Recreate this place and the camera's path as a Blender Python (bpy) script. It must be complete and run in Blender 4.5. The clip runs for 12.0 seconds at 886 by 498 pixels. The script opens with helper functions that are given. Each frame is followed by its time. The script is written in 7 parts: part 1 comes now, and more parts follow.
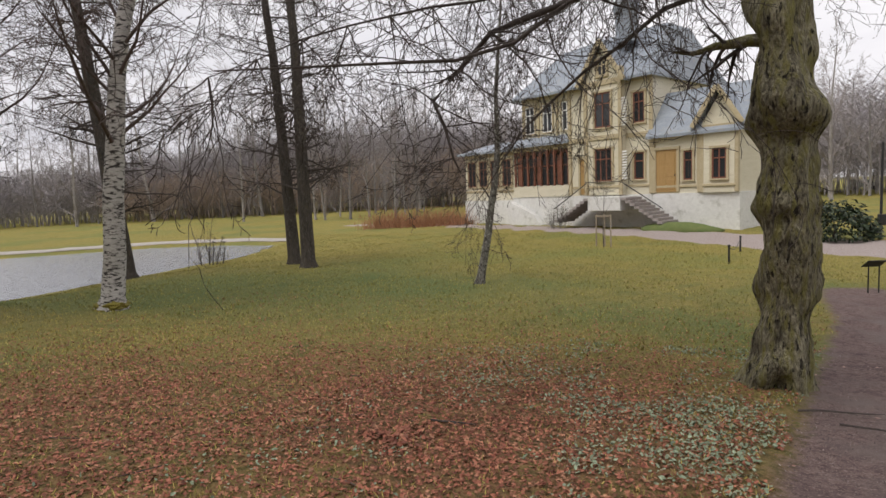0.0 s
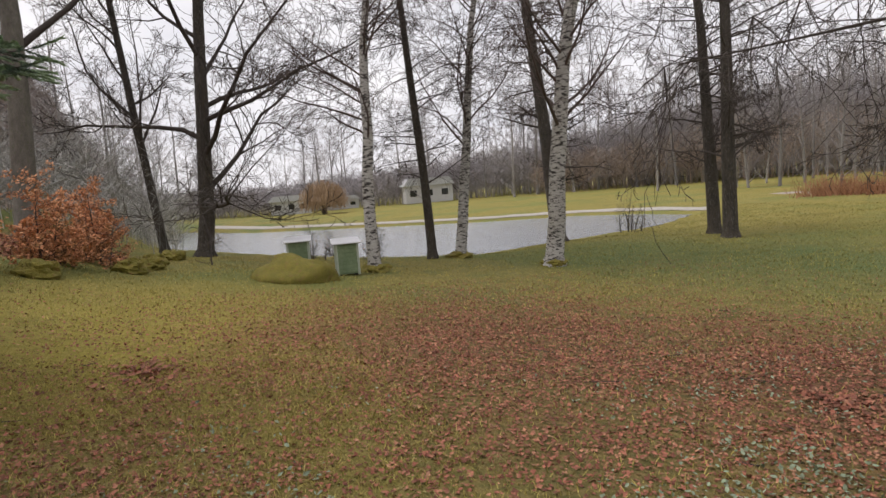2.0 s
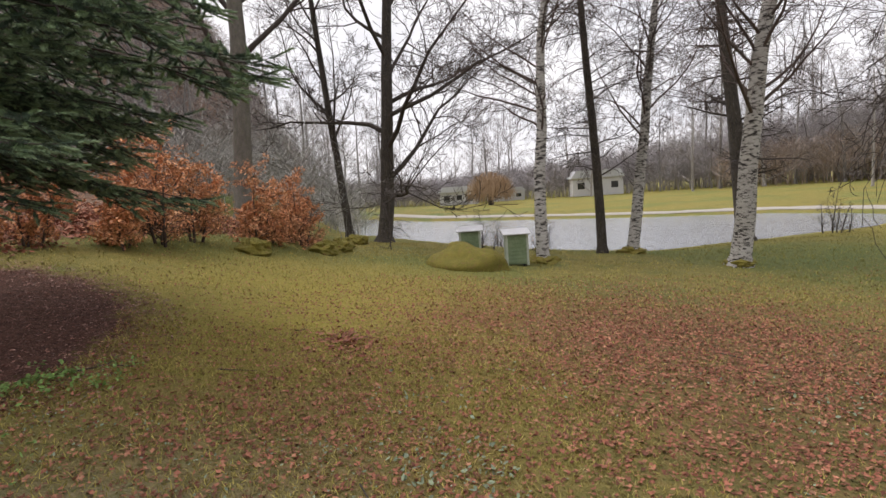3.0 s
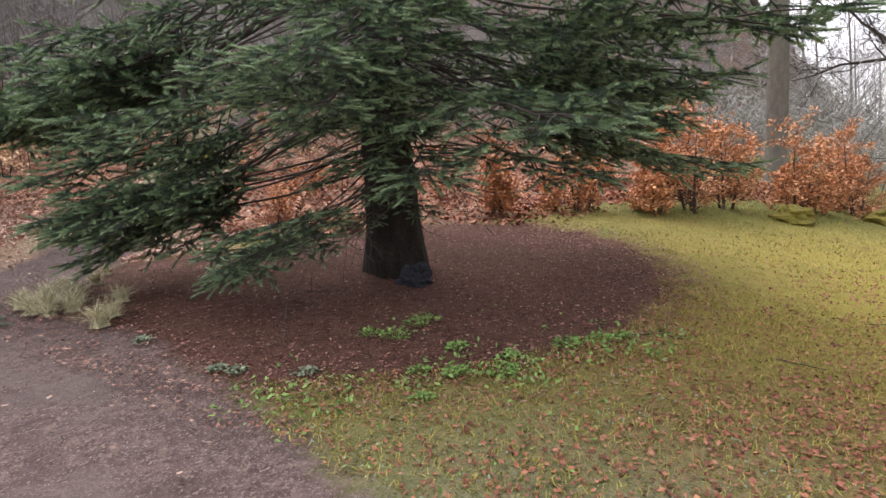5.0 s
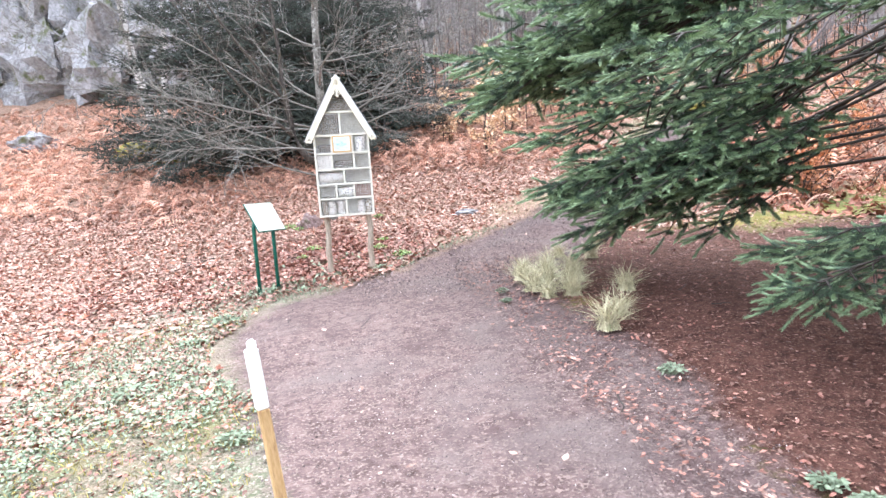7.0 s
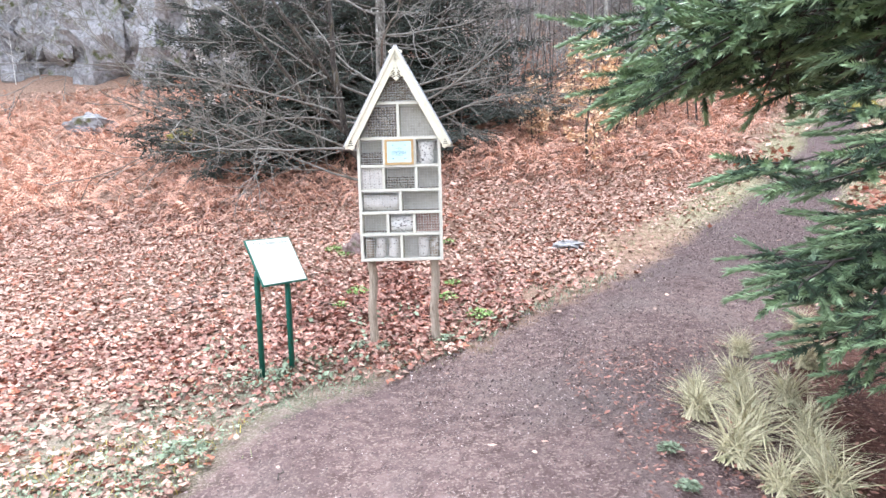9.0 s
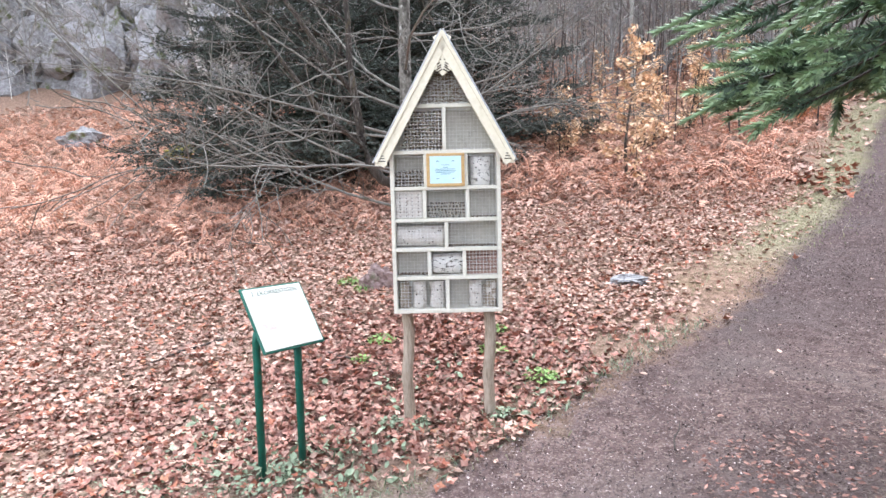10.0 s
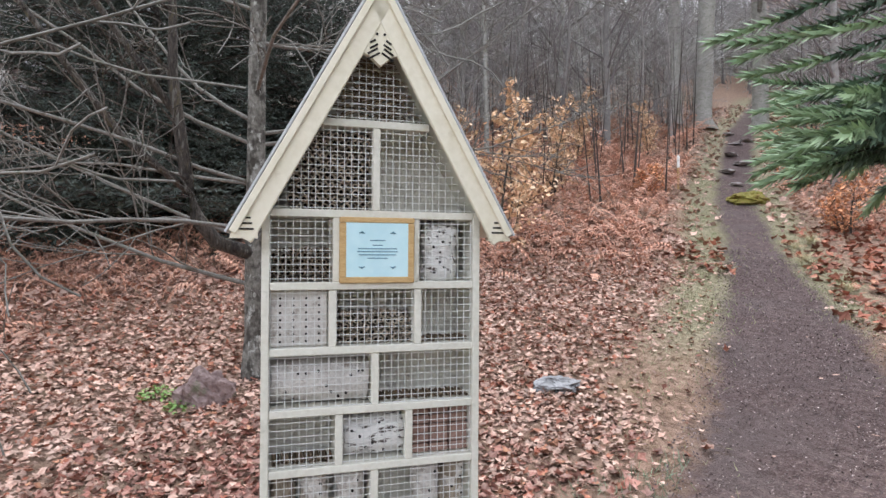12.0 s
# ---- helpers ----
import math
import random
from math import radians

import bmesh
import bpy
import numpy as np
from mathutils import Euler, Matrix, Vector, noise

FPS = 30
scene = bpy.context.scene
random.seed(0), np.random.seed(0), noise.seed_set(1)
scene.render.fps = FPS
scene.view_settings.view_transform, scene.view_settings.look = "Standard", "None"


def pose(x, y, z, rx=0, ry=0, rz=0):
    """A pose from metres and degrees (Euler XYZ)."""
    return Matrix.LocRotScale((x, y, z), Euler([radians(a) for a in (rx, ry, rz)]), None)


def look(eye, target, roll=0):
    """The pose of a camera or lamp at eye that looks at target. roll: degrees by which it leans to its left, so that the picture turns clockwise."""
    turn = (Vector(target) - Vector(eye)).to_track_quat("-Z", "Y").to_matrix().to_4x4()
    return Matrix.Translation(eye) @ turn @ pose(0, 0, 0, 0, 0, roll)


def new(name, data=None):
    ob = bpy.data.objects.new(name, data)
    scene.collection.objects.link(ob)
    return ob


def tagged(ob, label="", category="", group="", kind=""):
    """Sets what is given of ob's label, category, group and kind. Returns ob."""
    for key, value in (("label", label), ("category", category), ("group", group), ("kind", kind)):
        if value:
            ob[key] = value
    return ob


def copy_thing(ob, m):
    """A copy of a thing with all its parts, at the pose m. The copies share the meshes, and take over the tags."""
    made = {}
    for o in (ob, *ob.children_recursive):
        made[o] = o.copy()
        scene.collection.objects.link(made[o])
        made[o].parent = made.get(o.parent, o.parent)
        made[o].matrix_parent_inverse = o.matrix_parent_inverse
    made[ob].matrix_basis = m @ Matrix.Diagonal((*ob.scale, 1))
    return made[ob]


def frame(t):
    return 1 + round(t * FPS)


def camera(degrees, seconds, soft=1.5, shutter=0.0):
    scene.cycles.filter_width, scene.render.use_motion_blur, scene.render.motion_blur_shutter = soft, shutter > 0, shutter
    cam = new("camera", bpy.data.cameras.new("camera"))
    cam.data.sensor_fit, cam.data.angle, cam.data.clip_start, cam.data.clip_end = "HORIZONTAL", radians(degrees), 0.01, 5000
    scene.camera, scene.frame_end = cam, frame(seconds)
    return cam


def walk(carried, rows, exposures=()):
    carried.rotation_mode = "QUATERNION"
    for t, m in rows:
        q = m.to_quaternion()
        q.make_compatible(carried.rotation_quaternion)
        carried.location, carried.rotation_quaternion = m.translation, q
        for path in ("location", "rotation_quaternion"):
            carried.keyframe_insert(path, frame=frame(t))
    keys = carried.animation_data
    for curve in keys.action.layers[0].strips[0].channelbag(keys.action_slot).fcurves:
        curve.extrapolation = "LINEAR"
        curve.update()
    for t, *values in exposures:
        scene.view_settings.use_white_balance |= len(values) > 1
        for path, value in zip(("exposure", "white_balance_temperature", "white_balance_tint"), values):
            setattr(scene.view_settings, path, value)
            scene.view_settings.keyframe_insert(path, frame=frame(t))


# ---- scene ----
cam = camera(74.5, 12.0)
METRES, EYE, TILT, LEAN, TURN = 9.5, 1.55, 0.0, 0.0, 24.0
ROWS = [
    (0.0, 0.0, 0.0, 0.0, -0.23, -5.52, 2.37),
    (0.5, -0.0138, -0.0246, 0.0046, 6.48, -6.26, 3.89),
    (1.0, -0.009, -0.0539, 0.0036, 15.14, -6.19, 4.4),
    (1.5, -0.0034, -0.0797, 0.0037, 24.89, -6.44, 4.35),
    (2.0, 0.0008, -0.1097, 0.0045, 38.57, -6.11, 4.51),
    (2.5, 0.0069, -0.1278, 0.0055, 47.18, -5.95, 4.09),
    (4.5, -0.0214, -0.1592, 0.0058, 86.86, -4.98, 4.9),
    (5.0, -0.0488, -0.1638, 0.0111, 102.08, -5.08, 5.65),
    (5.5, -0.0789, -0.1875, 0.0086, 114.94, -5.46, 5.14),
    (6.0, -0.1129, -0.2264, 0.0158, 127.54, -5.49, 2.84),
    (6.5, -0.1484, -0.2736, 0.026, 138.59, -5.44, 3.03),
    (7.0, -0.1744, -0.3313, 0.0326, 144.55, -5.95, 4.02),
    (9.0, -0.3007, -0.5577, 0.0699, 151.5, -6.47, 1.41),
    (9.5, -0.3138, -0.6221, 0.0732, 152.77, -5.49, 1.34),
    (10.0, -0.3257, -0.6771, 0.0778, 151.79, -4.9, 1.35),
    (10.5, -0.3407, -0.7329, 0.0844, 148.12, -4.41, 1.11),
    (11.0, -0.3518, -0.7776, 0.089, 144.75, -2.48, 0.18),
    (11.5, -0.3649, -0.8158, 0.0907, 140.6, -0.87, -0.59),
    (12.0, -0.3847, -0.8517, 0.0954, 135.03, 0.22, -0.38),
]
EXPOSURES = [(0.0, 0.22, 6700, 11), (2.5, 0.38, 6700, 11), (3.5, 0.6, 6700, 11), (4.5, 0.95, 6700, 11), (5.0, 1.27, 6500, 11), (5.5, 1.78, 6150, 10), (6.0, 2.38, 5900, 9), (6.5, 2.6, 5800, 9), (7.5, 2.55, 5800, 9), (9.0, 2.38, 5800, 9), (9.8, 2.2, 5850, 9), (10.5, 1.98, 5950, 9), (11.2, 1.75, 6000, 8), (12.0, 1.5, 6000, 8)]
walk(cam, [(t, pose(0, 0, EYE, TILT, LEAN, TURN) @ pose(METRES * x, METRES * y, METRES * z, 90 + pitch, roll, yaw)) for t, x, y, z, yaw, pitch, roll in ROWS], EXPOSURES)

# ---- world and light: a bright overcast winter day ----
world = bpy.data.worlds.new("overcast_sky")
scene.world = world
world.use_nodes = True
wn, wl = world.node_tree.nodes, world.node_tree.links
wn.clear()
w_out = wn.new("ShaderNodeOutputWorld")
w_bg = wn.new("ShaderNodeBackground")
w_bg.inputs["Strength"].default_value = 0.15
w_sky = wn.new("ShaderNodeTexSky")
w_sky.sky_type = "NISHITA"
w_sky.sun_disc = False
w_sky.sun_elevation = radians(32)
w_sky.sun_rotation = radians(200)
w_sky.dust_density = 3.0
w_soft = wn.new("ShaderNodeHueSaturation")
w_soft.inputs["Saturation"].default_value = 0.12
w_soft.inputs["Value"].default_value = 1.0
w_noise = wn.new("ShaderNodeTexNoise")
w_noise.inputs["Scale"].default_value = 2.2
w_noise.inputs["Detail"].default_value = 6.0
w_noise.inputs["Roughness"].default_value = 0.55
w_map = wn.new("ShaderNodeMapping")
w_map.inputs["Scale"].default_value = (1, 1, 3.5)
w_tc = wn.new("ShaderNodeTexCoord")
w_ramp = wn.new("ShaderNodeValToRGB")
w_ramp.color_ramp.elements[0].position, w_ramp.color_ramp.elements[0].color = 0.30, (4.3, 4.35, 4.8, 1)
w_ramp.color_ramp.elements[1].position, w_ramp.color_ramp.elements[1].color = 0.70, (5.9, 5.85, 6.15, 1)
w_mix = wn.new("ShaderNodeMix")
w_mix.data_type = "RGBA"
w_mix.inputs["Factor"].default_value = 0.88
wl.new(w_tc.outputs["Generated"], w_map.inputs["Vector"])
wl.new(w_map.outputs["Vector"], w_noise.inputs["Vector"])
wl.new(w_noise.outputs["Fac"], w_ramp.inputs["Fac"])
wl.new(w_sky.outputs["Color"], w_soft.inputs["Color"])
wl.new(w_soft.outputs["Color"], w_mix.inputs["A"])
wl.new(w_ramp.outputs["Color"], w_mix.inputs["B"])
wl.new(w_mix.outputs["Result"], w_bg.inputs["Color"])
wl.new(w_bg.outputs["Background"], w_out.inputs["Surface"])
sun_data = bpy.data.lights.new("sun", "SUN")
sun_data.energy, sun_data.angle, sun_data.color = 1.5, radians(40), (1.0, 0.97, 0.92)
sun = new("sun", sun_data)
sun.matrix_world = look((0, 0, 60), (18, 30, 0))

# ---- materials ----
def rgb(c):
    return (*c, 1.0)


def surface(name, a, b, c=None, scale=6.0, stretch=(1, 1, 1), rough=0.85, bump=0.25, fine=8.0, spots=(0.55, 0.7), vary=0.0, island=0.0, metal=0.0, through_light=0.0, depth=0.01, d=None):
    """A weathered surface: two colours in broad patches and fine grain, a third in stains, and a relief of both."""
    m = bpy.data.materials.new(name)
    m.use_nodes = True
    n, l = m.node_tree.nodes, m.node_tree.links
    bs = n["Principled BSDF"]
    tc, mp = n.new("ShaderNodeTexCoord"), n.new("ShaderNodeMapping")
    mp.inputs["Scale"].default_value = stretch
    l.new(tc.outputs["Object"], mp.inputs["Vector"])

    def noise_tex(s, d=4.0):
        t = n.new("ShaderNodeTexNoise")
        t.inputs["Scale"].default_value, t.inputs["Detail"].default_value, t.inputs["Roughness"].default_value = s, d, 0.6
        l.new(mp.outputs["Vector"], t.inputs["Vector"])
        return t

    def ramp(src, lo, hi):
        r = n.new("ShaderNodeMapRange")
        r.inputs["From Min"].default_value, r.inputs["From Max"].default_value = lo, hi
        l.new(src, r.inputs["Value"])
        return r.outputs["Result"]

    def mix(f, p, q):
        x = n.new("ShaderNodeMix")
        x.data_type = "RGBA"
        for key, val in (("Factor", f), ("A", p), ("B", q)):
            if isinstance(val, (tuple, float)):
                x.inputs[key].default_value = val
            else:
                l.new(val, x.inputs[key])
        return x.outputs["Result"]

    big, small = noise_tex(scale), noise_tex(scale * fine, 3.0)
    half = n.new("ShaderNodeMath")
    half.operation = "ADD"
    l.new(big.outputs["Fac"], half.inputs[0])
    l.new(small.outputs["Fac"], half.inputs[1])
    col = mix(ramp(half.outputs[0], 0.75, 1.25), rgb(a), rgb(b))
    if c:
        st = noise_tex(scale * 2.3, 5.0)
        col = mix(ramp(st.outputs["Fac"], *spots), col, rgb(c))
    if d:
        li = noise_tex(scale * 3.7, 6.0)
        col = mix(ramp(li.outputs["Fac"], 0.57, 0.64), col, rgb(d))
    if vary or island:
        hs = n.new("ShaderNodeHueSaturation")
        if island:
            rnd, k = n.new("ShaderNodeNewGeometry").outputs["Random Per Island"], island
        else:
            rnd, k = n.new("ShaderNodeObjectInfo").outputs["Random"], vary
        r = n.new("ShaderNodeMapRange")
        r.inputs["To Min"].default_value, r.inputs["To Max"].default_value = 1 - k, 1 + k
        l.new(rnd, r.inputs["Value"])
        l.new(r.outputs["Result"], hs.inputs["Value"])
        l.new(col, hs.inputs["Color"])
        col = hs.outputs["Color"]
    l.new(col, bs.inputs["Base Color"])
    bs.inputs["Roughness"].default_value, bs.inputs["Metallic"].default_value = rough, metal
    bs.inputs["Specular IOR Level"].default_value = 0.3
    if bump:
        bp = n.new("ShaderNodeBump")
        bp.inputs["Strength"].default_value, bp.inputs["Distance"].default_value = bump, depth
        l.new(half.outputs[0], bp.inputs["Height"])
        l.new(bp.outputs["Normal"], bs.inputs["Normal"])
    return m


def birch_bark(name):
    m = surface(name, (0.50, 0.48, 0.45), (0.33, 0.31, 0.29), (0.035, 0.03, 0.028), scale=1.8, stretch=(1.3, 1.3, 4.0), fine=7.0, spots=(0.50, 0.60), bump=0.5)
    return m


M = {
    "bark_birch": birch_bark("birch_bark"),
    "bark_dark": surface("dark_bark", (0.034, 0.029, 0.026), (0.105, 0.088, 0.074), (0.10, 0.085, 0.05), scale=3, stretch=(3, 3, 0.7), bump=0.9, depth=0.04, d=(0.16, 0.15, 0.13)),
    "bark_spruce": surface("spruce_bark", (0.016, 0.013, 0.012), (0.055, 0.044, 0.037), (0.03, 0.034, 0.02), scale=4, stretch=(2.5, 2.5, 0.8), bump=1.0, depth=0.04),
    "bark_grey": surface("grey_bark", (0.11, 0.10, 0.085), (0.20, 0.185, 0.16), (0.12, 0.125, 0.07), scale=4, stretch=(2, 2, 1), bump=0.5),
    "bark_pale": surface("pale_smooth_bark", (0.23, 0.22, 0.195), (0.37, 0.36, 0.33), (0.14, 0.15, 0.10), scale=5, stretch=(1, 1, 1.5), bump=0.4),
    "bark_moss": surface("mossy_bark", (0.085, 0.072, 0.052), (0.27, 0.245, 0.18), (0.15, 0.145, 0.045), scale=2.2, stretch=(1.6, 1.6, 0.8), spots=(0.42, 0.62), bump=1.0, depth=0.05),
    "bark_hornbeam": surface("hornbeam_bark", (0.06, 0.05, 0.035), (0.33, 0.305, 0.21), (0.20, 0.185, 0.065), scale=2.4, stretch=(2.0, 2.0, 0.6), spots=(0.46, 0.62), bump=1.0, depth=0.07, d=(0.022, 0.018, 0.013)),
    "bark_mottled": surface("mottled_bark", (0.075, 0.068, 0.058), (0.24, 0.23, 0.205), (0.05, 0.045, 0.038), scale=3.5, stretch=(1.5, 1.5, 1), spots=(0.50, 0.62), bump=0.7, depth=0.02, d=(0.38, 0.38, 0.35)),
    "twig": surface("twig_bark", (0.045, 0.036, 0.032), (0.085, 0.07, 0.062), scale=9, bump=0),
    "twig_grey": surface("grey_twig_bark", (0.11, 0.102, 0.092), (0.23, 0.218, 0.196), (0.10, 0.10, 0.07), scale=9, bump=0),
    "twig_birch": surface("birch_twig_bark", (0.07, 0.05, 0.045), (0.12, 0.09, 0.08), scale=9, bump=0),
    # far twigs and trunks: distance haze is put into these pale greys
    "twig_far": surface("hazed_far_twigs", (0.20, 0.18, 0.18), (0.33, 0.30, 0.295), scale=0.4, bump=0, vary=0.3),
    "trunk_far": surface("hazed_far_bark", (0.19, 0.175, 0.165), (0.31, 0.29, 0.275), scale=1, bump=0, vary=0.3),
    "willow": surface("willow_twigs", (0.30, 0.20, 0.125), (0.42, 0.30, 0.20), scale=2, bump=0),
    "dogwood": surface("red_stems", (0.30, 0.145, 0.08), (0.40, 0.21, 0.12), scale=2, bump=0, island=0.3),
    "needles": surface("spruce_needles", (0.050, 0.082, 0.054), (0.092, 0.142, 0.09), (0.13, 0.19, 0.11), scale=2.5, rough=0.6, bump=0, island=0.45),
    "needles_tip": surface("young_spruce_needles", (0.17, 0.255, 0.14), (0.30, 0.395, 0.23), scale=5, rough=0.55, bump=0, island=0.35),
    "needles_dark": surface("dark_conifer_needles", (0.038, 0.048, 0.042), (0.075, 0.09, 0.07), scale=2, rough=0.7, bump=0, island=0.5),
    "beech_leaf": surface("dry_beech_leaves", (0.60, 0.265, 0.13), (0.70, 0.40, 0.22), (0.46, 0.16, 0.07), scale=3, rough=0.7, bump=0, island=0.35),
    "gold_leaf": surface("golden_beech_leaves", (0.70, 0.47, 0.29), (0.80, 0.62, 0.43), (0.52, 0.29, 0.14), scale=3, rough=0.7, bump=0, island=0.3),
    "litter": surface("fallen_leaves", (0.20, 0.066, 0.042), (0.34, 0.135, 0.085), (0.44, 0.255, 0.15), scale=5, rough=0.75, bump=0, island=0.55, spots=(0.5, 0.75)),
    "litter_pale": surface("pale_fallen_leaves", (0.38, 0.225, 0.17), (0.56, 0.40, 0.325), (0.25, 0.115, 0.085), scale=5, rough=0.65, bump=0, island=0.45, spots=(0.5, 0.7)),
    "litter_dark": surface("dark_fallen_leaves", (0.17, 0.062, 0.045), (0.33, 0.165, 0.125), (0.45, 0.29, 0.235), scale=6, rough=0.5, bump=0, island=0.55, spots=(0.5, 0.72)),
    "bracken": surface("dead_bracken", (0.42, 0.215, 0.15), (0.61, 0.37, 0.27), (0.70, 0.52, 0.38), scale=4, bump=0, island=0.4, spots=(0.55, 0.75)),
    "grass": surface("lawn_blades", (0.27, 0.235, 0.06), (0.46, 0.375, 0.11), (0.33, 0.28, 0.12), scale=1.5, rough=0.7, bump=0, island=0.4),
    "grass_dry": surface("dry_grass", (0.46, 0.42, 0.26), (0.62, 0.565, 0.38), (0.20, 0.22, 0.08), scale=3, rough=0.7, bump=0, island=0.3),
    "grass_verge": surface("verge_grass", (0.30, 0.285, 0.165), (0.43, 0.405, 0.26), (0.19, 0.235, 0.10), scale=2.5, rough=0.7, bump=0, island=0.35, spots=(0.45, 0.62)),
    "grass_far": surface("far_lawn_blades", (0.20, 0.195, 0.048), (0.36, 0.315, 0.088), (0.33, 0.28, 0.12), scale=1.5, rough=0.7, bump=0, island=0.4),
    "herb": surface("green_herb_leaves", (0.13, 0.23, 0.055), (0.25, 0.38, 0.11), scale=6, rough=0.5, bump=0, island=0.35),
    "herb_pale": surface("grey_green_herb_leaves", (0.155, 0.20, 0.125), (0.285, 0.335, 0.23), scale=6, rough=0.6, bump=0, island=0.3),
    "moss": surface("moss", (0.14, 0.13, 0.025), (0.24, 0.20, 0.04), (0.22, 0.13, 0.055), scale=4, bump=0.9, depth=0.03),
    "rock": surface("granite", (0.13, 0.085, 0.08), (0.33, 0.25, 0.235), (0.10, 0.095, 0.06), scale=2.2, bump=0.8, depth=0.04, spots=(0.58, 0.68)),
    "cliff": surface("cliff_rock", (0.16, 0.157, 0.16), (0.36, 0.355, 0.365), (0.11, 0.12, 0.06), scale=0.9, bump=1.0, depth=0.12, spots=(0.56, 0.66)),
    "paint": surface("weathered_cream_paint", (0.60, 0.58, 0.50), (0.70, 0.68, 0.60), (0.45, 0.43, 0.36), scale=5, rough=0.6, bump=0.12, fine=12, spots=(0.62, 0.75)),
    "paint_warm": surface("warm_cream_paint", (0.70, 0.65, 0.51), (0.78, 0.73, 0.60), (0.56, 0.50, 0.37), scale=5, rough=0.55, bump=0.12, spots=(0.62, 0.75)),
    "back_panel": surface("grey_board", (0.50, 0.48, 0.43), (0.62, 0.60, 0.54), (0.40, 0.38, 0.33), scale=4, rough=0.8, bump=0.15),
    "old_wood": surface("weathered_post_wood", (0.26, 0.21, 0.16), (0.42, 0.36, 0.29), (0.18, 0.14, 0.10), scale=5, stretch=(4, 4, 0.5), bump=0.5),
    "stake_wood": surface("fresh_stake_wood", (0.42, 0.27, 0.12), (0.56, 0.38, 0.19), (0.30, 0.18, 0.09), scale=5, stretch=(4, 4, 0.6), bump=0.35),
    "honey_wood": surface("honey_wood", (0.45, 0.29, 0.12), (0.58, 0.40, 0.19), scale=8, stretch=(1, 1, 6), rough=0.5, bump=0.15),
    "log_wood": surface("drilled_log_wood", (0.52, 0.49, 0.46), (0.70, 0.66, 0.62), (0.33, 0.28, 0.24), scale=7, stretch=(2, 2, 2), bump=0.5),
    "birch_log": surface("birch_log_bark", (0.70, 0.68, 0.66), (0.85, 0.83, 0.80), (0.10, 0.08, 0.07), scale=9, stretch=(1, 3, 3), bump=0.4, spots=(0.56, 0.62)),
    "reed": surface("cut_reed_stems", (0.28, 0.22, 0.16), (0.50, 0.43, 0.34), scale=12, bump=0.1, island=0.4),
    "cone": surface("cones_and_straw", (0.14, 0.10, 0.07), (0.28, 0.21, 0.14), scale=14, bump=0.4, island=0.4),
    # near-black colour that stands for the shade inside bores and slots
    "hole": surface("hole_shade", (0.012, 0.010, 0.009), (0.02, 0.017, 0.014), bump=0),
    "brick": surface("dull_red_brick", (0.25, 0.15, 0.12), (0.34, 0.22, 0.18), scale=10, bump=0.4),
    "wire": surface("galvanised_wire", (0.62, 0.62, 0.60), (0.74, 0.74, 0.72), scale=30, rough=0.45, bump=0, metal=0.2),
    "roof_felt": surface("grey_roof_sheet", (0.42, 0.43, 0.45), (0.55, 0.56, 0.58), scale=6, rough=0.6, bump=0.15),
    "plaque": surface("pale_blue_plaque", (0.52, 0.74, 0.80), (0.60, 0.80, 0.85), scale=3, rough=0.35, bump=0),
    "ink": surface("blue_grey_print", (0.10, 0.22, 0.30), (0.16, 0.28, 0.36), bump=0, rough=0.5),
    "sign_face": surface("white_sign_print", (0.57, 0.575, 0.52), (0.63, 0.635, 0.58), scale=2, rough=0.3, bump=0),
    "sign_grey": surface("grey_sign_print", (0.50, 0.53, 0.50), (0.58, 0.61, 0.57), bump=0, rough=0.4),
    "sign_pink": surface("pink_sign_print", (0.60, 0.42, 0.40), (0.68, 0.50, 0.46), bump=0, rough=0.4),
    "green_metal": surface("dark_green_lacquer", (0.008, 0.085, 0.06), (0.014, 0.12, 0.085), (0.05, 0.06, 0.03), scale=8, rough=0.4, bump=0.05, spots=(0.62, 0.75)),
    "white_paint": surface("white_paint", (0.76, 0.77, 0.75), (0.84, 0.85, 0.83), (0.58, 0.57, 0.53), scale=6, rough=0.6, bump=0.1, spots=(0.6, 0.75)),
    "siding": surface("yellow_board_siding", (0.60, 0.56, 0.43), (0.68, 0.64, 0.52), (0.48, 0.43, 0.32), scale=0.8, stretch=(1, 1, 6), rough=0.7, bump=0.2, spots=(0.6, 0.75)),
    "ochre_trim": surface("ochre_trim", (0.42, 0.35, 0.22), (0.50, 0.43, 0.29), scale=2, rough=0.6, bump=0.1),
    "brown_frame": surface("brown_red_window_frame", (0.17, 0.07, 0.045), (0.23, 0.10, 0.065), scale=4, rough=0.55, bump=0.1),
    "ochre_door": surface("ochre_door_wood", (0.36, 0.22, 0.085), (0.43, 0.28, 0.12), scale=3, stretch=(4, 4, 0.6), rough=0.55, bump=0.15),
    "plinth": surface("whitewashed_plinth", (0.62, 0.62, 0.60), (0.72, 0.72, 0.70), (0.42, 0.42, 0.38), scale=0.7, bump=0.3, spots=(0.55, 0.75)),
    "slate": surface("blue_grey_slate", (0.22, 0.25, 0.29), (0.31, 0.345, 0.39), (0.30, 0.30, 0.29), scale=0.8, stretch=(1, 1, 3), rough=0.5, bump=0.3),
    "stone_step": surface("stone_steps", (0.24, 0.21, 0.20), (0.36, 0.33, 0.31), scale=2, bump=0.3),
    "box_green": surface("pale_green_boards", (0.16, 0.22, 0.12), (0.24, 0.30, 0.18), scale=3, rough=0.7, bump=0.15),
    "box_trim": surface("grey_green_trim", (0.40, 0.44, 0.36), (0.48, 0.52, 0.44), scale=3, bump=0.1),
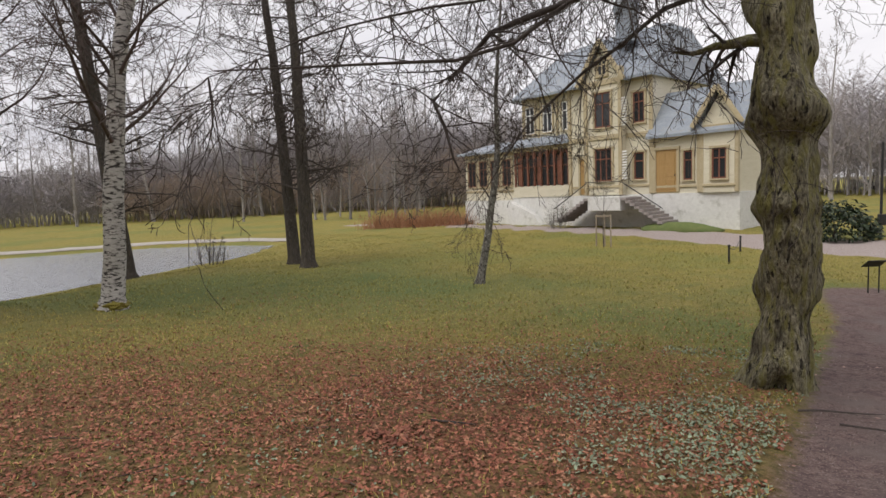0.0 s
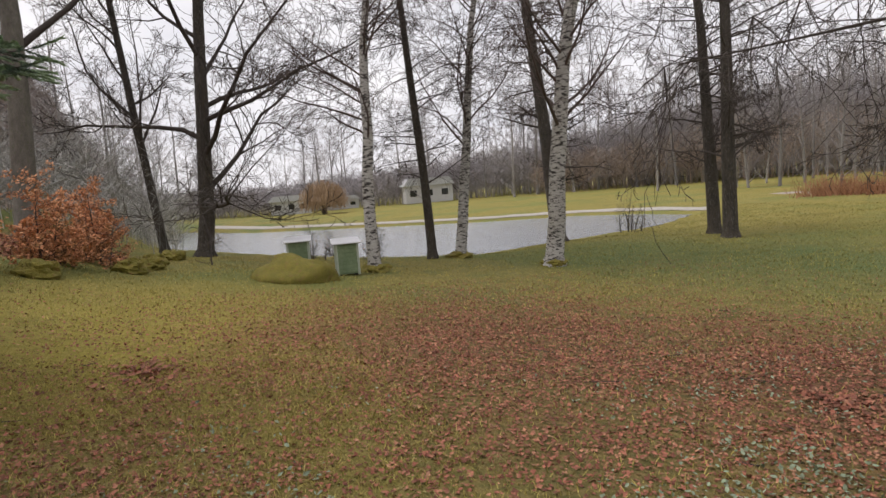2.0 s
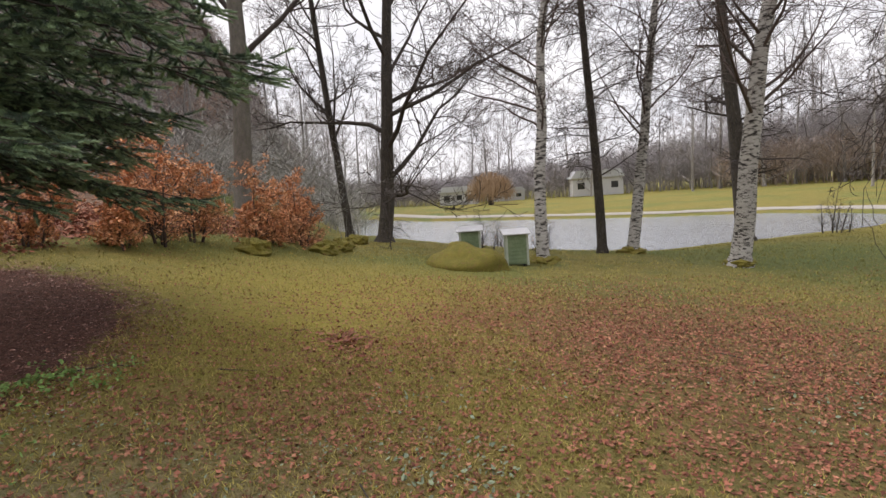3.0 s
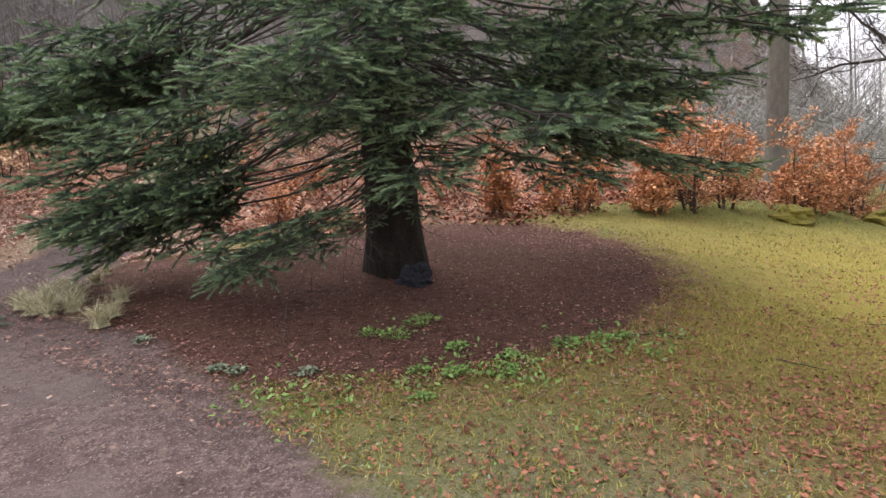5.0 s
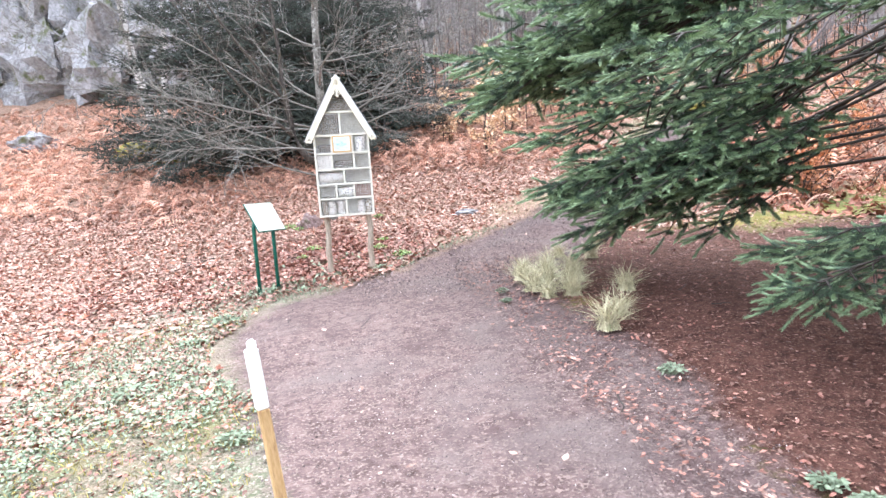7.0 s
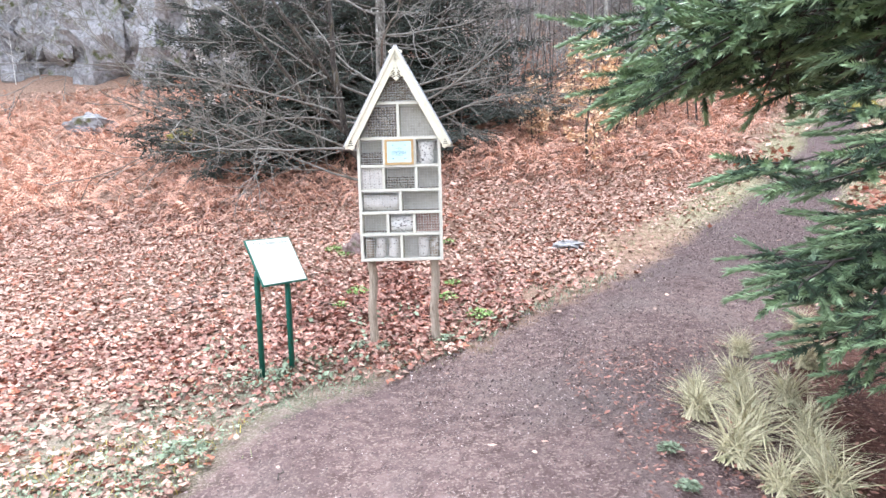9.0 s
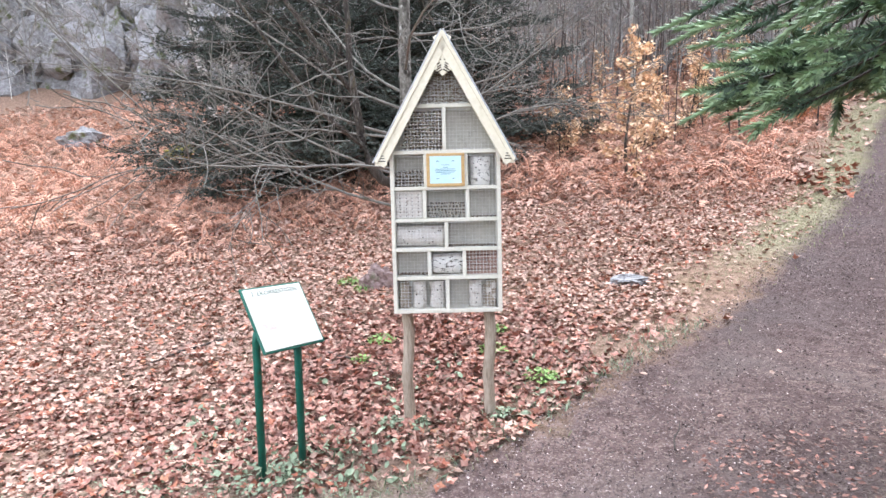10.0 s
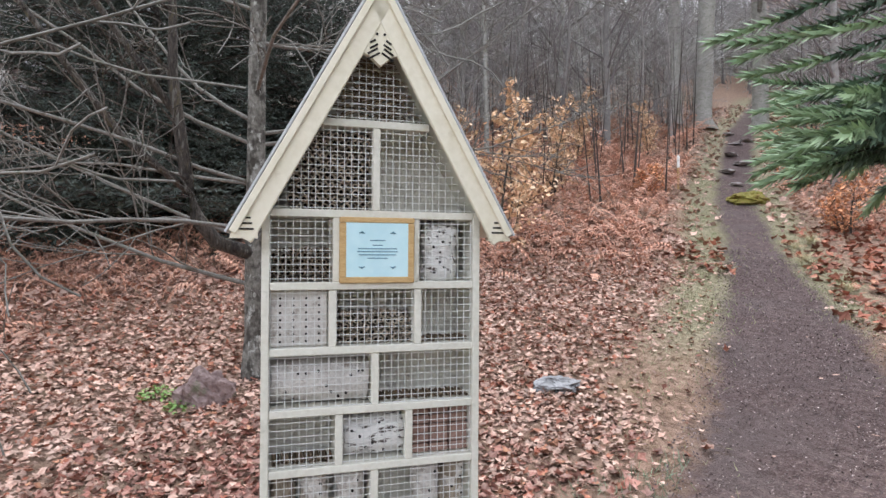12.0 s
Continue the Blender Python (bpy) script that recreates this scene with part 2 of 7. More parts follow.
    "box_roof": surface("grey_metal_roof", (0.50, 0.50, 0.52), (0.62, 0.62, 0.64), scale=3, rough=0.5, bump=0.1),
    "black_metal": surface("black_metal", (0.02, 0.02, 0.021), (0.035, 0.035, 0.036), rough=0.5, bump=0.05),
    "house_white": surface("white_render", (0.50, 0.50, 0.51), (0.58, 0.58, 0.59), scale=0.5, bump=0.05),
    "tyre": surface("tyre_rubber", (0.015, 0.015, 0.015), (0.03, 0.03, 0.03), bump=0.05),
    "grit": surface("path_grit", (0.05, 0.033, 0.032), (0.20, 0.15, 0.145), (0.50, 0.42, 0.39), scale=30, bump=0, island=0.6, spots=(0.55, 0.65)),
    "gravel": surface("pink_gravel", (0.36, 0.30, 0.28), (0.46, 0.40, 0.375), (0.28, 0.22, 0.20), scale=3, bump=0.3),
}


def glass_dark():
    m = bpy.data.materials.new("window_glass")
    m.use_nodes = True
    bs = m.node_tree.nodes["Principled BSDF"]
    bs.inputs["Base Color"].default_value = (0.03, 0.033, 0.036, 1)
    bs.inputs["Roughness"].default_value = 0.06
    return m


def water_mat():
    m = bpy.data.materials.new("pond_water")
    m.use_nodes = True
    n, l = m.node_tree.nodes, m.node_tree.links
    bs = n["Principled BSDF"]
    # pale base colour paints in more sky reflection than the water gives
    bs.inputs["Base Color"].default_value = (0.27, 0.29, 0.32, 1)
    bs.inputs["Roughness"].default_value = 0.10
    bs.inputs["IOR"].default_value = 1.33
    bs.inputs["Specular IOR Level"].default_value = 0.9
    tc, no, bp = n.new("ShaderNodeTexCoord"), n.new("ShaderNodeTexNoise"), n.new("ShaderNodeBump")
    no.inputs["Scale"].default_value, no.inputs["Detail"].default_value = 4.0, 3
    bp.inputs["Strength"].default_value, bp.inputs["Distance"].default_value = 0.8, 0.06
    l.new(tc.outputs["Object"], no.inputs["Vector"])
    l.new(no.outputs["Fac"], bp.inputs["Height"])
    l.new(bp.outputs["Normal"], bs.inputs["Normal"])
    return m


M["glass"], M["water"] = glass_dark(), water_mat()


# ---- geometry helpers ----
RING = {n: [(math.cos(2 * math.pi * i / n), math.sin(2 * math.pi * i / n)) for i in range(n)] for n in range(3, 25)}


class Geo:
    """Vertices and faces gathered for one mesh."""

    def __init__(self):
        self.v, self.f = [], []

    def add(self, verts, faces):
        o = len(self.v)
        self.v.extend(verts)
        self.f.extend(tuple(i + o for i in f) for f in faces)
        return self

    def box(self, c, s, m=None, bev=0.0):
        """A box, with chamfered edges where bev is given."""
        hx, hy, hz = s[0] / 2, s[1] / 2, s[2] / 2
        b = min(bev, hx * 0.9, hy * 0.9, hz * 0.9)
        vs, fs = [], []
        if b <= 0:
            vs = [(x, y, z) for x in (-hx, hx) for y in (-hy, hy) for z in (-hz, hz)]
            fs = [(0, 1, 3, 2), (4, 6, 7, 5), (0, 4, 5, 1), (2, 3, 7, 6), (0, 2, 6, 4), (1, 5, 7, 3)]
        else:
            for z, k in ((-hz, b), (-hz + b, 0), (hz - b, 0), (hz, b)):
                x, y = hx - k, hy - k
                q = b if k == 0 else b * 0.5
                vs += [(x, -y + q, z), (x, y - q, z), (x - q, y, z), (-x + q, y, z), (-x, y - q, z), (-x, -y + q, z), (-x + q, -y, z), (x - q, -y, z)]
            for r in range(3):
                for i in range(8):
                    j = (i + 1) % 8
                    fs.append((r * 8 + i, r * 8 + j, r * 8 + 8 + j, r * 8 + 8 + i))
            fs += [tuple(range(7, -1, -1)), tuple(range(24, 32))]
        if m is not None:
            vs = [tuple(m @ Vector(p)) for p in vs]
        self.add([(p[0] + c[0], p[1] + c[1], p[2] + c[2]) for p in vs], fs)
        return self

    def tube(self, pts, rad, n=5, cap=True):
        o, ring, k = len(self.v), RING[n], len(pts)
        for i in range(k):
            a, b = pts[max(i - 1, 0)], pts[min(i + 1, k - 1)]
            dx, dy, dz = b[0] - a[0], b[1] - a[1], b[2] - a[2]
            q = math.sqrt(dx * dx + dy * dy + dz * dz) or 1.0
            dx, dy, dz = dx / q, dy / q, dz / q
            if abs(dz) < 0.95:
                ux, uy, uz = -dy, dx, 0.0
            else:
                ux, uy, uz = 0.0, -dz, dy
            q = math.sqrt(ux * ux + uy * uy + uz * uz) or 1.0
            ux, uy, uz = ux / q, uy / q, uz / q
            vx, vy, vz = dy * uz - dz * uy, dz * ux - dx * uz, dx * uy - dy * ux
            p, r = pts[i], rad[i]
            for c, s in ring:
                c, s = c * r, s * r
                self.v.append((p[0] + ux * c + vx * s, p[1] + uy * c + vy * s, p[2] + uz * c + vz * s))
        for i in range(k - 1):
            for j in range(n):
                e = (j + 1) % n
                self.f.append((o + i * n + j, o + i * n + e, o + i * n + n + e, o + i * n + n + j))
        if cap:
            self.f.append(tuple(o + j for j in range(n - 1, -1, -1)))
            self.f.append(tuple(o + (k - 1) * n + j for j in range(n)))
        return self

    def prism(self, poly, y0, y1):
        """A polygon in x and z, drawn out from y0 to y1."""
        n = len(poly)
        self.add([(x, y0, z) for x, z in poly] + [(x, y1, z) for x, z in poly],
                 [tuple(range(n)), tuple(range(2 * n - 1, n - 1, -1))] + [(i, n + i, n + (i + 1) % n, (i + 1) % n) for i in range(n)])
        return self

    def mesh(self, name, mat, smooth=False):
        me = bpy.data.meshes.new(name)
        me.from_pydata(self.v, [], self.f)
        me.materials.append(mat)
        if smooth:
            me.polygons.foreach_set("use_smooth", [True] * len(me.polygons))
        me.update()
        return me


def part(name, geo, mat, parent=None, label="", m=None, smooth=False):
    """One mesh object under a thing or a part; geo may be a mesh that is shared."""
    me = geo if isinstance(geo, bpy.types.Mesh) else geo.mesh(name, mat, smooth)
    ob = new(name, me)
    if parent is not None:
        ob.parent = parent
    if m is not None:
        ob.matrix_basis = m
    if label:
        ob["label"] = label
    return ob


def thing(name, m, label, category, group="", kind=""):
    ob = new(name)
    ob.empty_display_size = 0.2
    ob.matrix_basis = m
    return tagged(ob, label, category, group, kind)


def blob(rng, c, s, rough=0.25, rings=9, seg=14, freq=1.6):
    """A lumpy stone or mound."""
    g, off = Geo(), Vector((rng.uniform(0, 50), rng.uniform(0, 50), 0))
    vs, fs = [], []
    for i in range(rings + 1):
        a = math.pi * i / rings
        for j in range(seg):
            b = 2 * math.pi * j / seg
            d = Vector((math.sin(a) * math.cos(b), math.sin(a) * math.sin(b), math.cos(a)))
            k = 1 + rough * noise.noise(d * freq + off) + rough * 0.4 * noise.noise(d * freq * 3 + off)
            vs.append((c[0] + d.x * s[0] * k, c[1] + d.y * s[1] * k, c[2] + d.z * s[2] * k))
    for i in range(rings):
        for j in range(seg):
            e = (j + 1) % seg
            fs.append((i * seg + j, (i + 1) * seg + j, (i + 1) * seg + e, i * seg + e))
    g.add(vs, fs)
    return g


# ---- the lie of the land ----
Y_KNOTS = (-120, -60, -40, -30, -24, -20, -16, -14, -12, -10.5, -8, -6, -4.5, -2, 0, 2.5, 6, 10, 20, 40, 80, 600)
Z_KNOTS = (26, 19, 12, 7.2, 4.6, 3.1, 1.95, 1.5, 1.1, 0.87, 0.72, 0.58, 0.40, 0.10, -0.12, -0.42, -0.75, -1.0, -1.25, -1.2, -1.1, -0.6)
POND = ((-29.2, 3.0), (-22.8, 8.2), (-21.2, 11.5), (-22.0, 15.0), (-22.3, 21.3), (-23.3, 25.5), (-26.0, 31.0), (-30.4, 31.0), (-35.3, 29.2), (-40.5, 23.0), (-50.5, 15.5), (-60, 8.5), (-78, 3.5), (-70, -0.5), (-46, 0.2))
POND_Z = -1.5
PATH = ((3.6, 16, 1.0), (3.2, 12, 1.0), (2.4, 8, 1.15), (1.7, 4.3, 1.2), (0.6, 0, 1.0), (-0.3, -2.5, 0.95), (-0.85, -4.5, 0.98), (-1.0, -6.5, 1.15), (-0.75, -8.6, 1.4), (-2.0, -10.0, 0.95),
        (-3.3, -11.1, 0.74), (-5.32, -13.05, 0.60), (-6.7, -14.45, 0.42), (-10.1, -18.1, 0.36), (-16.8, -24, 0.42), (-26, -31, 0.4))
DRIVE = ((-30, 47, 1.3), (-19, 44.5, 1.3), (-9, 39, 1.5), (-2, 34.5, 2.2), (3.5, 29, 2.6), (9, 24.5, 3.0), (30, 22, 3.0), (60, 24, 3.0))


def strip(x, y, line):
    """How far a place lies outside a strip of varying half width; negative within it."""
    best = np.full(np.shape(x), 1e9)
    for (ax, ay, aw), (bx, by, bw) in zip(line, line[1:]):
        dx, dy = bx - ax, by - ay
        t = np.clip(((x - ax) * dx + (y - ay) * dy) / (dx * dx + dy * dy), 0, 1)
        best = np.minimum(best, np.hypot(x - ax - t * dx, y - ay - t * dy) - (aw + (bw - aw) * t))
    return best


def pond_distance(x, y):
    x, y = np.asarray(x, float), np.asarray(y, float)
    inside, best = np.zeros(x.shape, bool), np.full(x.shape, 1e9)
    for (ax, ay), (bx, by) in zip(POND, POND[1:] + POND[:1]):
        dx, dy = bx - ax, by - ay
        t = np.clip(((x - ax) * dx + (y - ay) * dy) / (dx * dx + dy * dy), 0, 1)
        best = np.minimum(best, np.hypot(x - ax - t * dx, y - ay - t * dy))
        cross = (ay > y) != (by > y)
        inside ^= cross & (x < ax + (y - ay) * dx / (dy if dy else 1e-9))
    return np.where(inside, -best, best)


def ripple(x, y):
    return (np.sin(1.7 * x + 0.6 * y) * np.cos(1.3 * y - 0.5 * x) + 0.6 * np.sin(3.9 * x - 2.3 * y + 1) * np.cos(3.1 * y + 2.2 * x)
            + 0.35 * np.sin(8.3 * x + 5.1 * y + 2) * np.cos(7.7 * y - 6.4 * x))


def ground(x, y):
    x, y = np.asarray(x, float), np.asarray(y, float)
    p = sum(np.interp(y + k, Y_KNOTS, Z_KNOTS) for k in (-0.7, 0, 0.7)) / 3
    s = np.interp(y, (-30, -22, -14, -4.5, -1), (-0.10, -0.12, -0.085, -0.04, 0))
    z = p + s * np.clip(x, -30, 12)
    z = z + 19.0 * np.clip((-2.6 - y) / 12.5, 0, 1) * np.exp(-((x + 76) / 21) ** 4) * np.exp(-(np.clip(-y - 40, 0, None) / 40) ** 2)
    z = z + 0.012 * ripple(x, y) * np.clip((np.abs(y) + 3) / 8, 0.6, 4)
    d = pond_distance(x, y)
    w = np.clip(d / 4.0, 0, 1)
    w = w * w * (3 - 2 * w)
    z = np.where(d > 0, (POND_Z + 0.06) + (z - POND_Z - 0.06) * w, POND_Z - np.clip(-d * 0.6, 0, 1.2) + 0.06)
    return z


def gz(x, y):
    return float(ground(x, y))


def on_ground(x, y, turn=0.0, sink=0.0):
    return pose(x, y, gz(x, y) - sink, 0, 0, turn)
M["rock_dark"] = surface("dark_stone", (0.014, 0.014, 0.019), (0.035, 0.036, 0.048), scale=4, bump=0.5)
# lightened far beyond bare twigs, so that the colour carries the haze
M["hazed_brush"] = surface("far_brushwood", (0.27, 0.25, 0.26), (0.40, 0.37, 0.38), scale=0.1, bump=0, island=0.35)
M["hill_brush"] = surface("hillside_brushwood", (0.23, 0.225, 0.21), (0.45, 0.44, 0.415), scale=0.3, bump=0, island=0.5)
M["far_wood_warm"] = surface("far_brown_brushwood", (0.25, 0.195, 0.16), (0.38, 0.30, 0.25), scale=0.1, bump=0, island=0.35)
M["hill_scrub"] = surface("hill_scrub", (0.19, 0.16, 0.145), (0.33, 0.28, 0.255), scale=0.3, bump=0, island=0.45)
M["rhodo"] = surface("rhododendron_leaves", (0.02, 0.035, 0.018), (0.045, 0.06, 0.03), scale=3, rough=0.45, bump=0, island=0.5)
M["gravel_pale"] = surface("pale_gravel", (0.33, 0.30, 0.27), (0.42, 0.39, 0.35), scale=3, bump=0.2)
M["bank_grass"] = surface("bank_grass", (0.09, 0.13, 0.04), (0.15, 0.17, 0.06), scale=3, bump=0.5)
M["sign_ink"] = surface("green_black_print", (0.05, 0.085, 0.07), (0.08, 0.12, 0.10), bump=0, rough=0.5)

# ---- ground: one sheet to the horizon ----
def axis(lo, a, b, hi, step, grow):
    mid = list(np.arange(a, b, step))
    out, s, p = [], step, b
    while p < hi:
        out.append(p)
        s *= grow
        p += s
    pre, s, p = [], step, a - step
    while p > lo:
        pre.append(p)
        s *= grow
        p -= s
    return np.array([lo] + pre[::-1] + mid + out + [hi])


def needle_bed(x, y):
    """Distance outside the bare bed of needles under the spruce."""
    return np.minimum(np.hypot((x + 5.2) / 1.15, y + 6.3) - 3.15, np.hypot(x + 3.5, y + 8.9) - 1.7)


def litter_amount(x, y):
    """How thickly fallen leaves lie."""
    a = np.exp(-(((x + 2.2) / 4.6) ** 2 + ((y - 5.0) / 3.6) ** 2)) * 1.1
    a = np.maximum(a, 0.95 * np.exp(-(((x + 5.5) / 4.6) ** 2 + ((y - 3.0) / 4.2) ** 2)))
    a = np.maximum(a, 0.6 * np.exp(-(((x + 3.2) / 3.2) ** 2 + ((y + 1.2) / 2.6) ** 2)))
    a = np.maximum(a, 0.8 * np.exp(-(((x + 3.6) / 3.0) ** 2 + ((y - 1.8) / 2.4) ** 2)))
    wood = np.clip((-9.3 - y - 0.1 * np.abs(x)) / 1.0, 0, 1)
    wood = np.maximum(wood, np.clip((x - 0.9) / 1.5, 0, 1) * np.clip((-5.5 - y) / 2, 0, 1))
    wood = np.maximum(wood, 0.5 * np.clip((x - 0.0) / 0.5, 0, 1) * np.clip((-2.5 - y) / 2, 0, 1))
    wood = np.maximum(wood, np.clip((-6.4 - y) / 1.5, 0, 1) * np.clip((-7 - x) / 2, 0, 1))
    wood = np.maximum(wood, np.clip((-1.9 - 0.72 * (x + 17.8) - y) / 0.8, 0, 1) * np.clip((-7.5 - x) / 1.5, 0, 1) * np.clip((x + 23) / 3, 0, 1))
    return np.maximum(a, wood)


xs, ys = axis(-900, -9, 4, 900, 0.13, 1.07), axis(-300, -17, 13, 1200, 0.13, 1.065)
gx, gy = np.meshgrid(xs, ys)
fx, fy = gx.ravel(), gy.ravel()
fz = ground(fx, fy)
d_path = strip(fx, fy, PATH)
fz = fz - 0.03 * np.clip(0.5 - d_path / 0.5, 0, 1) + 0.006 * ripple(fx * 3.1, fy * 3.1) * (np.abs(fx) < 15)
nx, ny = len(xs), len(ys)
ids = np.arange(nx * ny).reshape(ny, nx)
quads = np.stack([ids[:-1, :-1], ids[:-1, 1:], ids[1:, 1:], ids[1:, :-1]], -1).reshape(-1, 4)
me = bpy.data.meshes.new("ground")
me.from_pydata(np.stack([fx, fy, fz], 1).tolist(), [], quads.tolist())
me.polygons.foreach_set("use_smooth", [True] * len(me.polygons))


def layer(name, values):
    at = me.attributes.new(name, "FLOAT", "POINT")
    at.data.foreach_set("value", np.asarray(values, np.float32))


layer("path", np.clip(0.5 - d_path / 0.7, 0, 1))
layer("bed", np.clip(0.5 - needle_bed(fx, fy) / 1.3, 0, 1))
layer("litter", np.clip(litter_amount(fx, fy), 0, 1))
layer("drive", np.clip(0.5 - strip(fx, fy, DRIVE) / 0.8, 0, 1))
layer("moss", np.clip(np.exp(-(((fx + 7.2) / 6.5) ** 2 + ((fy + 0.8) / 3.4) ** 2)) * np.clip((-fx - 0.9) / 2.6, 0, 1) + 0.28 * np.clip((fy - 14) / 8, 0, 1), 0, 1))
layer("verge", np.exp(-(np.clip(d_path - 0.2, 0, 9) / 0.45) ** 2) * (d_path > -0.3) * np.clip((-11.9 - fy) / 1.8, 0, 1))
layer("herby", np.clip((fx + 0.9) / 0.3, 0, 1) * np.clip((-1.5 - fy) / 1.5, 0, 1) * np.clip((fy + 10.8) / 0.8, 0, 1) + 0.75 * np.exp(-((fx + 1.4) / 1.7) ** 2 - ((fy + 2.3) / 1.5) ** 2))
# rises to 1 beyond the hotel, where the path earth is darker
layer("dark_earth", np.clip((-10.4 - fy) / 1.2, 0, 1))
layer("carpet", np.clip((-6.5 - fy) / 2.0, 0, 1))
layer("dark", np.clip(np.exp(-(((fx + 11) / 7.5) ** 2 + ((fy - 14) / 5) ** 2)) * 1.15, 0, 1))


def ground_mat():
    m = bpy.data.materials.new("park_ground")
    m.use_nodes = True
    n, l = m.node_tree.nodes, m.node_tree.links
    bs = n["Principled BSDF"]
    bs.inputs["Roughness"].default_value = 0.92
    bs.inputs["Specular IOR Level"].default_value = 0.2
    tc = n.new("ShaderNodeTexCoord")

    def noise_tex(s, d=5.0, r=0.6):
        t = n.new("ShaderNodeTexNoise")
        t.inputs["Scale"].default_value, t.inputs["Detail"].default_value, t.inputs["Roughness"].default_value = s, d, r
        l.new(tc.outputs["Object"], t.inputs["Vector"])
        return t.outputs["Fac"]

    def math_(op, p, q):
        x = n.new("ShaderNodeMath")
        x.operation = op
        for i, val in enumerate((p, q)):
            if isinstance(val, (int, float)):
                x.inputs[i].default_value = val
            else:
                l.new(val, x.inputs[i])
        return x.outputs[0]

    def span(src, lo, hi):
        r = n.new("ShaderNodeMapRange")
        r.inputs["From Min"].default_value, r.inputs["From Max"].default_value = lo, hi
        l.new(src, r.inputs["Value"])
        return r.outputs["Result"]

    def mix(f, p, q):
        x = n.new("ShaderNodeMix")
        x.data_type = "RGBA"
        for key, val in (("Factor", f), ("A", p), ("B", q)):
            if isinstance(val, tuple):
                x.inputs[key].default_value = (*val, 1)
            else:
                l.new(val, x.inputs[key])
        return x.outputs["Result"]

    def attr(name):
        a = n.new("ShaderNodeAttribute")
        a.attribute_name = name
        return a.outputs["Fac"]

    broad, mid, fine, grit = noise_tex(0.35), noise_tex(2.5), noise_tex(14), noise_tex(60, 3)
    lawn = mix(span(mid, 0.35, 0.65), (0.16, 0.158, 0.038), (0.255, 0.215, 0.055))
    lawn = mix(span(fine, 0.4, 0.65), lawn, (0.30, 0.24, 0.08))
    lawn = mix(span(grit, 0.5, 0.7), lawn, (0.105, 0.10, 0.04))
    lawn = mix(span(noise_tex(5.5), 0.5, 0.72), lawn, (0.31, 0.235, 0.085))
    lawn = mix(span(noise_tex(1.1), 0.52, 0.75), lawn, (0.125, 0.14, 0.045))
    lawn = mix(span(noise_tex(0.16, 4), 0.46, 0.62), lawn, mix(span(fine, 0.35, 0.65), (0.115, 0.15, 0.048), (0.18, 0.195, 0.065)))
    lawn = mix(math_("MULTIPLY", attr("moss"), span(broad, 0.15, 0.5)), lawn, mix(span(fine, 0.35, 0.65), (0.29, 0.25, 0.047), (0.38, 0.305, 0.075)))
    lawn = mix(math_("MULTIPLY", attr("dark"), 0.7), lawn, mix(span(fine, 0.35, 0.65), (0.085, 0.125, 0.042), (0.13, 0.165, 0.055)))
    bleak = mix(span(fine, 0.36, 0.62), (0.13, 0.14, 0.085), (0.25, 0.225, 0.165))
    bleak = mix(span(grit, 0.48, 0.62), bleak, (0.36, 0.31, 0.25))
    bleak = mix(span(mid, 0.48, 0.66), bleak, mix(span(grit, 0.4, 0.6), (0.13, 0.17, 0.095), (0.23, 0.26, 0.165)))
    lawn = mix(attr("herby"), lawn, bleak)
    leafy = mix(span(fine, 0.38, 0.62), (0.06, 0.033, 0.02), (0.23, 0.11, 0.062))
    leafy = mix(span(grit, 0.56, 0.68), leafy, (0.30, 0.17, 0.11))
    leafy = mix(span(mid, 0.5, 0.7), leafy, mix(span(fine, 0.4, 0.6), (0.12, 0.10, 0.035), (0.28, 0.21, 0.08)))
    edge = math_("ADD", attr("litter"), math_("MULTIPLY", math_("SUBTRACT", mid, 0.5), 0.9))
    carpet = mix(span(fine, 0.35, 0.65), (0.17, 0.10, 0.08), (0.40, 0.26, 0.21))
    leafy = mix(span(attr("carpet"), 0.4, 0.6), leafy, carpet)
    col = mix(math_("MULTIPLY", span(edge, 0.25, 0.95), 0.85), lawn, leafy)
    dirt = mix(span(fine, 0.35, 0.65), (0.10, 0.065, 0.061), (0.215, 0.15, 0.14))
    dirt = mix(span(grit, 0.52, 0.68), dirt, (0.32, 0.25, 0.22))
    dirt = mix(span(mid, 0.5, 0.75), dirt, (0.105, 0.070, 0.068))
    dirt = mix(span(noise_tex(30, 2), 0.6, 0.7), dirt, (0.30, 0.225, 0.20))
    dirt = mix(span(noise_tex(0.9, 3), 0.5, 0.7), dirt, (0.19, 0.15, 0.14))
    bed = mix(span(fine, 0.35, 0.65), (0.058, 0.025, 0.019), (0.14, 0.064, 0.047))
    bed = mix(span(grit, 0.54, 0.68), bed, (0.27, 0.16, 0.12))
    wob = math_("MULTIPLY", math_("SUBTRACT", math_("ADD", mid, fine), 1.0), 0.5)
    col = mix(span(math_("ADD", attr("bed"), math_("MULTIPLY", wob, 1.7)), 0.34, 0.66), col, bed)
    col = mix(math_("MULTIPLY", span(math_("ADD", attr("verge"), wob), 0.3, 0.75), 0.8), col, mix(span(fine, 0.35, 0.65), (0.19, 0.18, 0.10), (0.34, 0.315, 0.21)))
    dirt = mix(math_("MULTIPLY", attr("dark_earth"), 0.6), dirt, mix(span(fine, 0.35, 0.65), (0.045, 0.029, 0.030), (0.105, 0.073, 0.072)))
    col = mix(span(math_("ADD", attr("path"), wob), 0.36, 0.64), col, dirt)
    drv = mix(span(fine, 0.35, 0.65), (0.33, 0.27, 0.25), (0.44, 0.38, 0.355))
    col = mix(span(attr("drive"), 0.4, 0.6), col, drv)
    l.new(col, bs.inputs["Base Color"])
